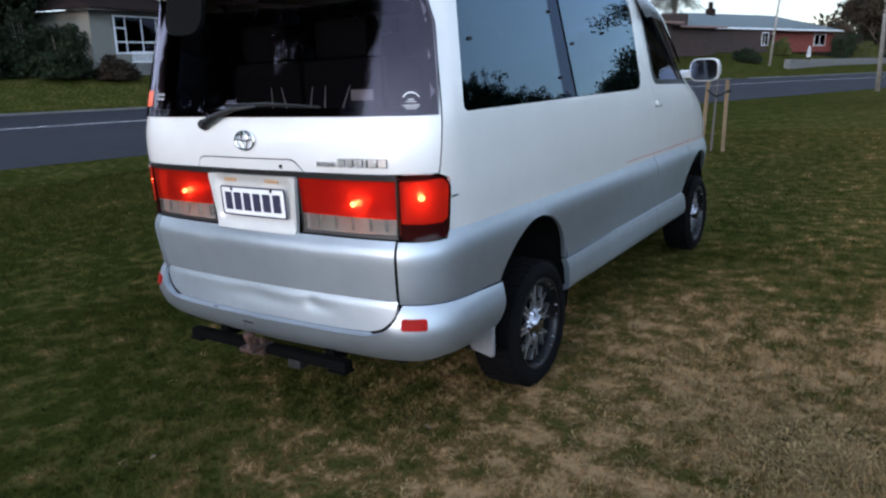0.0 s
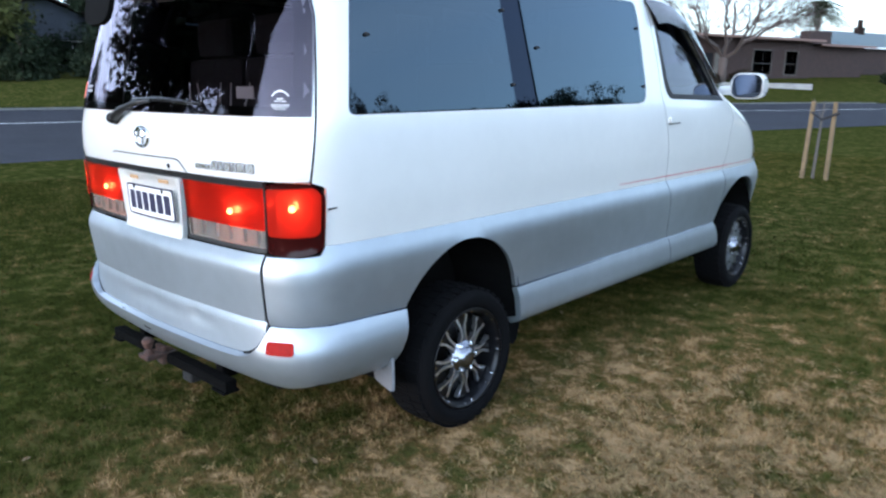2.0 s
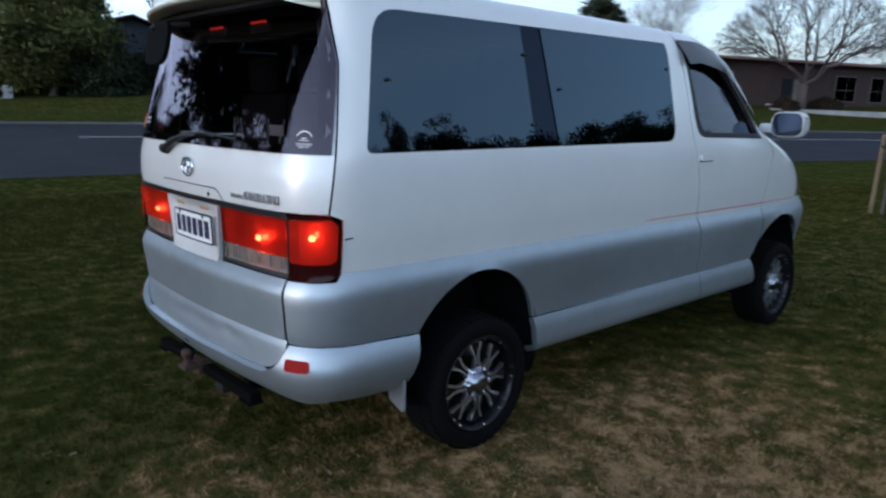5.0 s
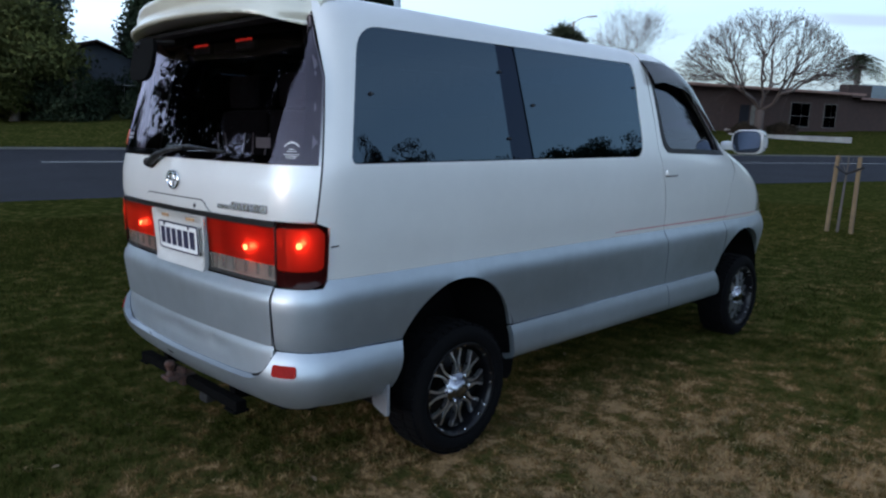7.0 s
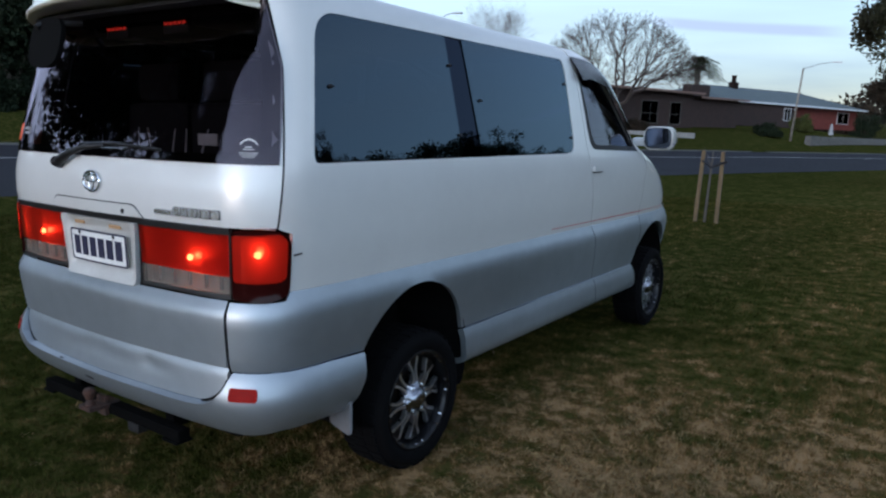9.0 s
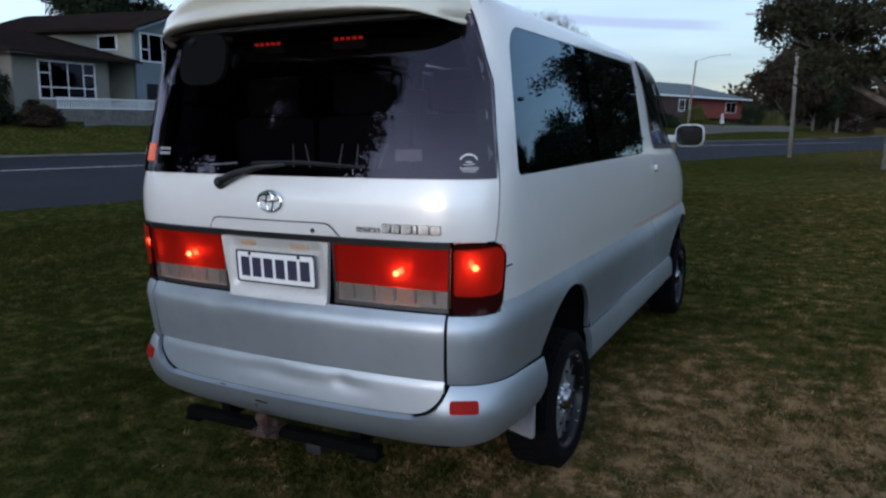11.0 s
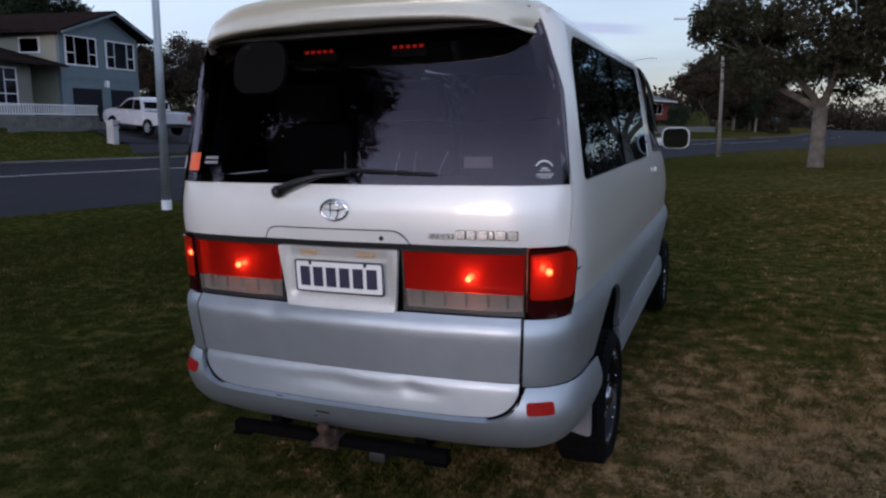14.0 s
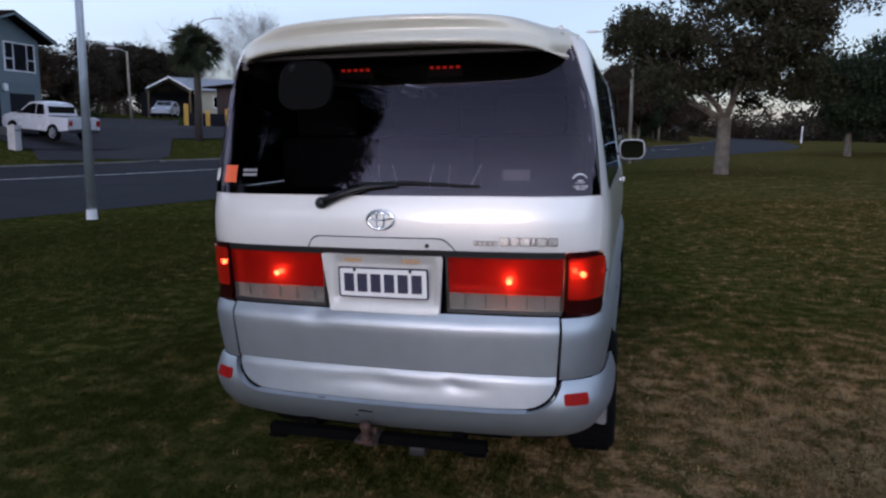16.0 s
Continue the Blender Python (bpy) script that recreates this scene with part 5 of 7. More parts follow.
# ---- street furniture, houses and trees ----
CREAM_BOARD = material("cream_weatherboard", (0.28, 0.275, 0.22), 0.7, 0, 0, 0.12, 1.2, 0.15, 30)
BLUE_BOARD = material("blue_grey_board", (0.115, 0.16, 0.18), 0.7, 0, 0, 0.12, 1.2, 0.15, 30)
PALE_STUCCO = material("pale_stucco", (0.17, 0.168, 0.145), 0.8, 0, 0, 0.15, 1.0, 0.2, 40)
ROOF_BROWN = material("brown_roof_tiles", (0.024, 0.017, 0.015), 1.0, 0, 0, 0.3, 2.0, 0.4, 12, spec=0.0)
ROOF_GREY = material("grey_roof", (0.085, 0.112, 0.115), 0.8, 0.0, 0, 0.2, 1.5, 0.3, 12)
BROWN_BRICK = material("brown_brick", (0.040, 0.021, 0.017), 0.85, 0, 0, 0.35, 2.5, 0.4, 14)
RED_BRICK = material("red_brick", (0.19, 0.040, 0.030), 0.85, 0, 0, 0.3, 2.5, 0.4, 14)
WHITE_FRAME = material("white_joinery", (0.72, 0.73, 0.74), 0.5, 0, 0, 0.08, 3)
DARK_DOOR = material("dark_garage_door", (0.012, 0.013, 0.018), 0.7, 0, 0, 0.2, 2, spec=0.15)
HOUSE_GLASS = glass_sheet("house_glass", (0.08, 0.09, 0.12), (0.30, 0.36, 0.55), 1.45)
ROOM_SHADE = material("room_shade", (0.03, 0.03, 0.035), 0.9)
BLOCK_WHITE = material("painted_block", (0.40, 0.40, 0.40), 0.85, 0, 0, 0.2, 2, 0.2, 30)
YELLOW = material("yellow_post", (0.65, 0.33, 0.05), 0.6)
CAR_WHITE = material("white_car_paint", (0.47, 0.49, 0.53), 0.25, 0.05, 0.8, 0.03, 1)
CAR_SILVER = material("silver_car_paint", (0.30, 0.33, 0.38), 0.3, 0.4, 0.8, 0.03, 1)
STONE = material("low_stone", (0.14, 0.135, 0.125), 0.9, 0, 0, 0.4, 3, 0.4, 20)


def leaf_material(name, a, b):
    return material(name, a, 0.8, 0, 0, 0.3, 0.6, 0, 60, second=b, spec=0.1, random_by="island")


LEAF_MAGNOLIA = leaf_material("magnolia_leaf", (0.030, 0.034, 0.016), (0.028, 0.022, 0.014))
LEAF_DARK = leaf_material("dark_leaf", (0.020, 0.030, 0.015), (0.011, 0.018, 0.010))
LEAF_MID = leaf_material("mid_leaf", (0.084, 0.092, 0.028), (0.042, 0.050, 0.016))
LEAF_BROWN = leaf_material("russet_leaf", (0.040, 0.028, 0.019), (0.020, 0.018, 0.013))
LEAF_PALM = leaf_material("palm_leaf", (0.036, 0.046, 0.024), (0.020, 0.026, 0.015))
TWIG = material("twig", (0.20, 0.18, 0.17), 0.95)
PALM_TRUNK = material("palm_trunk", (0.040, 0.032, 0.028), 0.95, 0, 0, 0.4, 6, 0.4, 30)
TWIG_BROWN = material("brown_twig", (0.075, 0.058, 0.052), 0.95)
TWIG_DARK = material("dark_twig", (0.10, 0.085, 0.075), 0.95)


def limbs(rng, base, way, length, radius, depth, spread, out, seg_n=4, lift=0.25, shrink=0.72, thin=0.006):
    """Grows tapered limbs; returns a list of (points, radii) and, at the ends, tips."""
    pts, rad = [Vector(base)], [radius]
    w = Vector(way).normalized()
    for k in range(seg_n):
        w = (w + Vector(rng.normal(0, 0.13, 3)) + Vector((0, 0, lift * 0.12))).normalized()
        pts.append(pts[-1] + w * length / seg_n)
        rad.append(radius * (1 - 0.5 * (k + 1) / seg_n))
    out["limbs"].append((pts, rad, depth))
    if depth == 0:
        out["tips"].append(pts[-1])
        return
    for k in range(int(rng.integers(2, 4)) + (1 if depth > 3 else 0)):
        start = int(rng.integers(max(1, seg_n - 2), seg_n + 1)) if k else seg_n
        axis = w.orthogonal().normalized()
        axis.rotate(Matrix.Rotation(rng.uniform(0, 6.28), 3, w))
        nw = w.copy()
        nw.rotate(Matrix.Rotation(rng.uniform(0.35, 1.0) * spread, 3, axis))
        nw.z = nw.z * 0.9 + lift * 0.3
        limbs(rng, pts[start], nw, length * shrink * rng.uniform(0.8, 1.15), max(rad[start] * 0.68, thin), depth - 1, spread, out, max(2, seg_n - 1), lift, shrink, thin)


def leaf_cloud(rng, centres, per, spread, size, flat=0.7):
    """Many small leaf blades about the centres."""
    c = np.repeat(np.array(centres), per, axis=0)
    c = c + np.clip(rng.normal(0, 1, c.shape), -1.7, 1.7) * np.array([spread, spread, spread * flat])
    n = len(c)
    a = rng.normal(0, 1, (n, 3))
    a /= np.linalg.norm(a, axis=1, keepdims=True)
    b = np.cross(a, rng.normal(0, 1, (n, 3)))
    b /= np.linalg.norm(b, axis=1, keepdims=True)
    s = size * rng.uniform(0.6, 1.4, (n, 1))
    v = np.stack([c - a * s, c + b * s * 0.42, c + a * s, c - b * s * 0.42], 1).reshape(-1, 3)
    return v, np.arange(4 * n).reshape(-1, 4)


def tree(name, x, y, label, height=8.0, crown=3.5, trunk_r=0.25, trunk_h=2.0, leaf=LEAF_DARK, bark=BARK, leaf_size=0.12, per=60, depth=4, seed=1, spread=0.9, clump=0.55, squash=1.0, group="", fill=120, limb_sides=6, low=None, floor=0.0, shift=0.0):
    rng = np.random.default_rng(seed)
    t = thing(name, Matrix.Translation((x, y, ground_at(x, y) - 0.05)), label, "tree", group)
    out = {"limbs": [], "tips": []}
    bm = bmesh.new()
    lean = Vector((rng.normal(0, 0.04), rng.normal(0, 0.04), 1))
    top = lean * trunk_h
    tube(bm, [(0, 0, -0.1), lean * 0.15, lean * trunk_h * 0.55, top], [trunk_r * 1.35, trunk_r * 1.1, trunk_r, trunk_r * 0.92], 12)
    part("trunk", bm, bark, t, smooth=True)
    n = 5
    for k in range(n):
        a = 2 * math.pi * (k + rng.uniform(-0.3, 0.3)) / n
        up = rng.uniform(0.5, 1.6) if k else 3.0
        limbs(rng, top - Vector((0, 0, 0.15)), (math.cos(a), math.sin(a), up), (height - trunk_h) * 0.36, trunk_r * 0.55, depth, spread, out)
    bm = bmesh.new()
    low = trunk_h * 0.9 if low is None else low
    mid = np.array([shift, 0, (low + height) / 2])
    half = np.array([crown, crown, (height - low) / 2])
    for pts, rad, d in out["limbs"]:
        if np.linalg.norm((np.array(tuple(pts[-1])) - mid) / half) < 1.08:
            tube(bm, pts, rad, max(3, min(limb_sides, 3 + d)), False)
    part("crown_wood", bm, bark, t, smooth=True)
    tips = np.array([tuple(p) for p in out["tips"]])
    if leaf is not None:
        lumps = rng.normal(0, 1, (max(9, fill // 14), 3))
        lumps = lumps / np.linalg.norm(lumps, axis=1, keepdims=True) * rng.uniform(0.55, 0.96, (len(lumps), 1))
        extra = mid + lumps[rng.integers(0, len(lumps), fill)] * half + rng.normal(0, 0.13, (fill, 3)) * half
        if floor:
            under = floor + 0.75 - 0.36 * np.hypot(extra[:, 0], extra[:, 1])
            extra[:, 2] = np.where(extra[:, 2] < under, under + (under - extra[:, 2]) * 0.35, extra[:, 2])
        d = (tips - mid) / half
        r = np.linalg.norm(d, axis=1, keepdims=True)
        tips = mid + d / np.maximum(r, 1) * half
        v, f = leaf_cloud(rng, np.concatenate([tips, extra]), per, clump, leaf_size)
        part("crown", raw_mesh("crown", v, f), leaf, t)
    return t


def bare_tree(name, x, y, label, height, trunk_r, mat, seed, depth=6, spread=0.8, group="", trunk_h=1.8, lift=0.25, n=5, up=(0.5, 1.4), shrink=0.74, share=0.33, thin=0.006):
    rng = np.random.default_rng(seed)
    t = thing(name, Matrix.Translation((x, y, ground_at(x, y) - 0.05)), label, "tree", group)
    out = {"limbs": [], "tips": []}
    tube_pts = [(0, 0, -0.1), (0, 0, trunk_h * 0.5), (0, 0, trunk_h)]
    part("trunk", tube(bmesh.new(), tube_pts, [trunk_r * 1.3, trunk_r, trunk_r * 0.9], 10), mat, t, smooth=True)
    for k in range(n):
        a = 2 * math.pi * (k + rng.uniform(-0.2, 0.2)) / n
        limbs(rng, (0, 0, trunk_h - 0.1), (math.cos(a), math.sin(a), rng.uniform(*up)), (height - trunk_h) * share, trunk_r * 0.6, depth, spread, out, 4, lift, shrink, thin)
    vs, fs, at = [], [], 0
    for pts, rad, d in out["limbs"]:
        sides = 5 if d > 3 else 3
        for p, q, r0, r1 in zip(pts, pts[1:], rad, rad[1:]):
            w = (q - p).normalized()
            s = w.orthogonal().normalized()
            o = w.cross(s)
            for c, r in ((p, r0), (q, r1)):
                for k in range(sides):
                    a = 2 * math.pi * k / sides
                    vs.append(c + (s * math.cos(a) + o * math.sin(a)) * r)
            for k in range(sides):
                m = (k + 1) % sides
                fs.append((at + k, at + m, at + sides + m, at + sides + k))
            at += 2 * sides
    part("bare_crown", raw_mesh("bare_crown", np.array([tuple(v) for v in vs]), np.array(fs)), mat, t)
    return t


def umbrella_tree(x, y, label, height, reach, fork, seed):
    """A wide bare dome: limbs part again and again until they reach the tips of the crown."""
    rng = np.random.default_rng(seed)
    t = thing("bare_tree", Matrix.Translation((x, y, ground_at(x, y) - 0.05)), label, "tree")
    n = 9500
    d = rng.normal(0, 1, (n, 3))
    d[:, 2] = np.abs(d[:, 2]) * 0.9 - 0.12
    d /= np.linalg.norm(d, axis=1, keepdims=True)
    lobes = 0.92 + 0.09 * np.sin(5 * np.arctan2(d[:, 1], d[:, 0]) + 1.0) * np.cos(4 * d[:, 2])
    low = height * 0.45
    tips = np.array([0, 0, low]) + d * np.array([reach, reach, height - low]) * (lobes * rng.uniform(0.62, 1.0, n) ** 0.5)[:, None]
    segs = []

    def grow(p, group, level):
        r0 = 0.0053 * len(group) ** 0.43
        if len(group) <= 2:
            for q in group:
                m = (p + q) / 2 + rng.normal(0, 0.06, 3) - np.array([0, 0, 0.05])
                segs.append((p, m, 0.009, 0.007)), segs.append((m, q, 0.007, 0.004))
            return
        k = 7 if level == 0 else 3 if len(group) > 30 and rng.uniform() < 0.45 else 2
        way = group - p
        way = way / np.linalg.norm(way, axis=1, keepdims=True)
        seeds = way[rng.choice(len(group), min(k, len(group)), replace=False)]
        for _ in range(4):
            near = np.argmax(way @ seeds.T, axis=1)
            seeds = np.array([way[near == c].mean(0) if (near == c).any() else seeds[c] for c in range(len(seeds))])
        for c in range(len(seeds)):
            mine = group[near == c]
            if not len(mine):
                continue
            goal = mine.mean(0) - p
            far = np.linalg.norm(goal)
            step = goal * rng.uniform(0.30, 0.42) if len(mine) > 4 else goal * 0.5
            bow = rng.normal(0, 0.05 * far, 3) + np.array([0, 0, -0.05 * far if level < 3 else 0.0])
            mid, end = p + step * 0.5 + bow * 0.5, p + step
            r1 = 0.0053 * len(mine) ** 0.43
            segs.append((p, mid, min(r0, r1 * 1.15), r1)), segs.append((mid, end, r1, r1 * 0.95))
            grow(end, mine, level + 1)

    grow(np.array([0, 0, fork]), tips, 0)
    vs, fs = [], []
    for p, q, a, b in segs:
        w = Vector(q - p).normalized()
        u = w.orthogonal().normalized()
        o = w.cross(u)
        sides = 6 if a > 0.06 else 3
        at = len(vs)
        for c, r in ((p, a), (q, b)):
            vs += [Vector(c) + (u * math.cos(e) + o * math.sin(e)) * r for e in [2 * math.pi * k / sides for k in range(sides)]]
        fs += [(at + k, at + (k + 1) % sides, at + sides + (k + 1) % sides, at + sides + k) for k in range(sides)]
    part("trunk", tube(bmesh.new(), [(0, 0, -0.1), (0.03, 0, fork * 0.5), (0, 0, fork + 0.1)], [0.42, 0.33, 0.34], 12), TWIG_BROWN, t, smooth=True)
    part("bare_crown", raw_mesh("bare_crown", np.array([tuple(v) for v in vs]), np.array(fs)), TWIG_BROWN, t)
    return t


def hedge(name, x, y, label, sx, sy, h, leaf, seed, category="bush", leaf_size=0.07, n=90, per=45, z=None):
    """A bush: stems and clumps of leaf blades filling an uneven dome."""
    rng = np.random.default_rng(seed)
    t = thing(name, Matrix.Translation((x, y, (ground_at(x, y) if z is None else z) - 0.03)), label, category)
    bm = bmesh.new()
    for k in range(7):
        a = rng.uniform(0, 6.28)
        r = rng.uniform(0.1, 0.5)
        tube(bm, [(0.2 * math.cos(a) * sx, 0.2 * math.sin(a) * sy, 0), (r * math.cos(a) * sx, r * math.sin(a) * sy, h * 0.7)], [0.035, 0.012], 5)
    part("stem", bm, BARK, t)
    d = rng.normal(0, 1, (n, 3))
    d /= np.linalg.norm(d, axis=1, keepdims=True)
    d[:, 2] = np.abs(d[:, 2])
    lump = 0.8 + 0.25 * np.sin(d[:, :1] * 5 + seed) * np.cos(d[:, 1:2] * 4 + seed)
    c = d * np.array([sx, sy, h * 0.92]) * rng.uniform(0.3, 1, (n, 1)) ** 0.4 * lump
    v, f = leaf_cloud(rng, c, per, 0.16 * min(sx, sy, h) ** 0.5, leaf_size)
    v[:, 2] = np.maximum(v[:, 2], 0.0)
    part("foliage", raw_mesh("foliage", v, f), leaf, t)
    return t


# the magnolia on the lawn
tree("magnolia_tree", 4.15, 26.6, "broad evergreen tree with dark glossy leaves standing on lawn", 8.9, 3.85, 0.25, 2.15, LEAF_MAGNOLIA, BARK, 0.085, 80, 4, 11, 0.95, 0.25, fill=520, low=0.9, floor=3.1, shift=-0.35)
# the tall tree behind, seen in the rear window
tree("verge_tree", -10.8, -7.8, "tall leafy evergreen tree on the verge", 15.5, 5.6, 0.35, 1.6, LEAF_DARK, BARK, 0.13, 130, 4, 5, 0.9, 0.42, fill=620)

# staked sapling
sx, sy = -0.70, 11.35
sap = thing("staked_sapling", Matrix.Translation((sx, sy, ground_at(sx, sy))), "young sapling tied between two raw timber stakes", "sapling")
for dx, tilt in ((-0.16, 0.02), (0.20, -0.01)):
    bm = boxed((dx - 0.028, -0.028, -0.05), (dx + 0.028, 0.028, 1.24), 0.004)
    for v in bm.verts:
        v.co.x += tilt * v.co.z
    part("stake", bm, TIMBER, sap, "pale timber stake")
part("stem", tube(bmesh.new(), [(0, 0, 0), (0.01, 0, 0.6), (0.02, 0.01, 1.25)], [0.022, 0.018, 0.010], 7), TWIG_DARK, sap)
part("tie", tube(bmesh.new(), [(-0.14, -0.03, 1.07), (0.02, -0.035, 0.96), (0.27, -0.03, 1.08)], 0.022, 6), BLACK_TRIM, sap, "black rubber tie")
bm = tube(bmesh.new(), [(0.02, 0, 0.95), (-0.10, 0.05, 1.18), (-0.16, 0.07, 1.30)], [0.008, 0.005, 0.002], 5)
tube(bm, [(0.02, 0, 1.05), (0.14, -0.05, 1.25)], [0.006, 0.002], 5)
part("twig", bm, TWIG_DARK, sap)

# steel lamp pole by the road
px, py = -9.55, 9.45
pole = thing("street_light_pole", Matrix.Translation((px, py, ground_at(px, py))), "grey steel street light pole with white painted base", "street light")
part("shaft", tube(bmesh.new(), [(0, 0, -0.05), (0, 0, 3), (0, 0, 9.5)], [0.085, 0.078, 0.05], 14), GALV, pole, smooth=True)
part("base_collar", tube(bmesh.new(), [(0, 0, -0.03), (0, 0, 0.20)], [0.105, 0.10], 14), WHITE_FRAME, pole, "white base sleeve")
part("arm", tube(bmesh.new(), [(0, 0, 9.45), (-0.8, 0.1, 9.9), (-1.8, 0.2, 10.0)], [0.045, 0.04, 0.03], 8), GALV, pole)
part("lamp_head", boxed((-2.35, 0.05, 9.93), (-1.7, 0.35, 10.07), 0.04), GALV, pole)


def timber_lamp(name, x, y, h, lean, arm, label):
    t = thing(name, Matrix.Translation((x, y, ground_at(x, y))), label, "street light", "street lights")
    part("post", tube(bmesh.new(), [(0, 0, -0.1), (lean * h * 0.5, 0, h * 0.5), (lean * h, 0, h)], [0.105, 0.095, 0.075], 10), PALE_BARK, t, smooth=True)
    tip = Vector((lean * h + arm, 0.0, h + abs(arm) * 0.22))
    part("arm", tube(bmesh.new(), [(lean * h, 0, h - 0.1), (lean * h + arm * 0.5, 0, h + abs(arm) * 0.14), tip], 0.03, 6), GALV, t)
    s = math.copysign(1, arm)
    part("lamp_head", boxed((min(tip.x, tip.x + s * 0.75), -0.13, tip.z - 0.06), (max(tip.x, tip.x + s * 0.75), 0.13, tip.z + 0.05), 0.03), GALV, t)
    return t


timber_lamp("street_lamp", -10.0, 77.0, 7.0, 0.05, 2.5, "leaning timber street lamp post with outreach arm")
timber_lamp("street_lamp", 0.70, 41.7, 7.2, -0.03, -1.95, "timber street lamp post beside the road")
timber_lamp("street_lamp", -28.2, 42.1, 7.2, 0.0, 1.1, "street lamp post with short arm")
timber_lamp("street_lamp", -41.5, 52.0, 6.0, -0.02, -1.2, "street lamp post at the side street")

# side street and driveway
def laid(name, left, right, mat, up, label, category, rows=56):
    bm = bmesh.new()
    grid = []
    for k in range(rows + 1):
        t = k / rows
        a, b = Vector(left[0]).lerp(Vector(left[1]), t), Vector(right[0]).lerp(Vector(right[1]), t)
        line = []
        for j in range(25):
            p = a.lerp(b, j / 24)
            line.append(bm.verts.new((p.x, p.y, ground_at(p.x, p.y) + up)))
        grid.append(line)
    for p, q in zip(grid, grid[1:]):
        for j in range(24):
            bm.faces.new((p[j], p[j + 1], q[j + 1], q[j]))
    return tagged(part(name, bm, mat), label, category, kind="structure")


OLD_ASPHALT = material("old_asphalt", (0.040, 0.040, 0.045), 0.95, 0, 0, 0.35, 0.5, 0.5, 60, second=(0.028, 0.028, 0.033), spec=0.12)
laid("side_street", [(-24.9, 24.2), (-56, 50)], [(-22.35, 30.0), (-43.5, 62)], OLD_ASPHALT, 0.05, "grey asphalt side street", "road")
laid("side_street_turn", [(-26.8, 36.4), (-38.5, 47.5)], [(-24.2, 43.8), (-31.5, 52.0)], OLD_ASPHALT, 0.058, "grey asphalt turning behind the grass island", "road", 30)
laid("driveway", [(-26.6, 25.4), (-33.6, 27.4)], [(-25.4, 30.6), (-33.9, 33.2)], OLD_ASPHALT, 0.09, "asphalt driveway before the garages", "driveway", 16)


def windowed(parent, m, w, h, bars=(), rails=(), deep=0.05, frame_mat=WHITE_FRAME, part_name="window"):
    """A window on a wall: local x along the wall, z up, y into the house."""
    # dark plate on the wall stands in for the unlit room behind
    win = part(part_name, boxed((-0.02, -0.01, -0.02), (w + 0.02, 0.05, h + 0.02)), ROOM_SHADE, parent)
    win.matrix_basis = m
    part("pane", boxed((0, -0.03, 0), (w, -0.022, h)), HOUSE_GLASS, win)
    t = deep
    bm = bmesh.new()
    for lo, hi in (((-t, -t - 0.01, -t), (0.02, 0.02, h + t)), ((w - 0.02, -t - 0.01, -t), (w + t, 0.02, h + t)), ((-t, -t - 0.012, -t), (w + t, 0.02, 0.02)), ((-t, -t - 0.012, h - 0.02), (w + t, 0.02, h + t))):
        box(bm, lo, hi)
    for b in bars:
        box(bm, (w * b - t / 2, -t, 0), (w * b + t / 2, 0.01, h))
    for z, a, c in rails:
        box(bm, (w * a, -t - 0.004, h * z - t / 2), (w * c, 0.01, h * z + t / 2))
    part("frame", bm, frame_mat, win)
    return win


def frame_m(origin, along):
    """Local axes for a house: x along its front, y into it, z up."""
    x = Vector((*along, 0)).normalized()
    y = Vector((0, 0, 1)).cross(x)
    return Matrix.Translation(origin) @ Matrix((x, y, (0, 0, 1))).transposed().to_4x4()


def gable_wall(bm, x0, x1, y, h, apex_x, apex_z, thick=0.2):
    prism(bm, [(x0, 0), (x1, 0), (x1, h), (apex_x, apex_z), (x0, h)], thick, Matrix.Translation((0, y + thick, 0)) @ pose(0, 0, 0, 90, 0, 0))


def slab(bm, a, b, c, d, thick=0.12):
    """A roof slope through four corners."""
    up = [bm.verts.new(Vector(p) + Vector((0, 0, thick))) for p in (a, b, c, d)]
    lo = [bm.verts.new(Vector(p)) for p in (a, b, c, d)]
    bm.faces.new(up)
    bm.faces.new(lo[::-1])
    for k in range(4):
        n = (k + 1) % 4
        bm.faces.new((lo[k], lo[n], up[n], up[k]))
    return bm


# two-storey house across the road
HA = frame_m((-32.6, 27.2, 0.95), (-0.096, 0.995))
house = thing("two_storey_house", HA, "two-storey house with blue-grey gable front and dark roof", "house")
bm = bmesh.new()
gable_wall(bm, 0, 6.2, 0, 5.15, 3.6, 6.35)
box(bm, (6.0, 0.2, 0), (6.2, 12, 5.1))
part("front_wall", bm, BLUE_BOARD, house, "blue-grey board gable wall")
for k in range(2):
    part("board_band", boxed((0.0, -0.03, 2.5 + 0.16 * k), (6.2, 0.0, 2.55 + 0.16 * k)), BLUE_BOARD, house)
part("side_wall", boxed((0, 0.2, 0), (0.2, 12, 5.1)), CREAM_BOARD, house, "cream board side wall")
part("back_wall", boxed((0.2, 11.8, 0), (6.0, 12, 5.1)), CREAM_BOARD, house)
bm = slab(bmesh.new(), (-0.55, -0.75, 4.98), (3.6, -0.75, 6.42), (3.6, 12.6, 6.42), (-0.55, 12.6, 4.98))
slab(bm, (3.6, -0.75, 6.42), (6.95, -0.75, 5.05), (6.95, 12.6, 5.05), (3.6, 12.6, 6.42))
roof = part("roof", bm, ROOF_BROWN, house, "dark brown low gable roof")
bm = bmesh.new()
for a, b in (((-0.55, -0.77, 4.90), (3.6, -0.77, 6.36)), ((3.6, -0.77, 6.36), (6.95, -0.77, 4.97))):
    tube(bm, [a, b], 0.07, 4)
part("barge_board", bm, BLUE_BOARD, roof)
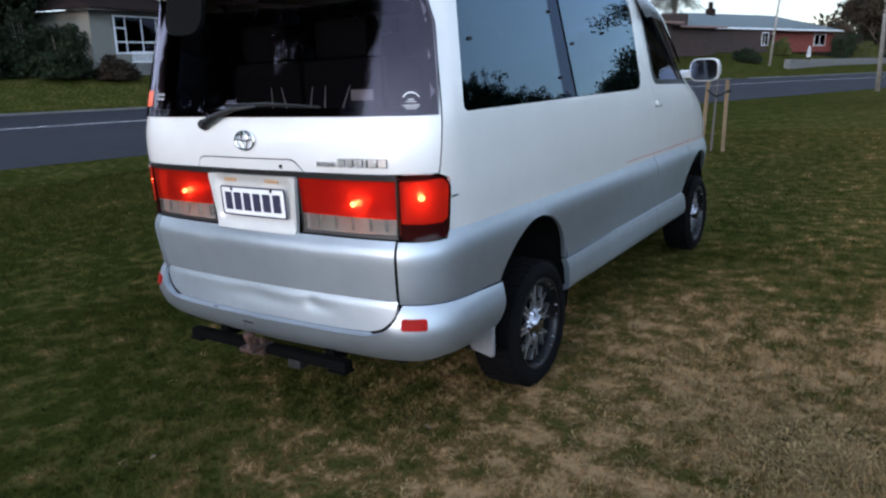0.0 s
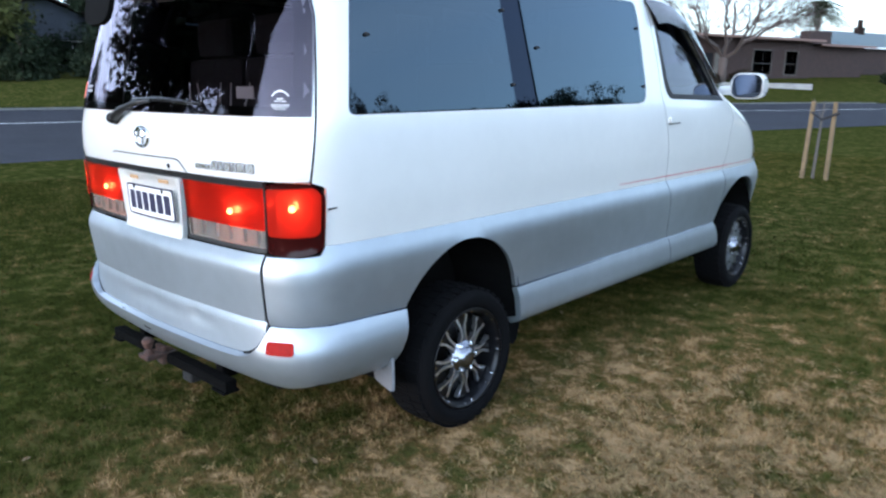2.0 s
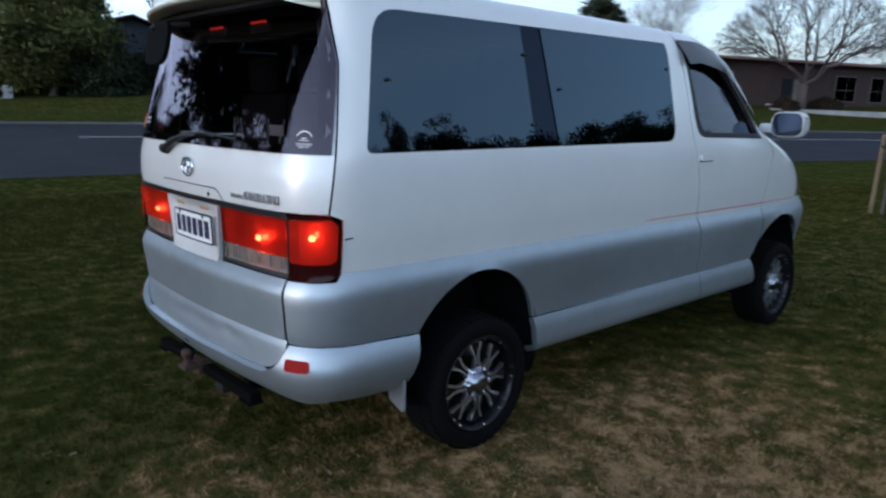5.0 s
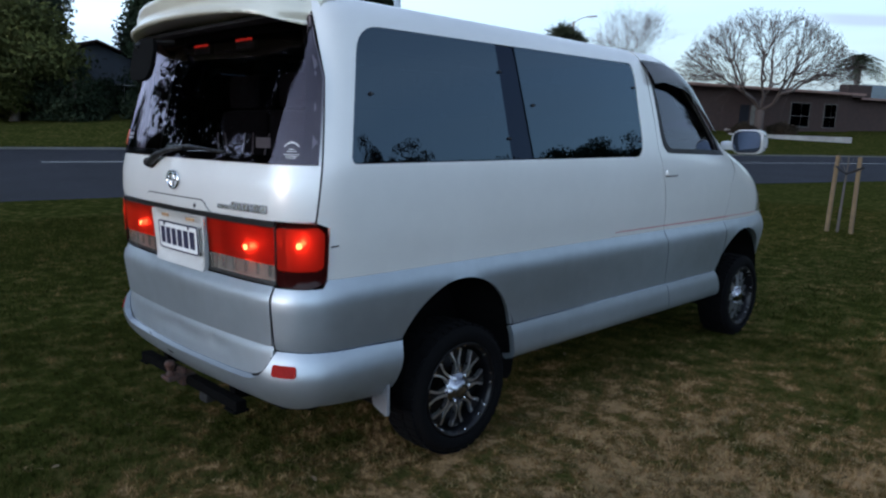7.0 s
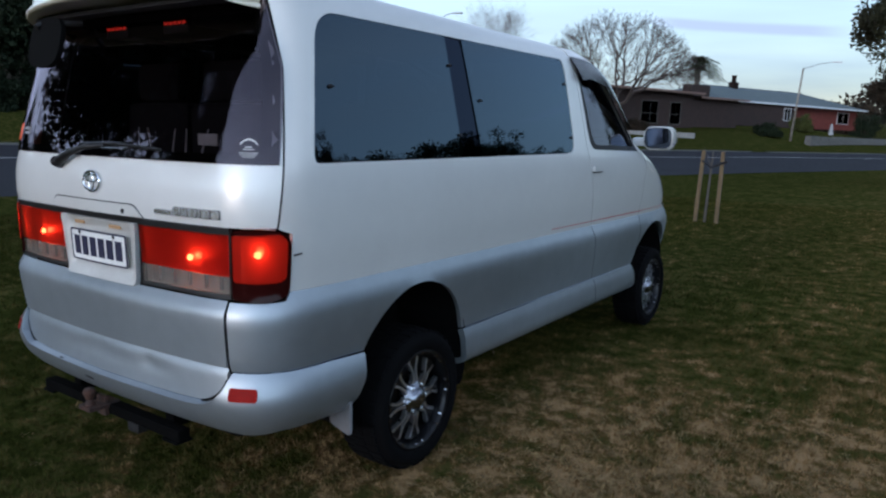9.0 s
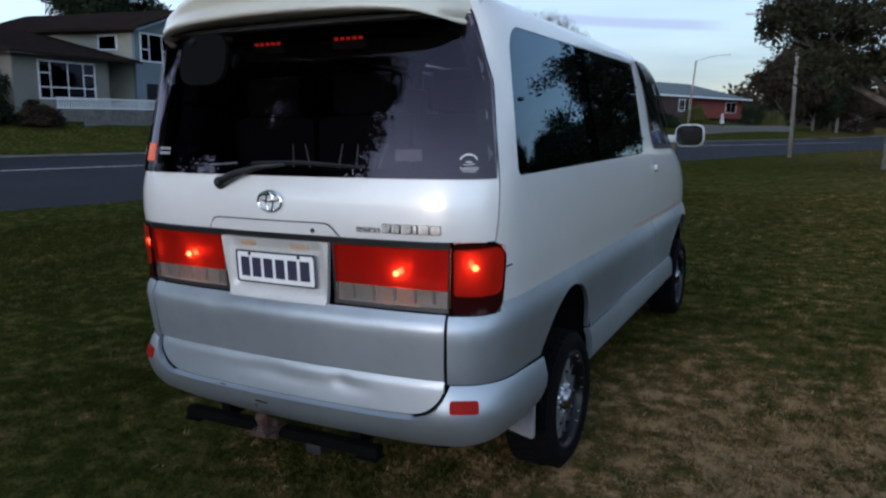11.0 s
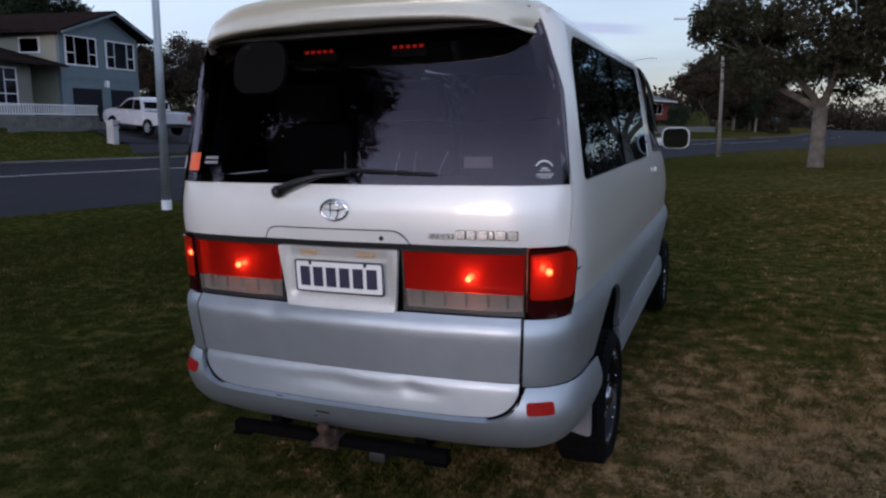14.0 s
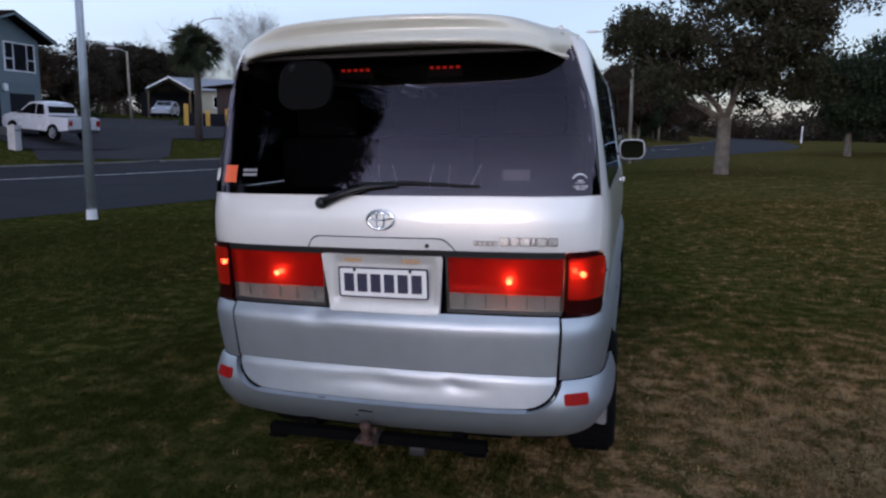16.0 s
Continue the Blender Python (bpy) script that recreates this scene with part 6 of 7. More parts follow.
part("gutter", tube(bmesh.new(), [(-0.6, -0.7, 4.95), (-0.6, 12.5, 4.95)], 0.06, 6), ROOF_BROWN, roof)
for x0, w in ((0.42, 2.25), (3.5, 2.3)):
    windowed(house, Matrix.Translation((x0, 0, 3.36)), w, 1.5, (0.28, 0.74), ((0.42, 0.0, 0.28), (0.42, 0.74, 1.0)))
for x0, w in ((0.75, 2.2), (3.7, 1.95)):
    gd = part("garage_door", boxed((x0, -0.02, 0.0), (x0 + w, 0.03, 2.1)), DARK_DOOR, house, "dark panelled garage door")
    for k in range(4):
        part("door_panel", boxed((x0 + 0.06, -0.035, 0.08 + 0.51 * k), (x0 + w - 0.06, -0.015, 0.53 + 0.51 * k), 0.008), DARK_DOOR, gd)
part("wall_lamp", boxed((3.18, -0.2, 2.2), (3.42, 0, 2.6), 0.05), WHITE_FRAME, house)
m_side = Matrix.Translation((0, 2.6, 3.95)) @ pose(0, 0, 0, 0, 0, -90)
windowed(house, m_side, 1.3, 0.75)
# its single-storey wing
for lo, hi in (((-7.4, 0.35, -0.8), (-1.7, 0.55, 3.15)), ((-7.4, 0.55, -0.8), (-7.2, 8, 3.15)), ((-1.9, 0.55, -0.2), (-1.7, 2.0, 3.15)), ((-1.9, 2.0, -0.2), (0.0, 2.2, 3.15))):
    part("wing_wall", boxed(lo, hi), PALE_STUCCO, house, "pale stucco wing wall")
bm = slab(bmesh.new(), (-8.1, -0.55, 3.12), (0.0, -0.55, 3.12), (0.0, 8.0, 5.0), (-5.0, 8.0, 5.0))
slab(bm, (-8.1, 10, 3.12), (-8.1, -0.55, 3.12), (-5.0, 8.0, 5.0), (-5.0, 10, 5.0))
part("wing_roof", bm, ROOF_BROWN, house, "dark brown hipped wing roof")
windowed(house, Matrix.Translation((-6.0, 0.35, 1.1)), 3.35, 1.8, (0.19, 0.50, 0.79), ((0.30, 0.0, 1.0), (0.68, 0.0, 0.19), (0.68, 0.79, 1.0)))
bm = boxed((-7.0, -1.5, -0.8), (0.9, -1.3, 0.55))
box(bm, (-6.9, -1.3, 0.35), (0.8, 0.35, 0.5))
part("terrace", bm, STONE, house, "grey terrace wall")
bm = bmesh.new()
box(bm, (-6.6, -1.46, 1.08), (0.9, -1.36, 1.14))
box(bm, (-6.6, -1.46, 0.62), (0.9, -1.36, 0.67))
part("terrace_rail", bm, WHITE_FRAME, house, "white balustrade rail")
for k in range(48):
    part("baluster", boxed((-6.55 + k * 0.156, -1.43, 0.6), (-6.505 + k * 0.156, -1.39, 1.1)), WHITE_FRAME, house)
part("low_front_wall", boxed((-6.0, -2.6, -0.9), (1.2, -2.4, 0.28)), STONE, house, "low grey garden wall")

# low annexe behind the garages
part("annexe_wall", boxed((6.2, 6.0, -0.3), (10.6, 6.2, 2.5)), CREAM_BOARD, house, "cream annexe wall")
part("annexe_end", boxed((10.4, 6.2, -0.3), (10.6, 10.0, 2.5)), CREAM_BOARD, house)
part("annexe_roof", slab(bmesh.new(), (6.2, 5.4, 2.45), (11.1, 5.4, 2.45), (11.1, 9.6, 3.7), (6.2, 9.6, 3.7)), ROOF_BROWN, house, "brown annexe roof")
windowed(house, Matrix.Translation((6.7, 6.0, 0.75)), 1.9, 1.25, (0.5,))

# letterbox
lb = thing("letterbox", Matrix.Translation((-26.95, 25.0, ground_at(-26.95, 25.0))), "pale grey pillar letterbox by the driveway", "letterbox")
part("pillar", boxed((-0.21, -0.18, -0.05), (0.21, 0.18, 1.05), 0.02), BLOCK_WHITE, lb)
part("cap", boxed((-0.26, -0.22, 1.05), (0.26, 0.22, 1.13), 0.02), BLOCK_WHITE, lb)
part("slot", boxed((0.212, -0.12, 0.86), (0.222, 0.12, 0.92)), DARK_DOOR, lb)


def vehicle(name, origin, heading, label, category, profile, width, paint, wheels, glass_loops, radius, extras=()):
    """A small car: a side profile swept to its width with rounded shoulders; x forward, y left."""
    t = thing(name, Matrix.Translation(origin) @ pose(0, 0, 0, 0, 0, heading), label, category)
    bm = bmesh.new()
    hw = width / 2
    rows = []
    for y, inset in ((-hw, 0.0), (-hw * 0.97, 0.02), (-hw * 0.80, 0.05), (0, 0.06), (hw * 0.80, 0.05), (hw * 0.97, 0.02), (hw, 0.0)):
        row = []
        for x, z in profile:
            squeeze = 1.0 - 0.16 * max(0.0, (z - 0.95)) / 0.8
            row.append(bm.verts.new((x, y * squeeze, z + (inset if z > 0.5 else 0))))
        rows.append(row)
    for a, b in zip(rows, rows[1:]):
        for k in range(len(profile)):
            n = (k + 1) % len(profile)
            bm.faces.new((a[k], a[n], b[n], b[k]))
    bm.faces.new(rows[0])
    bm.faces.new(rows[-1][::-1])
    part("body", bm, paint, t)
    for loop in glass_loops:
        for s in (-1, 1):
            bm = bmesh.new()
            pts = [(x, s * hw * (1.0 - 0.16 * max(0.0, (z - 0.95)) / 0.8) + s * 0.012, z) for x, z in loop]
            f = bm.faces.new([bm.verts.new(p) for p in pts])
            bmesh.ops.solidify(bm, geom=[f], thickness=0.01)
            part("side_window", bm, GLOSS_BLACK, t)
    for x in wheels:
        for s in (-1, 1):
            m = Matrix.Translation((x, s * (hw - 0.10), radius)) @ pose(0, 0, 0, 0, 0, 90 * s)
            w = part("wheel", lathe(bmesh.new(), [(0.0, -0.1), (radius * 0.6, -0.1), (radius, -0.08), (radius, 0.09), (radius * 0.65, 0.122), (radius * 0.6, 0.11)], 24, m), RUBBER, t, smooth=True)
            bm = lathe(bmesh.new(), [(radius * 0.54, 0.112), (radius * 0.58, 0.122), (radius * 0.64, 0.124)], 20, m)
            for k in range(6):
                box(bm, (0.108, -0.028, 0.02), (0.121, 0.028, radius * 0.58), 0.0, m @ Matrix.Rotation(k * math.pi / 3, 4, "X"))
            part("rim", bm, GALV, w, "six-spoke grey rim")
            part("arch", lathe(bmesh.new(), [(0.0, 0.104), (radius * 1.16, 0.104), (radius * 1.16, 0.06)], 24, m), GASKET, t)
    for nm, lo, hi, mat in extras:
        part(nm, boxed(lo, hi, 0.02), mat, t)
    return t


UTE = [(-1.10, 0.58), (-1.12, 1.12), (-1.08, 1.17), (0.42, 1.17), (0.46, 1.22), (0.62, 1.70), (0.80, 1.80), (1.20, 1.85), (1.60, 1.83), (1.92, 1.74), (2.62, 1.26), (3.30, 1.18), (3.72, 1.06), (3.86, 0.92), (3.90, 0.60), (3.72, 0.44), (0.0, 0.46)]
uz = ground_at(-27.6, 28.0) + 0.08
ute = vehicle("pickup_truck", (-26.9, 28.35, uz + 0.16), 169, "white double-cab pickup parked on the driveway", "pickup", UTE, 1.85, CAR_WHITE, (0.0, 3.05), [[(0.60, 1.25), (1.26, 1.24), (1.26, 1.76), (0.78, 1.75)], [(1.31, 1.24), (2.50, 1.23), (1.92, 1.68), (1.62, 1.77), (1.31, 1.77)]], 0.385,
              [("tail_lamp", (-1.19, 0.70, 0.80), (-1.12, 0.86, 1.06), RED_LENS), ("tail_lamp", (-1.19, -0.86, 0.80), (-1.12, -0.70, 1.06), RED_LENS), ("rear_bumper", (-1.25, -0.85, 0.46), (-1.10, 0.85, 0.60), BLACK_TRIM), ("side_step", (0.55, -0.96, 0.40), (2.45, -0.86, 0.46), BLACK_TRIM), ("side_step", (0.55, 0.86, 0.40), (2.45, 0.96, 0.46), BLACK_TRIM), ("door_handle", (0.78, 0.915, 1.12), (0.95, 0.945, 1.15), BLACK_TRIM), ("door_handle", (1.40, 0.915, 1.12), (1.57, 0.945, 1.15), BLACK_TRIM), ("door_mirror", (2.25, 0.90, 1.22), (2.40, 1.10, 1.38), BLACK_TRIM), ("front_bumper", (3.80, -0.84, 0.45), (3.96, 0.84, 0.66), BLACK_TRIM), ("tray_cover", (-1.00, -0.78, 1.15), (0.42, 0.78, 1.235), BLACK_TRIM), ("rear_window", (0.48, -0.72, 1.27), (0.60, 0.72, 1.68), GLOSS_BLACK)])
ute.rotation_euler.rotate_axis("Y", radians(-3.0))
HATCH = [(-0.75, 0.45), (-0.8, 0.85), (-0.65, 1.05), (-0.3, 1.42), (0.2, 1.48), (1.2, 1.46), (2.1, 1.0), (2.95, 0.85), (3.2, 0.65), (3.2, 0.35), (0, 0.3)]
hx, hy = -43.4, 60.0
hatch = vehicle("hatchback", (hx, hy, ground_at(hx, hy) + 0.3), 292, "silver-blue hatchback parked before a carport", "car", HATCH, 1.7, CAR_SILVER, (0.0, 2.5), [[(-0.25, 1.02), (0.9, 1.02), (0.9, 1.40), (0.1, 1.40)], [(0.96, 1.02), (1.85, 1.02), (1.2, 1.40), (0.96, 1.40)]], 0.31)
bm = bmesh.new()
f = bm.faces.new([bm.verts.new(p) for p in ((1.32, -0.62, 1.475), (2.04, -0.72, 1.10), (2.04, 0.72, 1.10), (1.32, 0.62, 1.475))])
bmesh.ops.solidify(bm, geom=[f], thickness=0.01)
part("windscreen", bm, GLOSS_BLACK, hatch)
for y in (-0.62, 0.62):
    part("headlamp", boxed((3.05, y - 0.16, 0.66), (3.22, y + 0.16, 0.80), 0.03), CHROME, hatch)

# carport house beyond the palm
HB = frame_m((-50.0, 65.0, 2.3), (0.80, 0.60))
hb = thing("carport_house", HB, "low pale house with white gabled carport roof", "house")
bm = boxed((5.6, 0, -1.8), (10.6, 0.2, 2.9))
box(bm, (5.6, 0.2, -1.8), (5.8, 8, 2.9))
part("wall", bm, CREAM_BOARD, hb)
PALE_ROOF = material("pale_roof", (0.24, 0.27, 0.30), 0.7, 0, 0, 0.15, 1.5, 0.2, 12)
bm = slab(bmesh.new(), (4.6, -0.6, 2.75), (11.0, -0.6, 2.75), (11.0, 4.5, 4.25), (3.0, 4.5, 4.25))
part("roof", bm, PALE_ROOF, hb, "pale grey roof")
bm = bmesh.new()
slab(bm, (0.3, -1, 2.7), (2.6, -1, 4.0), (2.6, 5, 4.0), (0.3, 5, 2.7), 0.18)
slab(bm, (2.6, -1, 4.0), (4.9, -1, 2.7), (4.9, 5, 2.7), (2.6, 5, 4.0), 0.18)
part("carport_roof", bm, WHITE_FRAME, hb, "white edged carport roof")
part("carport_back", boxed((-0.2, 4.6, -1.8), (5.6, 4.8, 2.6)), DARK_DOOR, hb)
for x in (0.5, 4.7):
    part("carport_post", boxed((x - 0.08, -0.8, -1.8), (x + 0.08, -0.64, 2.6)), TIMBER, hb)
windowed(hb, Matrix.Translation((7.2, 0, 1.0)), 2.2, 1.2, (0.5,))
fn = thing("front_fence", frame_m((-35.6, 50.6, 1.2), (0.80, 0.60)), "dark board fence with yellow posts", "fence")
posts = (0.4, 2.1, 3.7, 5.5)
for x, h in zip(posts, (1.95, 1.45, 1.6, 1.45)):
    part("fence_post", boxed((x - 0.17, -0.17, -0.5), (x + 0.17, 0.17, h), 0.02), YELLOW, fn, "ochre yellow pillar")
for a, b in zip(posts, posts[1:]):
    part("fence_panel", boxed((a + 0.17, -0.06, -0.4), (b - 0.17, 0.06, 1.2), 0.01), DARK_DOOR, fn, "dark timber panel")

# brown brick house
HC = frame_m((-25.6, 50.0, 1.15), (0.375, 0.927))
hc = thing("brown_house", HC, "long low brown brick house with white framed windows", "house")
bm = boxed((0, 0, -0.6), (21.2, 0.25, 3.4))
box(bm, (0, 0.25, -0.6), (0.25, 9, 3.4))
box(bm, (20.95, 0.25, 2.0), (21.2, 9, 3.4))
part("wall", bm, BROWN_BRICK, hc, "dark brown brick wall")
bm = boxed((21.2, 0.3, -0.6), (28.6, 0.55, 3.1))
box(bm, (28.35, 0.55, -0.6), (28.6, 4.4, 3.1))
part("wing_wall", bm, BROWN_BRICK, hc, "dark brown brick wing")
bm = slab(bmesh.new(), (-0.7, -0.9, 3.38), (21.6, -0.9, 3.38), (21.6, 5, 3.62), (-0.7, 5, 3.62))
slab(bm, (-0.7, 5, 3.62), (21.6, 5, 3.62), (21.6, 10, 3.4), (-0.7, 10, 3.4))
rf = part("roof", bm, ROOF_BROWN, hc, "dark flat roof")
FASCIA = material("fascia_brown", (0.20, 0.115, 0.09), 0.7)
part("fascia", boxed((-0.72, -0.96, 3.34), (21.62, -0.90, 3.54)), FASCIA, rf, "red-brown fascia board")
rf = part("wing_roof", slab(bmesh.new(), (21.62, -0.5, 3.08), (29.2, -0.5, 3.08), (29.2, 4.8, 3.2), (21.62, 4.8, 3.2)), ROOF_BROWN, hc)
part("fascia", boxed((21.64, -0.56, 3.04), (29.2, -0.50, 3.22)), FASCIA, rf)
part("chimney", boxed((22.6, 1.6, 3.0), (25.6, 2.6, 4.45), 0.03), BROWN_BRICK, hc, "broad brown brick chimney")
for x0, w, z0, h in ((2.6, 0.85, 1.1, 1.35), (14.0, 2.2, 0.5, 2.0), (17.9, 1.5, 0.5, 2.0)):
    windowed(hc, Matrix.Translation((x0, 0, z0)), w, h, (0.55,) if w > 1 else (), ((0.45, 0.0, 1.0),) if w > 1 else (), 0.03, STONE)
part("front_door", boxed((8.4, -0.03, -0.2), (9.4, 0.05, 2.1), 0.01), DARK_DOOR, hc, "dark front door")
part("porch_panel", boxed((9.6, -0.03, -0.2), (10.4, 0.04, 2.1), 0.01), STONE, hc)
part("entry_step", boxed((7.0, -1.2, -0.2), (9.5, 0, 0.15), 0.02), CONCRETE, hc)
lw = thing("garden_wall", frame_m((-19.7, 58.4, 0.0), (0.562, 0.827)), "low pale concrete wall along the verge", "wall", kind="structure")
lw.location.z = ground_at(-17.7, 61.3) - 0.05
part("coping", boxed((-4, -0.12, -0.1), (7.0, 0.12, 0.42), 0.02), CONCRETE, lw)

# red house further on
HD = frame_m((-19.0, 84.0, 1.9), (0.40, 0.917))
hd = thing("red_house", HD, "red brick bungalow with grey hipped roof", "house")
part("wall", boxed((12, 0, 0), (28.5, 0.25, 2.6)), RED_BRICK, hd, "red brick wall")
part("garage_wall", boxed((-2, -1.5, 0), (12, -1.25, 2.6)), BROWN_BRICK, hd, "dark brown wing wall")
part("end_wall", boxed((28.25, 0.25, 0), (28.5, 9, 2.6)), RED_BRICK, hd)
bm = slab(bmesh.new(), (-2.6, -2.2, 2.6), (29.3, -0.9, 2.6), (23.0, 5.5, 4.6), (4.0, 5.5, 4.6))
slab(bm, (29.3, -0.9, 2.6), (29.3, 11, 2.6), (23.0, 5.6, 4.6), (23.0, 5.5, 4.6))
slab(bm, (-2.6, 11, 2.6), (-2.6, -2.2, 2.6), (4.0, 5.5, 4.6), (4.0, 5.6, 4.6))
rf = part("roof", bm, ROOF_GREY, hd, "blue-grey metal roof")
bm = tube(bmesh.new(), [(-2.6, -2.25, 2.62), (29.3, -0.95, 2.62)], 0.13, 4)
part("gutter", bm, WHITE_FRAME, rf, "white gutter")
bm = boxed((8.0, 4.2, 4.0), (8.9, 5.0, 5.2), 0.03)
box(bm, (8.25, 4.4, 5.2), (8.65, 4.8, 6.0))
part("chimney", bm, ROOF_BROWN, hd)
for x0, w in ((10.2, 1.2), (13.3, 1.4), (24.0, 2.6)):
    windowed(hd, Matrix.Translation((x0, 0 if x0 > 12 else -1.5, 0.8)), w, 1.4, (0.5,))
sw = thing("stone_border", frame_m((-7.6, 80.2, 0), (0.29, 0.957)), "low pale stone garden border", "wall", kind="structure")
sw.location.z = ground_at(-4.0, 92.0) - 0.35
rng = np.random.default_rng(41)
for k in range(13):
    part("border_block", boxed((k * 1.98 - 3.0, -0.3, -0.2), (k * 1.98 - 1.05, 0.3, 0.95 + rng.uniform(-0.06, 0.06)), 0.08), STONE, sw)
st = thing("garden_statue", Matrix.Translation((-8.1, 90.6, ground_at(-8.1, 90.6))), "small white ornament on a pedestal", "ornament")
part("figure", lathe(bmesh.new(), [(0.0, 1.25), (0.11, 1.17), (0.10, 0.98), (0.20, 0.75), (0.17, 0.45), (0.24, 0.25), (0.26, 0.0)], 12, pose(0, 0, 0, 0, -90, 0)), BLOCK_WHITE, st, smooth=True)

# white block wall across the road, with pierced blocks
bw = thing("block_wall", frame_m((-39.3, -14.0, 0), (0.052, 0.9986)), "white painted low wall of pierced blocks", "wall", kind="structure")
bw.location.z = ground_at(-38.6, 0) - 0.14
part("plinth", boxed((0, -0.1, -0.2), (21.2, 0.1, 0.30), 0.01), BLOCK_WHITE, bw)
part("coping", boxed((0, -0.12, 0.80), (21.2, 0.12, 0.87), 0.01), BLOCK_WHITE, bw)
for k in range(54):
    bm = bmesh.new()
    c = 0.2 + k * 0.39
    for a, b in (((c, 0.32), (c + 0.36, 0.79)), ((c, 0.79), (c + 0.36, 0.32))):
        tube(bm, [(a[0], 0, a[1]), (b[0], 0, b[1])], 0.045, 4)
    part("pierced_block", bm, BLOCK_WHITE, bw)
for k in range(8):
    part("pier", boxed((k * 3.0 - 0.02, -0.17, -0.2), (k * 3.0 + 0.36, 0.17, 0.98), 0.02), BLOCK_WHITE, bw)

# dark house and hedge trees along the far side
HE = frame_m((-44.0, 11.0, 0.4), (0.05, 0.9987))
he = thing("shaded_house", HE, "dark timber house behind the trees", "house")
bm = bmesh.new()
gable_wall(bm, 0, 8.5, 0, 2.9, 4.2, 4.6)
box(bm, (0, 0.2, 0), (0.2, 9, 2.9))
part("wall", bm, material("slate_board", (0.05, 0.06, 0.075), 0.8, 0, 0, 0.2, 1.5, 0.2, 30), he)
bm = slab(bmesh.new(), (-0.6, -0.6, 2.8), (4.2, -0.6, 4.65), (4.2, 9.5, 4.65), (-0.6, 9.5, 2.8))
slab(bm, (4.2, -0.6, 4.65), (9.1, -0.6, 2.8), (9.1, 9.5, 2.8), (4.2, 9.5, 4.65))
part("roof", bm, ROOF_BROWN, he)
windowed(he, Matrix.Translation((4.8, 0, 0.9)), 2.0, 1.3, (0.5,))
hedges = ((-31.4, 17.8, 1.2, 1.3, 3.2, LEAF_DARK), (-40.0, 11.0, 2.0, 2.4, 2.5, LEAF_DARK), (-41.2, 6.0, 2.1, 2.8, 4.7, LEAF_DARK), (-30.3, 19.6, 1.0, 1.0, 1.15, LEAF_BROWN), (-41.5, 20.5, 2.2, 2.0, 2.6, LEAF_BROWN), (-37.2, 20.0, 1.6, 1.4, 1.5, LEAF_MID), (-42.0, 14.5, 2.6, 2.4, 3.2, LEAF_DARK), (-43.5, 9.0, 2.2, 2.6, 2.6, LEAF_DARK), (-43.0, 3.0, 2.4, 3.0, 4.9, LEAF_DARK), (-43.5, -4.0, 2.4, 3.4, 5.0, LEAF_DARK), (-43.0, -11.0, 2.6, 3.6, 5.0, LEAF_DARK), (-34.3, 21.2, 1.0, 1.2, 1.3, LEAF_MID), (-33.8, 17.6, 1.8, 1.8, 3.6, LEAF_DARK), (-34.5, 14.6, 1.8, 1.9, 3.2, LEAF_DARK), (-36.0, 11.4, 1.8, 2.0, 3.0, LEAF_DARK),
          (-3.0, 100.0, 1.6, 1.6, 2.9, LEAF_MID), (-5.6, 101.0, 1.9, 1.9, 3.6, LEAF_DARK), (-10.6, 86.6, 1.4, 1.4, 1.9, LEAF_MID), (-2.2, 106.0, 1.6, 1.6, 2.0, LEAF_DARK), (8.0, 135.0, 3.0, 3.0, 3.4, LEAF_BROWN), (4.0, 139.0, 3.0, 3.0, 3.6, LEAF_DARK), (-21.5, 56.5, 1.2, 1.0, 1.0, LEAF_BROWN), (-20.0, 60.5, 1.3, 1.1, 1.2, LEAF_BROWN), (-12.0, 76.5, 1.6, 1.4, 1.6, LEAF_DARK), (-52.0, 57.0, 4.0, 3.0, 4.5, LEAF_DARK))
for k, (x, y, a, b, h, leaf) in enumerate(hedges):
    hedge("garden_bush", x, y, "dense green garden bush by the house" if leaf is LEAF_MID else "dark shaded bush in a front garden" if leaf is LEAF_DARK else "russet brown bush in a front garden", a, b, h, leaf, 30 + k, leaf_size=0.10, n=120, per=60)
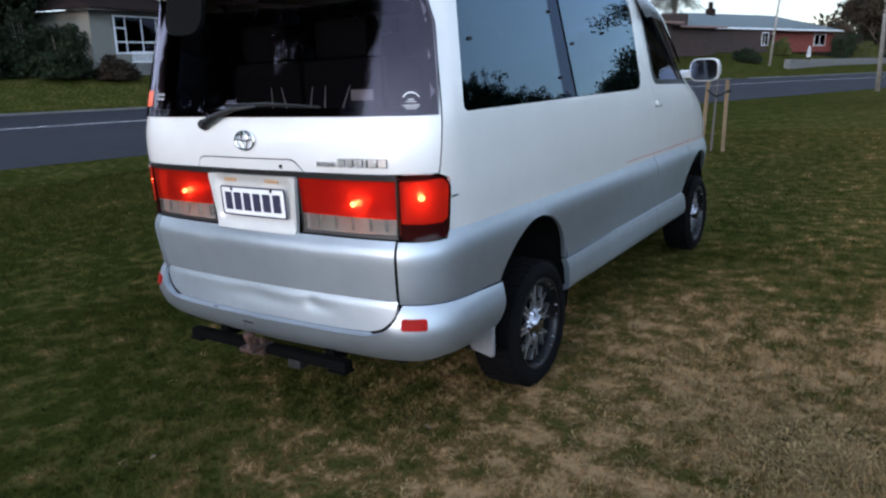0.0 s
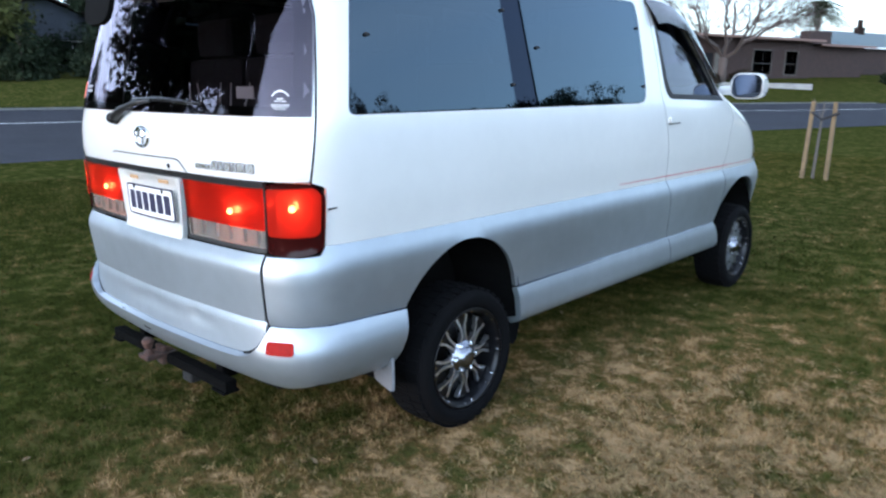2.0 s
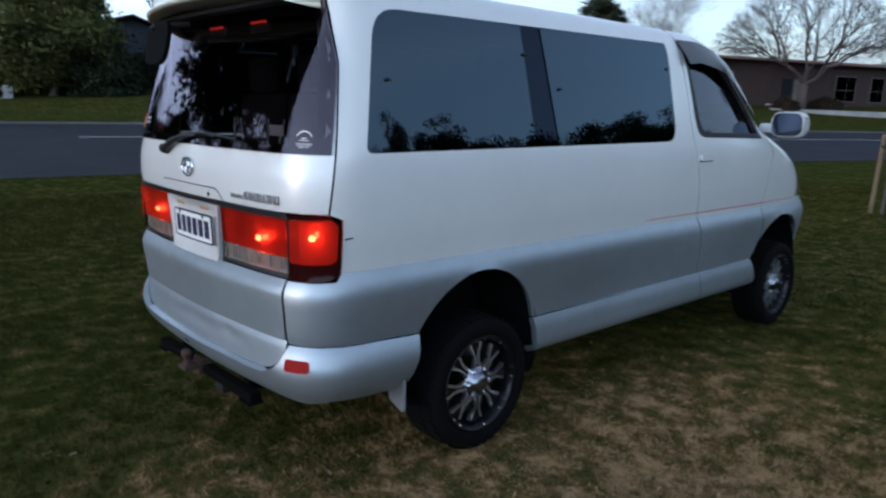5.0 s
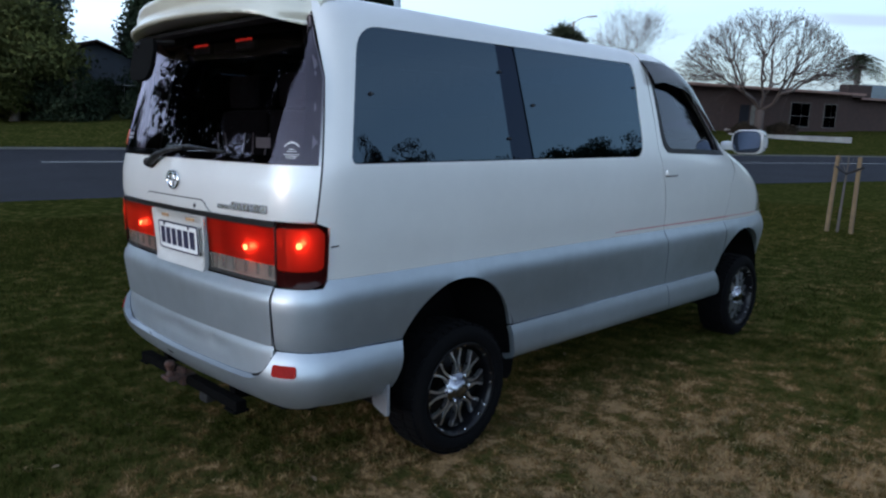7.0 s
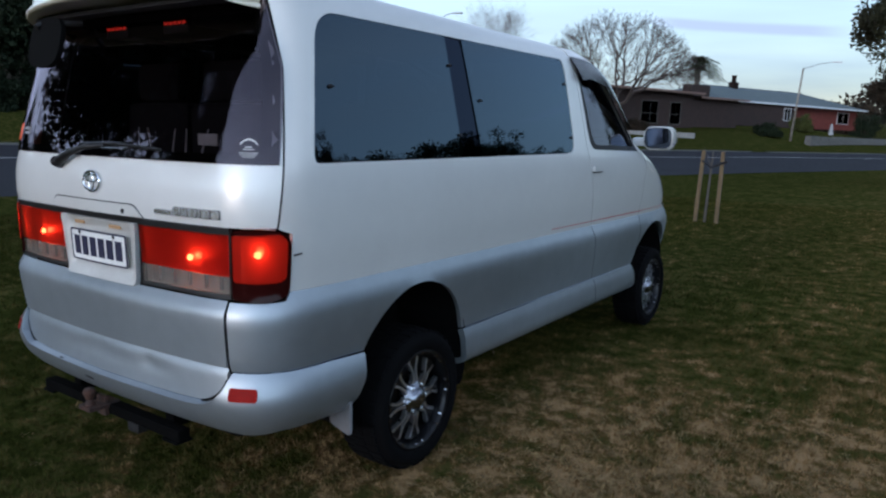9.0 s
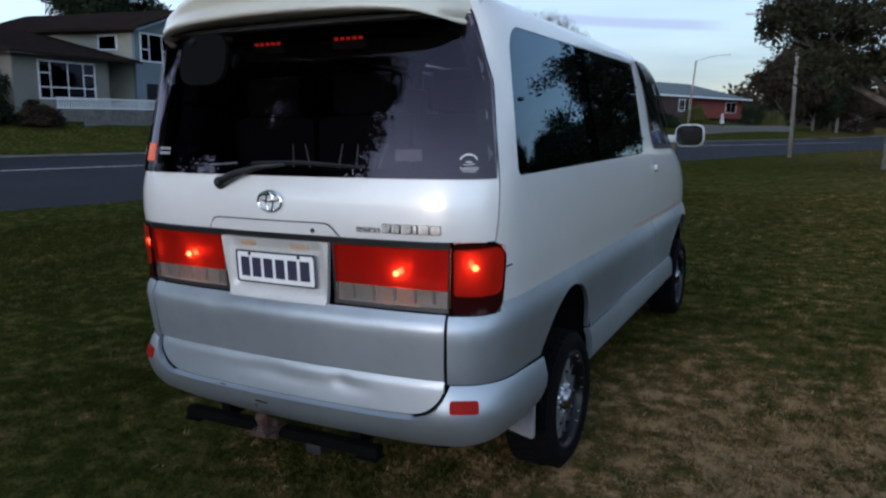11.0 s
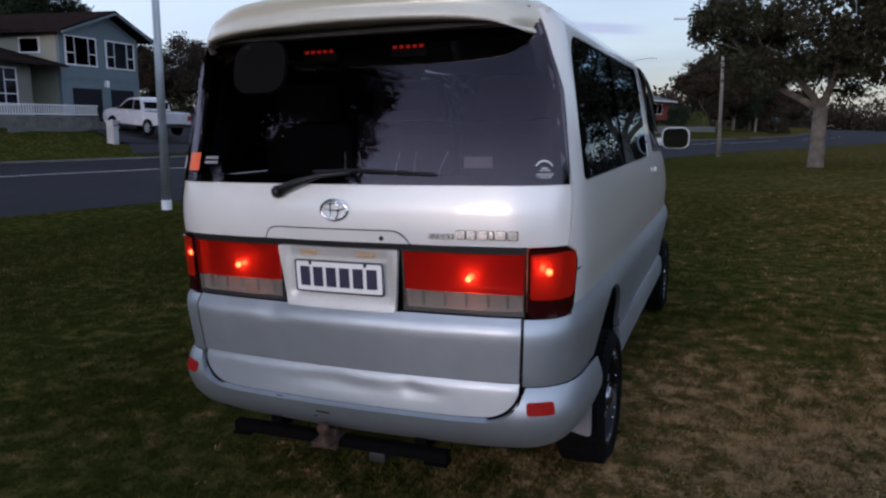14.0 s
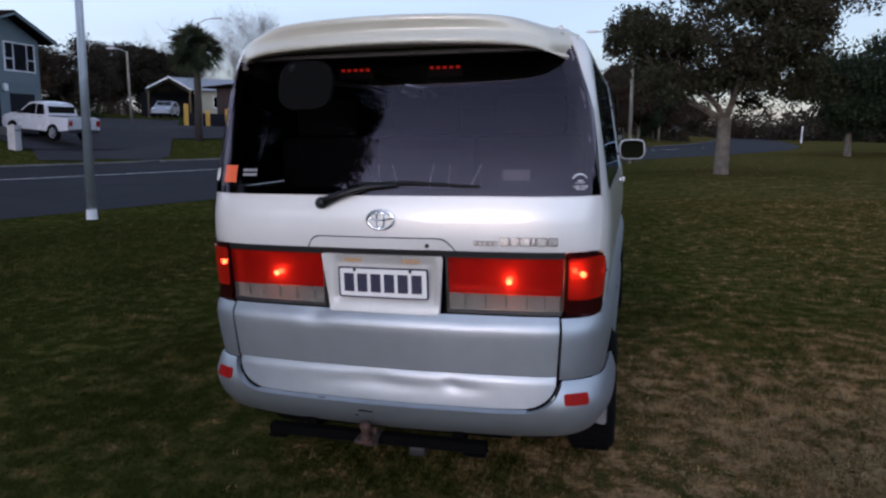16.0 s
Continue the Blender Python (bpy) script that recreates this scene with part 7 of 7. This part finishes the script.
far_trees = (("garden_tree", -46.0, 5.6, 5.5, 2.8, LEAF_DARK), ("garden_tree", -46.5, 13.6, 3.9, 2.8, LEAF_DARK), ("garden_tree", -46.0, 10.4, 12.0, 3.7, LEAF_DARK), ("garden_tree", -38.6, 9.3, 5.6, 3.0, LEAF_MID), ("garden_tree", -49.0, -6.0, 9.5, 4.5, LEAF_DARK), ("garden_tree", -48.5, -15.0, 8.5, 4.0, LEAF_DARK), ("garden_tree", -45.5, 21.0, 8.0, 2.8, LEAF_DARK), ("garden_tree", -36.5, 16.9, 7.6, 2.1, LEAF_DARK),
             ("garden_tree", -51.5, 56.0, 7.8, 3.9, LEAF_BROWN), ("garden_tree", -1.5, 112.5, 11.0, 4.6, LEAF_BROWN), ("garden_tree", 1.5, 120.0, 12.0, 4.8, LEAF_DARK), ("garden_tree", 21.5, 62.0, 7.0, 4.0, LEAF_DARK), ("garden_tree", 28.0, 64.0, 7.2, 4.2, LEAF_DARK), ("garden_tree", 33.0, 70.0, 7.5, 4.6, LEAF_BROWN), ("garden_tree", 4.0, 130.0, 11.0, 5.0, LEAF_BROWN), ("garden_tree", -1.0, 126.0, 10.0, 4.2, LEAF_DARK), ("garden_tree", 15.6, 54.5, 8.0, 3.3, LEAF_DARK), ("garden_tree", 11.5, 178.0, 9.0, 5.0, LEAF_BROWN), ("garden_tree", 38.0, 84.0, 9.0, 5.2, LEAF_BROWN), ("garden_tree", 44.0, 100.0, 9.5, 5.4, LEAF_BROWN), ("garden_tree", -56.8, 75.1, 8.2, 3.2, LEAF_BROWN), ("garden_tree", -59.2, 73.4, 8.8, 3.4, LEAF_BROWN), ("garden_tree", -54.7, 77.0, 6.8, 3.0, LEAF_BROWN), ("garden_tree", 52.0, 140.0, 10.0, 6.0, LEAF_BROWN), ("garden_tree", 62.0, 170.0, 11.0, 6.5, LEAF_BROWN))
for k, (nm, x, y, h, c, leaf) in enumerate(far_trees):
    tree(nm, x, y, "dark evergreen garden tree" if leaf is LEAF_DARK else "lighter green tree in a garden" if leaf is LEAF_MID else "russet-brown tree in a garden", h, c, 0.22, h * (0.16 if x < 12 else 0.24), leaf, BARK, 0.14 if y < 75 else 0.22, 85, 3, 60 + k, 0.95, 0.5, fill=330)
tree("cedar_tree", -56.7, 44.8, "tall dark cedar rising behind the house", 13.2, 5.2, 0.4, 4.0, LEAF_DARK, BARK, 0.16, 110, 4, 140, 0.95, 0.45, fill=330)
# park trees to the right, seen in the side windows
for k, (x, y, h, c, leaf) in enumerate(((34, 19, 11.4, 4.8, LEAF_BROWN), (32, 24.5, 11.8, 5.0, LEAF_BROWN), (30.4, 29, 11.2, 4.6, LEAF_BROWN), (28.6, 33, 9.7, 4.4, LEAF_DARK), (26.6, 37, 9.4, 4.2, LEAF_DARK), (25, 41, 9.6, 4.2, LEAF_DARK), (36, 12.5, 11.5, 4.6, LEAF_BROWN), (39, 5, 10.5, 4.8, LEAF_DARK), (24, 48, 8.2, 4.2, LEAF_DARK), (43, -4, 10.0, 4.8, LEAF_BROWN))):
    tree("park_tree", x, y, "dark leafy tree across the park" if leaf is LEAF_DARK else "russet leafy tree across the park", h * 0.97, c, 0.22, 1.0, leaf, BARK, 0.10, 110, 3, 90 + k, 0.95, 0.30, fill=1000, group="park trees", low=0.4)
# bare winter trees
umbrella_tree(-20.78, 57.65, "large spreading bare winter tree on the verge", 10.2, 7.3, 2.0, 7)
bare_tree("bare_birch", -39.0, 68.0, "slender bare birch in winter", 13.5, 0.16, TWIG, 9, 6, 0.6, trunk_h=2.5, n=5, up=(1.2, 3.0), share=0.28)
bare_tree("bare_birch", -62.0, 88.0, "slender bare birch in winter", 13.0, 0.18, TWIG, 13, 6, 0.6, trunk_h=2.5, n=5, up=(1.2, 3.0), share=0.28)
bare_tree("bare_birch", -52.0, 86.0, "slender bare birch in winter", 12.0, 0.18, TWIG, 15, 6, 0.6, trunk_h=2.5, n=5, up=(1.2, 3.0), share=0.28)


def palm(x, y, h, crown, seed, label, droop=0.8, n=44):
    rng = np.random.default_rng(seed)
    t = thing("palm_tree", Matrix.Translation((x, y, ground_at(x, y))), label, "palm", "palms")
    part("trunk", tube(bmesh.new(), [(0, 0, -0.1), (0.05, 0, h * 0.5), (0, 0, h)], [0.24, 0.20, 0.26], 10), PALM_TRUNK, t, smooth=True)
    vs, fs = [], []
    for k in range(n):
        a, el, reach = rng.uniform(0, 6.28), rng.uniform(-1.25, 1.45), rng.uniform(0.08, 0.52)
        d = Vector((math.cos(a) * math.cos(el), math.sin(a) * math.cos(el), math.sin(el)))
        stem = [Vector((0, 0, h)) + d * crown * reach * q - Vector((0, 0, 0.25 * q * q * droop)) for q in (0.0, 0.5, 1.0)]
        side = d.orthogonal().normalized()
        side.rotate(Matrix.Rotation(rng.uniform(0, 6.28), 3, d))
        up = side.cross(d)
        hub = stem[-1]
        for j in range(15):
            b = -1.15 + 2.3 * j / 14
            w = (d * math.cos(b) + side * math.sin(b)).normalized()
            tip = hub + w * crown * 0.5 * rng.uniform(0.8, 1.05) - Vector((0, 0, 0.12 * crown * rng.uniform(0.5, 1.3) * droop))
            q = w.cross(up).normalized() * 0.042
            at = len(vs)
            vs += [hub - q * 0.6, hub.lerp(tip, 0.5) - q, tip, hub.lerp(tip, 0.5) + q]
            fs.append((at, at + 1, at + 2, at + 3))
        at = len(vs)
        q = side * 0.02
        vs += [stem[0] - q, stem[0] + q, hub + q, hub - q]
        fs.append((at, at + 1, at + 2, at + 3))
    part("crown", raw_mesh("crown", np.array([tuple(v) for v in vs]), np.array(fs)), LEAF_PALM, t)
    return t


palm(-25.7, 37.9, 6.0, 2.0, 3, "stout fan palm with a full dark crown", 1.3, 100)


def date_palm(x, y, h, reach, seed, label):
    """A palm with long arching fronds of narrow leaflets."""
    rng = np.random.default_rng(seed)
    t = thing("palm_tree", Matrix.Translation((x, y, ground_at(x, y))), label, "palm", "palms")
    part("trunk", tube(bmesh.new(), [(0, 0, -0.1), (0, 0, h * 0.5), (0, 0, h)], [0.30, 0.24, 0.30], 10), TWIG_DARK, t, smooth=True)
    vs, fs = [], []
    for k in range(64):
        a, el = 2.4 * k, rng.uniform(0.05, 1.5)
        out, side = Vector((math.cos(a), math.sin(a), 0)), Vector((-math.sin(a), math.cos(a), 0))
        size = reach * rng.uniform(0.8, 1.1)
        pts = [Vector((0, 0, h)) + out * size * math.cos(el) * q + Vector((0, 0, size * (math.sin(el) * q - 0.58 * q * q))) for q in [j / 9 for j in range(10)]]
        for p, q in zip(pts, pts[1:]):
            for s, m in ((-1, 0.2), (1, 0.2), (-1, 0.7), (1, 0.7)):
                c = p.lerp(q, m)
                tip = c + side * s * 0.42 + (q - p).normalized() * 0.25 - Vector((0, 0, 0.18))
                w = (q - p).normalized() * 0.05
                at = len(vs)
                vs += [c - w, c + w, tip + w * 0.2, tip - w * 0.2]
                fs.append((at, at + 1, at + 2, at + 3))
    part("crown", raw_mesh("crown", np.array([tuple(v) for v in vs]), np.array(fs)), LEAF_PALM, t)
    return t


date_palm(-19.7, 77.3, 5.7, 3.0, 6, "feathery palm beside the brown house")
# tall white marker post past the bend, a bare timber pole and a low shed on the far side
mp = thing("marker_post", Matrix.Translation((36.4, 172.0, ground_at(36.4, 172.0) - 0.05)), "tall white roadside marker post", "post")
part("shaft", tube(bmesh.new(), [(0, 0, 0), (0, 0, 3.5)], [0.13, 0.11], 8), WHITE_FRAME, mp)
part("cap", boxed((-0.2, -0.1, 3.3), (0.2, 0.1, 3.62), 0.02), WHITE_FRAME, mp)
pp = thing("timber_pole", Matrix.Translation((4.8, 125.0, ground_at(4.8, 125.0) - 0.05)), "weathered timber pole beside the road", "pole")
part("shaft", tube(bmesh.new(), [(0, 0, 0), (0.1, 0, 7.5)], [0.2, 0.15], 9), PALE_BARK, pp, smooth=True)
sd = thing("roadside_shed", frame_m((5.6, 158.0, ground_at(8.0, 160.0) - 0.1), (0.95, 0.3)), "low pale shed with a shallow roof", "shed")
part("wall", boxed((0, 0, 0), (4.6, 3.0, 2.1)), CREAM_BOARD, sd)
part("roof", slab(bmesh.new(), (-0.3, -0.4, 2.1), (4.9, -0.4, 2.1), (4.9, 3.4, 2.7), (-0.3, 3.4, 2.7)), ROOF_GREY, sd)
part("door", boxed((2.9, -0.04, 0), (3.9, 0.0, 1.9)), DARK_DOOR, sd)

# far woods that close the view
rng = np.random.default_rng(77)
centres = []
for a in np.linspace(-180, 180, 560):
    r = 210 + 50 * math.sin(a * 0.21) + rng.uniform(-18, 18)
    for q in range(6):
        centres.append((r * math.sin(radians(a)) + rng.normal(0, 4), 40 + r * math.cos(radians(a)) + rng.normal(0, 4), 0.6 + (rng.uniform(0, 9.5) if q < 4 else rng.uniform(0, 3.0)) * (0.65 + 0.35 * math.sin(a * 0.9))))
v, f = leaf_cloud(rng, centres, 70, 2.1, 0.8)
woods = part("far_woods", raw_mesh("far_woods", v, f), LEAF_BROWN)
tagged(woods, "distant dark belt of trees round the horizon", "woods", kind="stuff")

# ---- grass blades ----
def blades(name, count, x0, x1, y0, y1, h, w, seed, label):
    rng = np.random.default_rng(seed)
    x, y = rng.uniform(x0, x1, count), rng.uniform(y0, y1, count)
    # tufts: pull blades towards shared centres
    cx, cy = np.floor(x / 0.06), np.floor(y / 0.06)
    tx = (cx + np.modf(np.abs(np.sin(cx * 12.9898 + cy * 78.233) * 43758.5453))[0]) * 0.06
    ty = (cy + np.modf(np.abs(np.sin(cx * 39.346 + cy * 11.135) * 24634.6345))[0]) * 0.06
    pull = rng.uniform(0, 0.75, count)
    x, y = x + (tx - x) * pull, y + (ty - y) * pull
    z = 0.0314 * np.clip(x, -14, 7) - 0.0087 * np.clip(y, -6, 9)
    ang = rng.uniform(0, 2 * np.pi, count)
    hh = h * rng.uniform(0.35, 1.25, count) * (0.7 + 0.3 * np.sin(x * 3.1 + 1.3 * np.sin(y * 2.3)) * np.sin(y * 2.7))
    lean = rng.uniform(0.1, 1.3, count) * hh
    la = rng.uniform(0, 2 * np.pi, count)
    dx, dy = np.cos(ang) * w * 0.5, np.sin(ang) * w * 0.5
    a = np.stack([x - dx, y - dy, z - 0.004], 1)
    b = np.stack([x + dx, y + dy, z - 0.004], 1)
    c = np.stack([x + np.cos(la) * lean, y + np.sin(la) * lean, z + hh], 1)
    me = raw_mesh(name, np.stack([a, b, c], 1).reshape(-1, 3), np.arange(3 * count).reshape(-1, 3))
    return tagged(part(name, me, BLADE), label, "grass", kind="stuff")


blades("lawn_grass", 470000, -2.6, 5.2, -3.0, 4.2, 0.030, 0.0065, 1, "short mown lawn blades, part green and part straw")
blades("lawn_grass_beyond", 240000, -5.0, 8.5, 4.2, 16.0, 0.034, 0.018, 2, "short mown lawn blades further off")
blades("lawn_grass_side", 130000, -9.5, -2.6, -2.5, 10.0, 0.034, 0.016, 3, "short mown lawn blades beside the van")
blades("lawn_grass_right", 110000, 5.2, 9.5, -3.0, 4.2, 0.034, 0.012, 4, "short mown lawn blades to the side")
def straw(name, count, cx, cy, reach, seed, label):
    """Dead grass stems lying on the worn patch, in small tufts, thinner towards its rim."""
    rng = np.random.default_rng(seed)
    tufts = count // 9
    a, r = rng.uniform(0, 2 * np.pi, tufts), reach * np.abs(rng.normal(0, 0.6, tufts))
    x = np.repeat(cx + np.cos(a) * r * 1.1, 9) + rng.normal(0, 0.013, tufts * 9)
    y = np.repeat(cy + np.sin(a) * r, 9) + rng.normal(0, 0.013, tufts * 9)
    keep = (np.hypot(x - cx, y - cy) < 1.9) | (np.repeat(rng.uniform(0, 1, tufts), 9) < 0.22)
    x, y = x[keep], y[keep]
    n = len(x)
    z = 0.0314 * np.clip(x, -14, 7) - 0.0087 * np.clip(y, -6, 9) + rng.uniform(0.004, 0.026, n)
    way = rng.uniform(0, 2 * np.pi, n)
    ln, w = rng.uniform(0.006, 0.020, n), rng.uniform(0.0018, 0.0045, n)
    dx, dy, dz = np.cos(way) * ln, np.sin(way) * ln, rng.normal(0, 0.006, n)
    sx, sy = -np.sin(way) * w, np.cos(way) * w
    v = np.stack([np.stack([x - dx - sx, y - dy - sy, z - dz], 1), np.stack([x - dx + sx, y - dy + sy, z - dz], 1), np.stack([x + dx * 1.0, y + dy * 1.0, z + dz], 1)], 1)
    return tagged(part(name, raw_mesh(name, v.reshape(-1, 3), np.arange(3 * n).reshape(-1, 3)), STRAW), label, "straw", kind="stuff")


STRAW = material("dead_straw", (0.24, 0.165, 0.078), 0.95, 0, 0, 0.3, 3.0, second=(0.10, 0.068, 0.028), spec=0.1, random_by="island")
straw("straw_litter", 30000, 2.05, 0.75, 2.2, 21, "pale dead grass stems lying on the worn lawn")
# a few dead leaves and pale clover heads
rng = np.random.default_rng(8)
for k in range(5):
    x, y = rng.uniform(-1.5, 4.0), rng.uniform(-1.6, 2.5)
    lf = thing("fallen_leaf", Matrix.Translation((x, y, 0.0314 * x - 0.0087 * y + 0.022)) @ pose(0, 0, 0, rng.uniform(-20, 20), rng.uniform(-20, 20), rng.uniform(0, 360)), "dry curled fallen leaf on the lawn", "leaf", "fallen leaves")
    bm = bmesh.new()
    vs = [bm.verts.new(p) for p in ((-0.020, 0, 0.004), (-0.006, -0.009, 0.008), (0.012, -0.007, 0.005), (0.024, 0, 0.0), (0.012, 0.007, 0.005), (-0.006, 0.009, 0.008))]
    bm.faces.new(vs)
    part("blade", bm, TIMBER, lf)
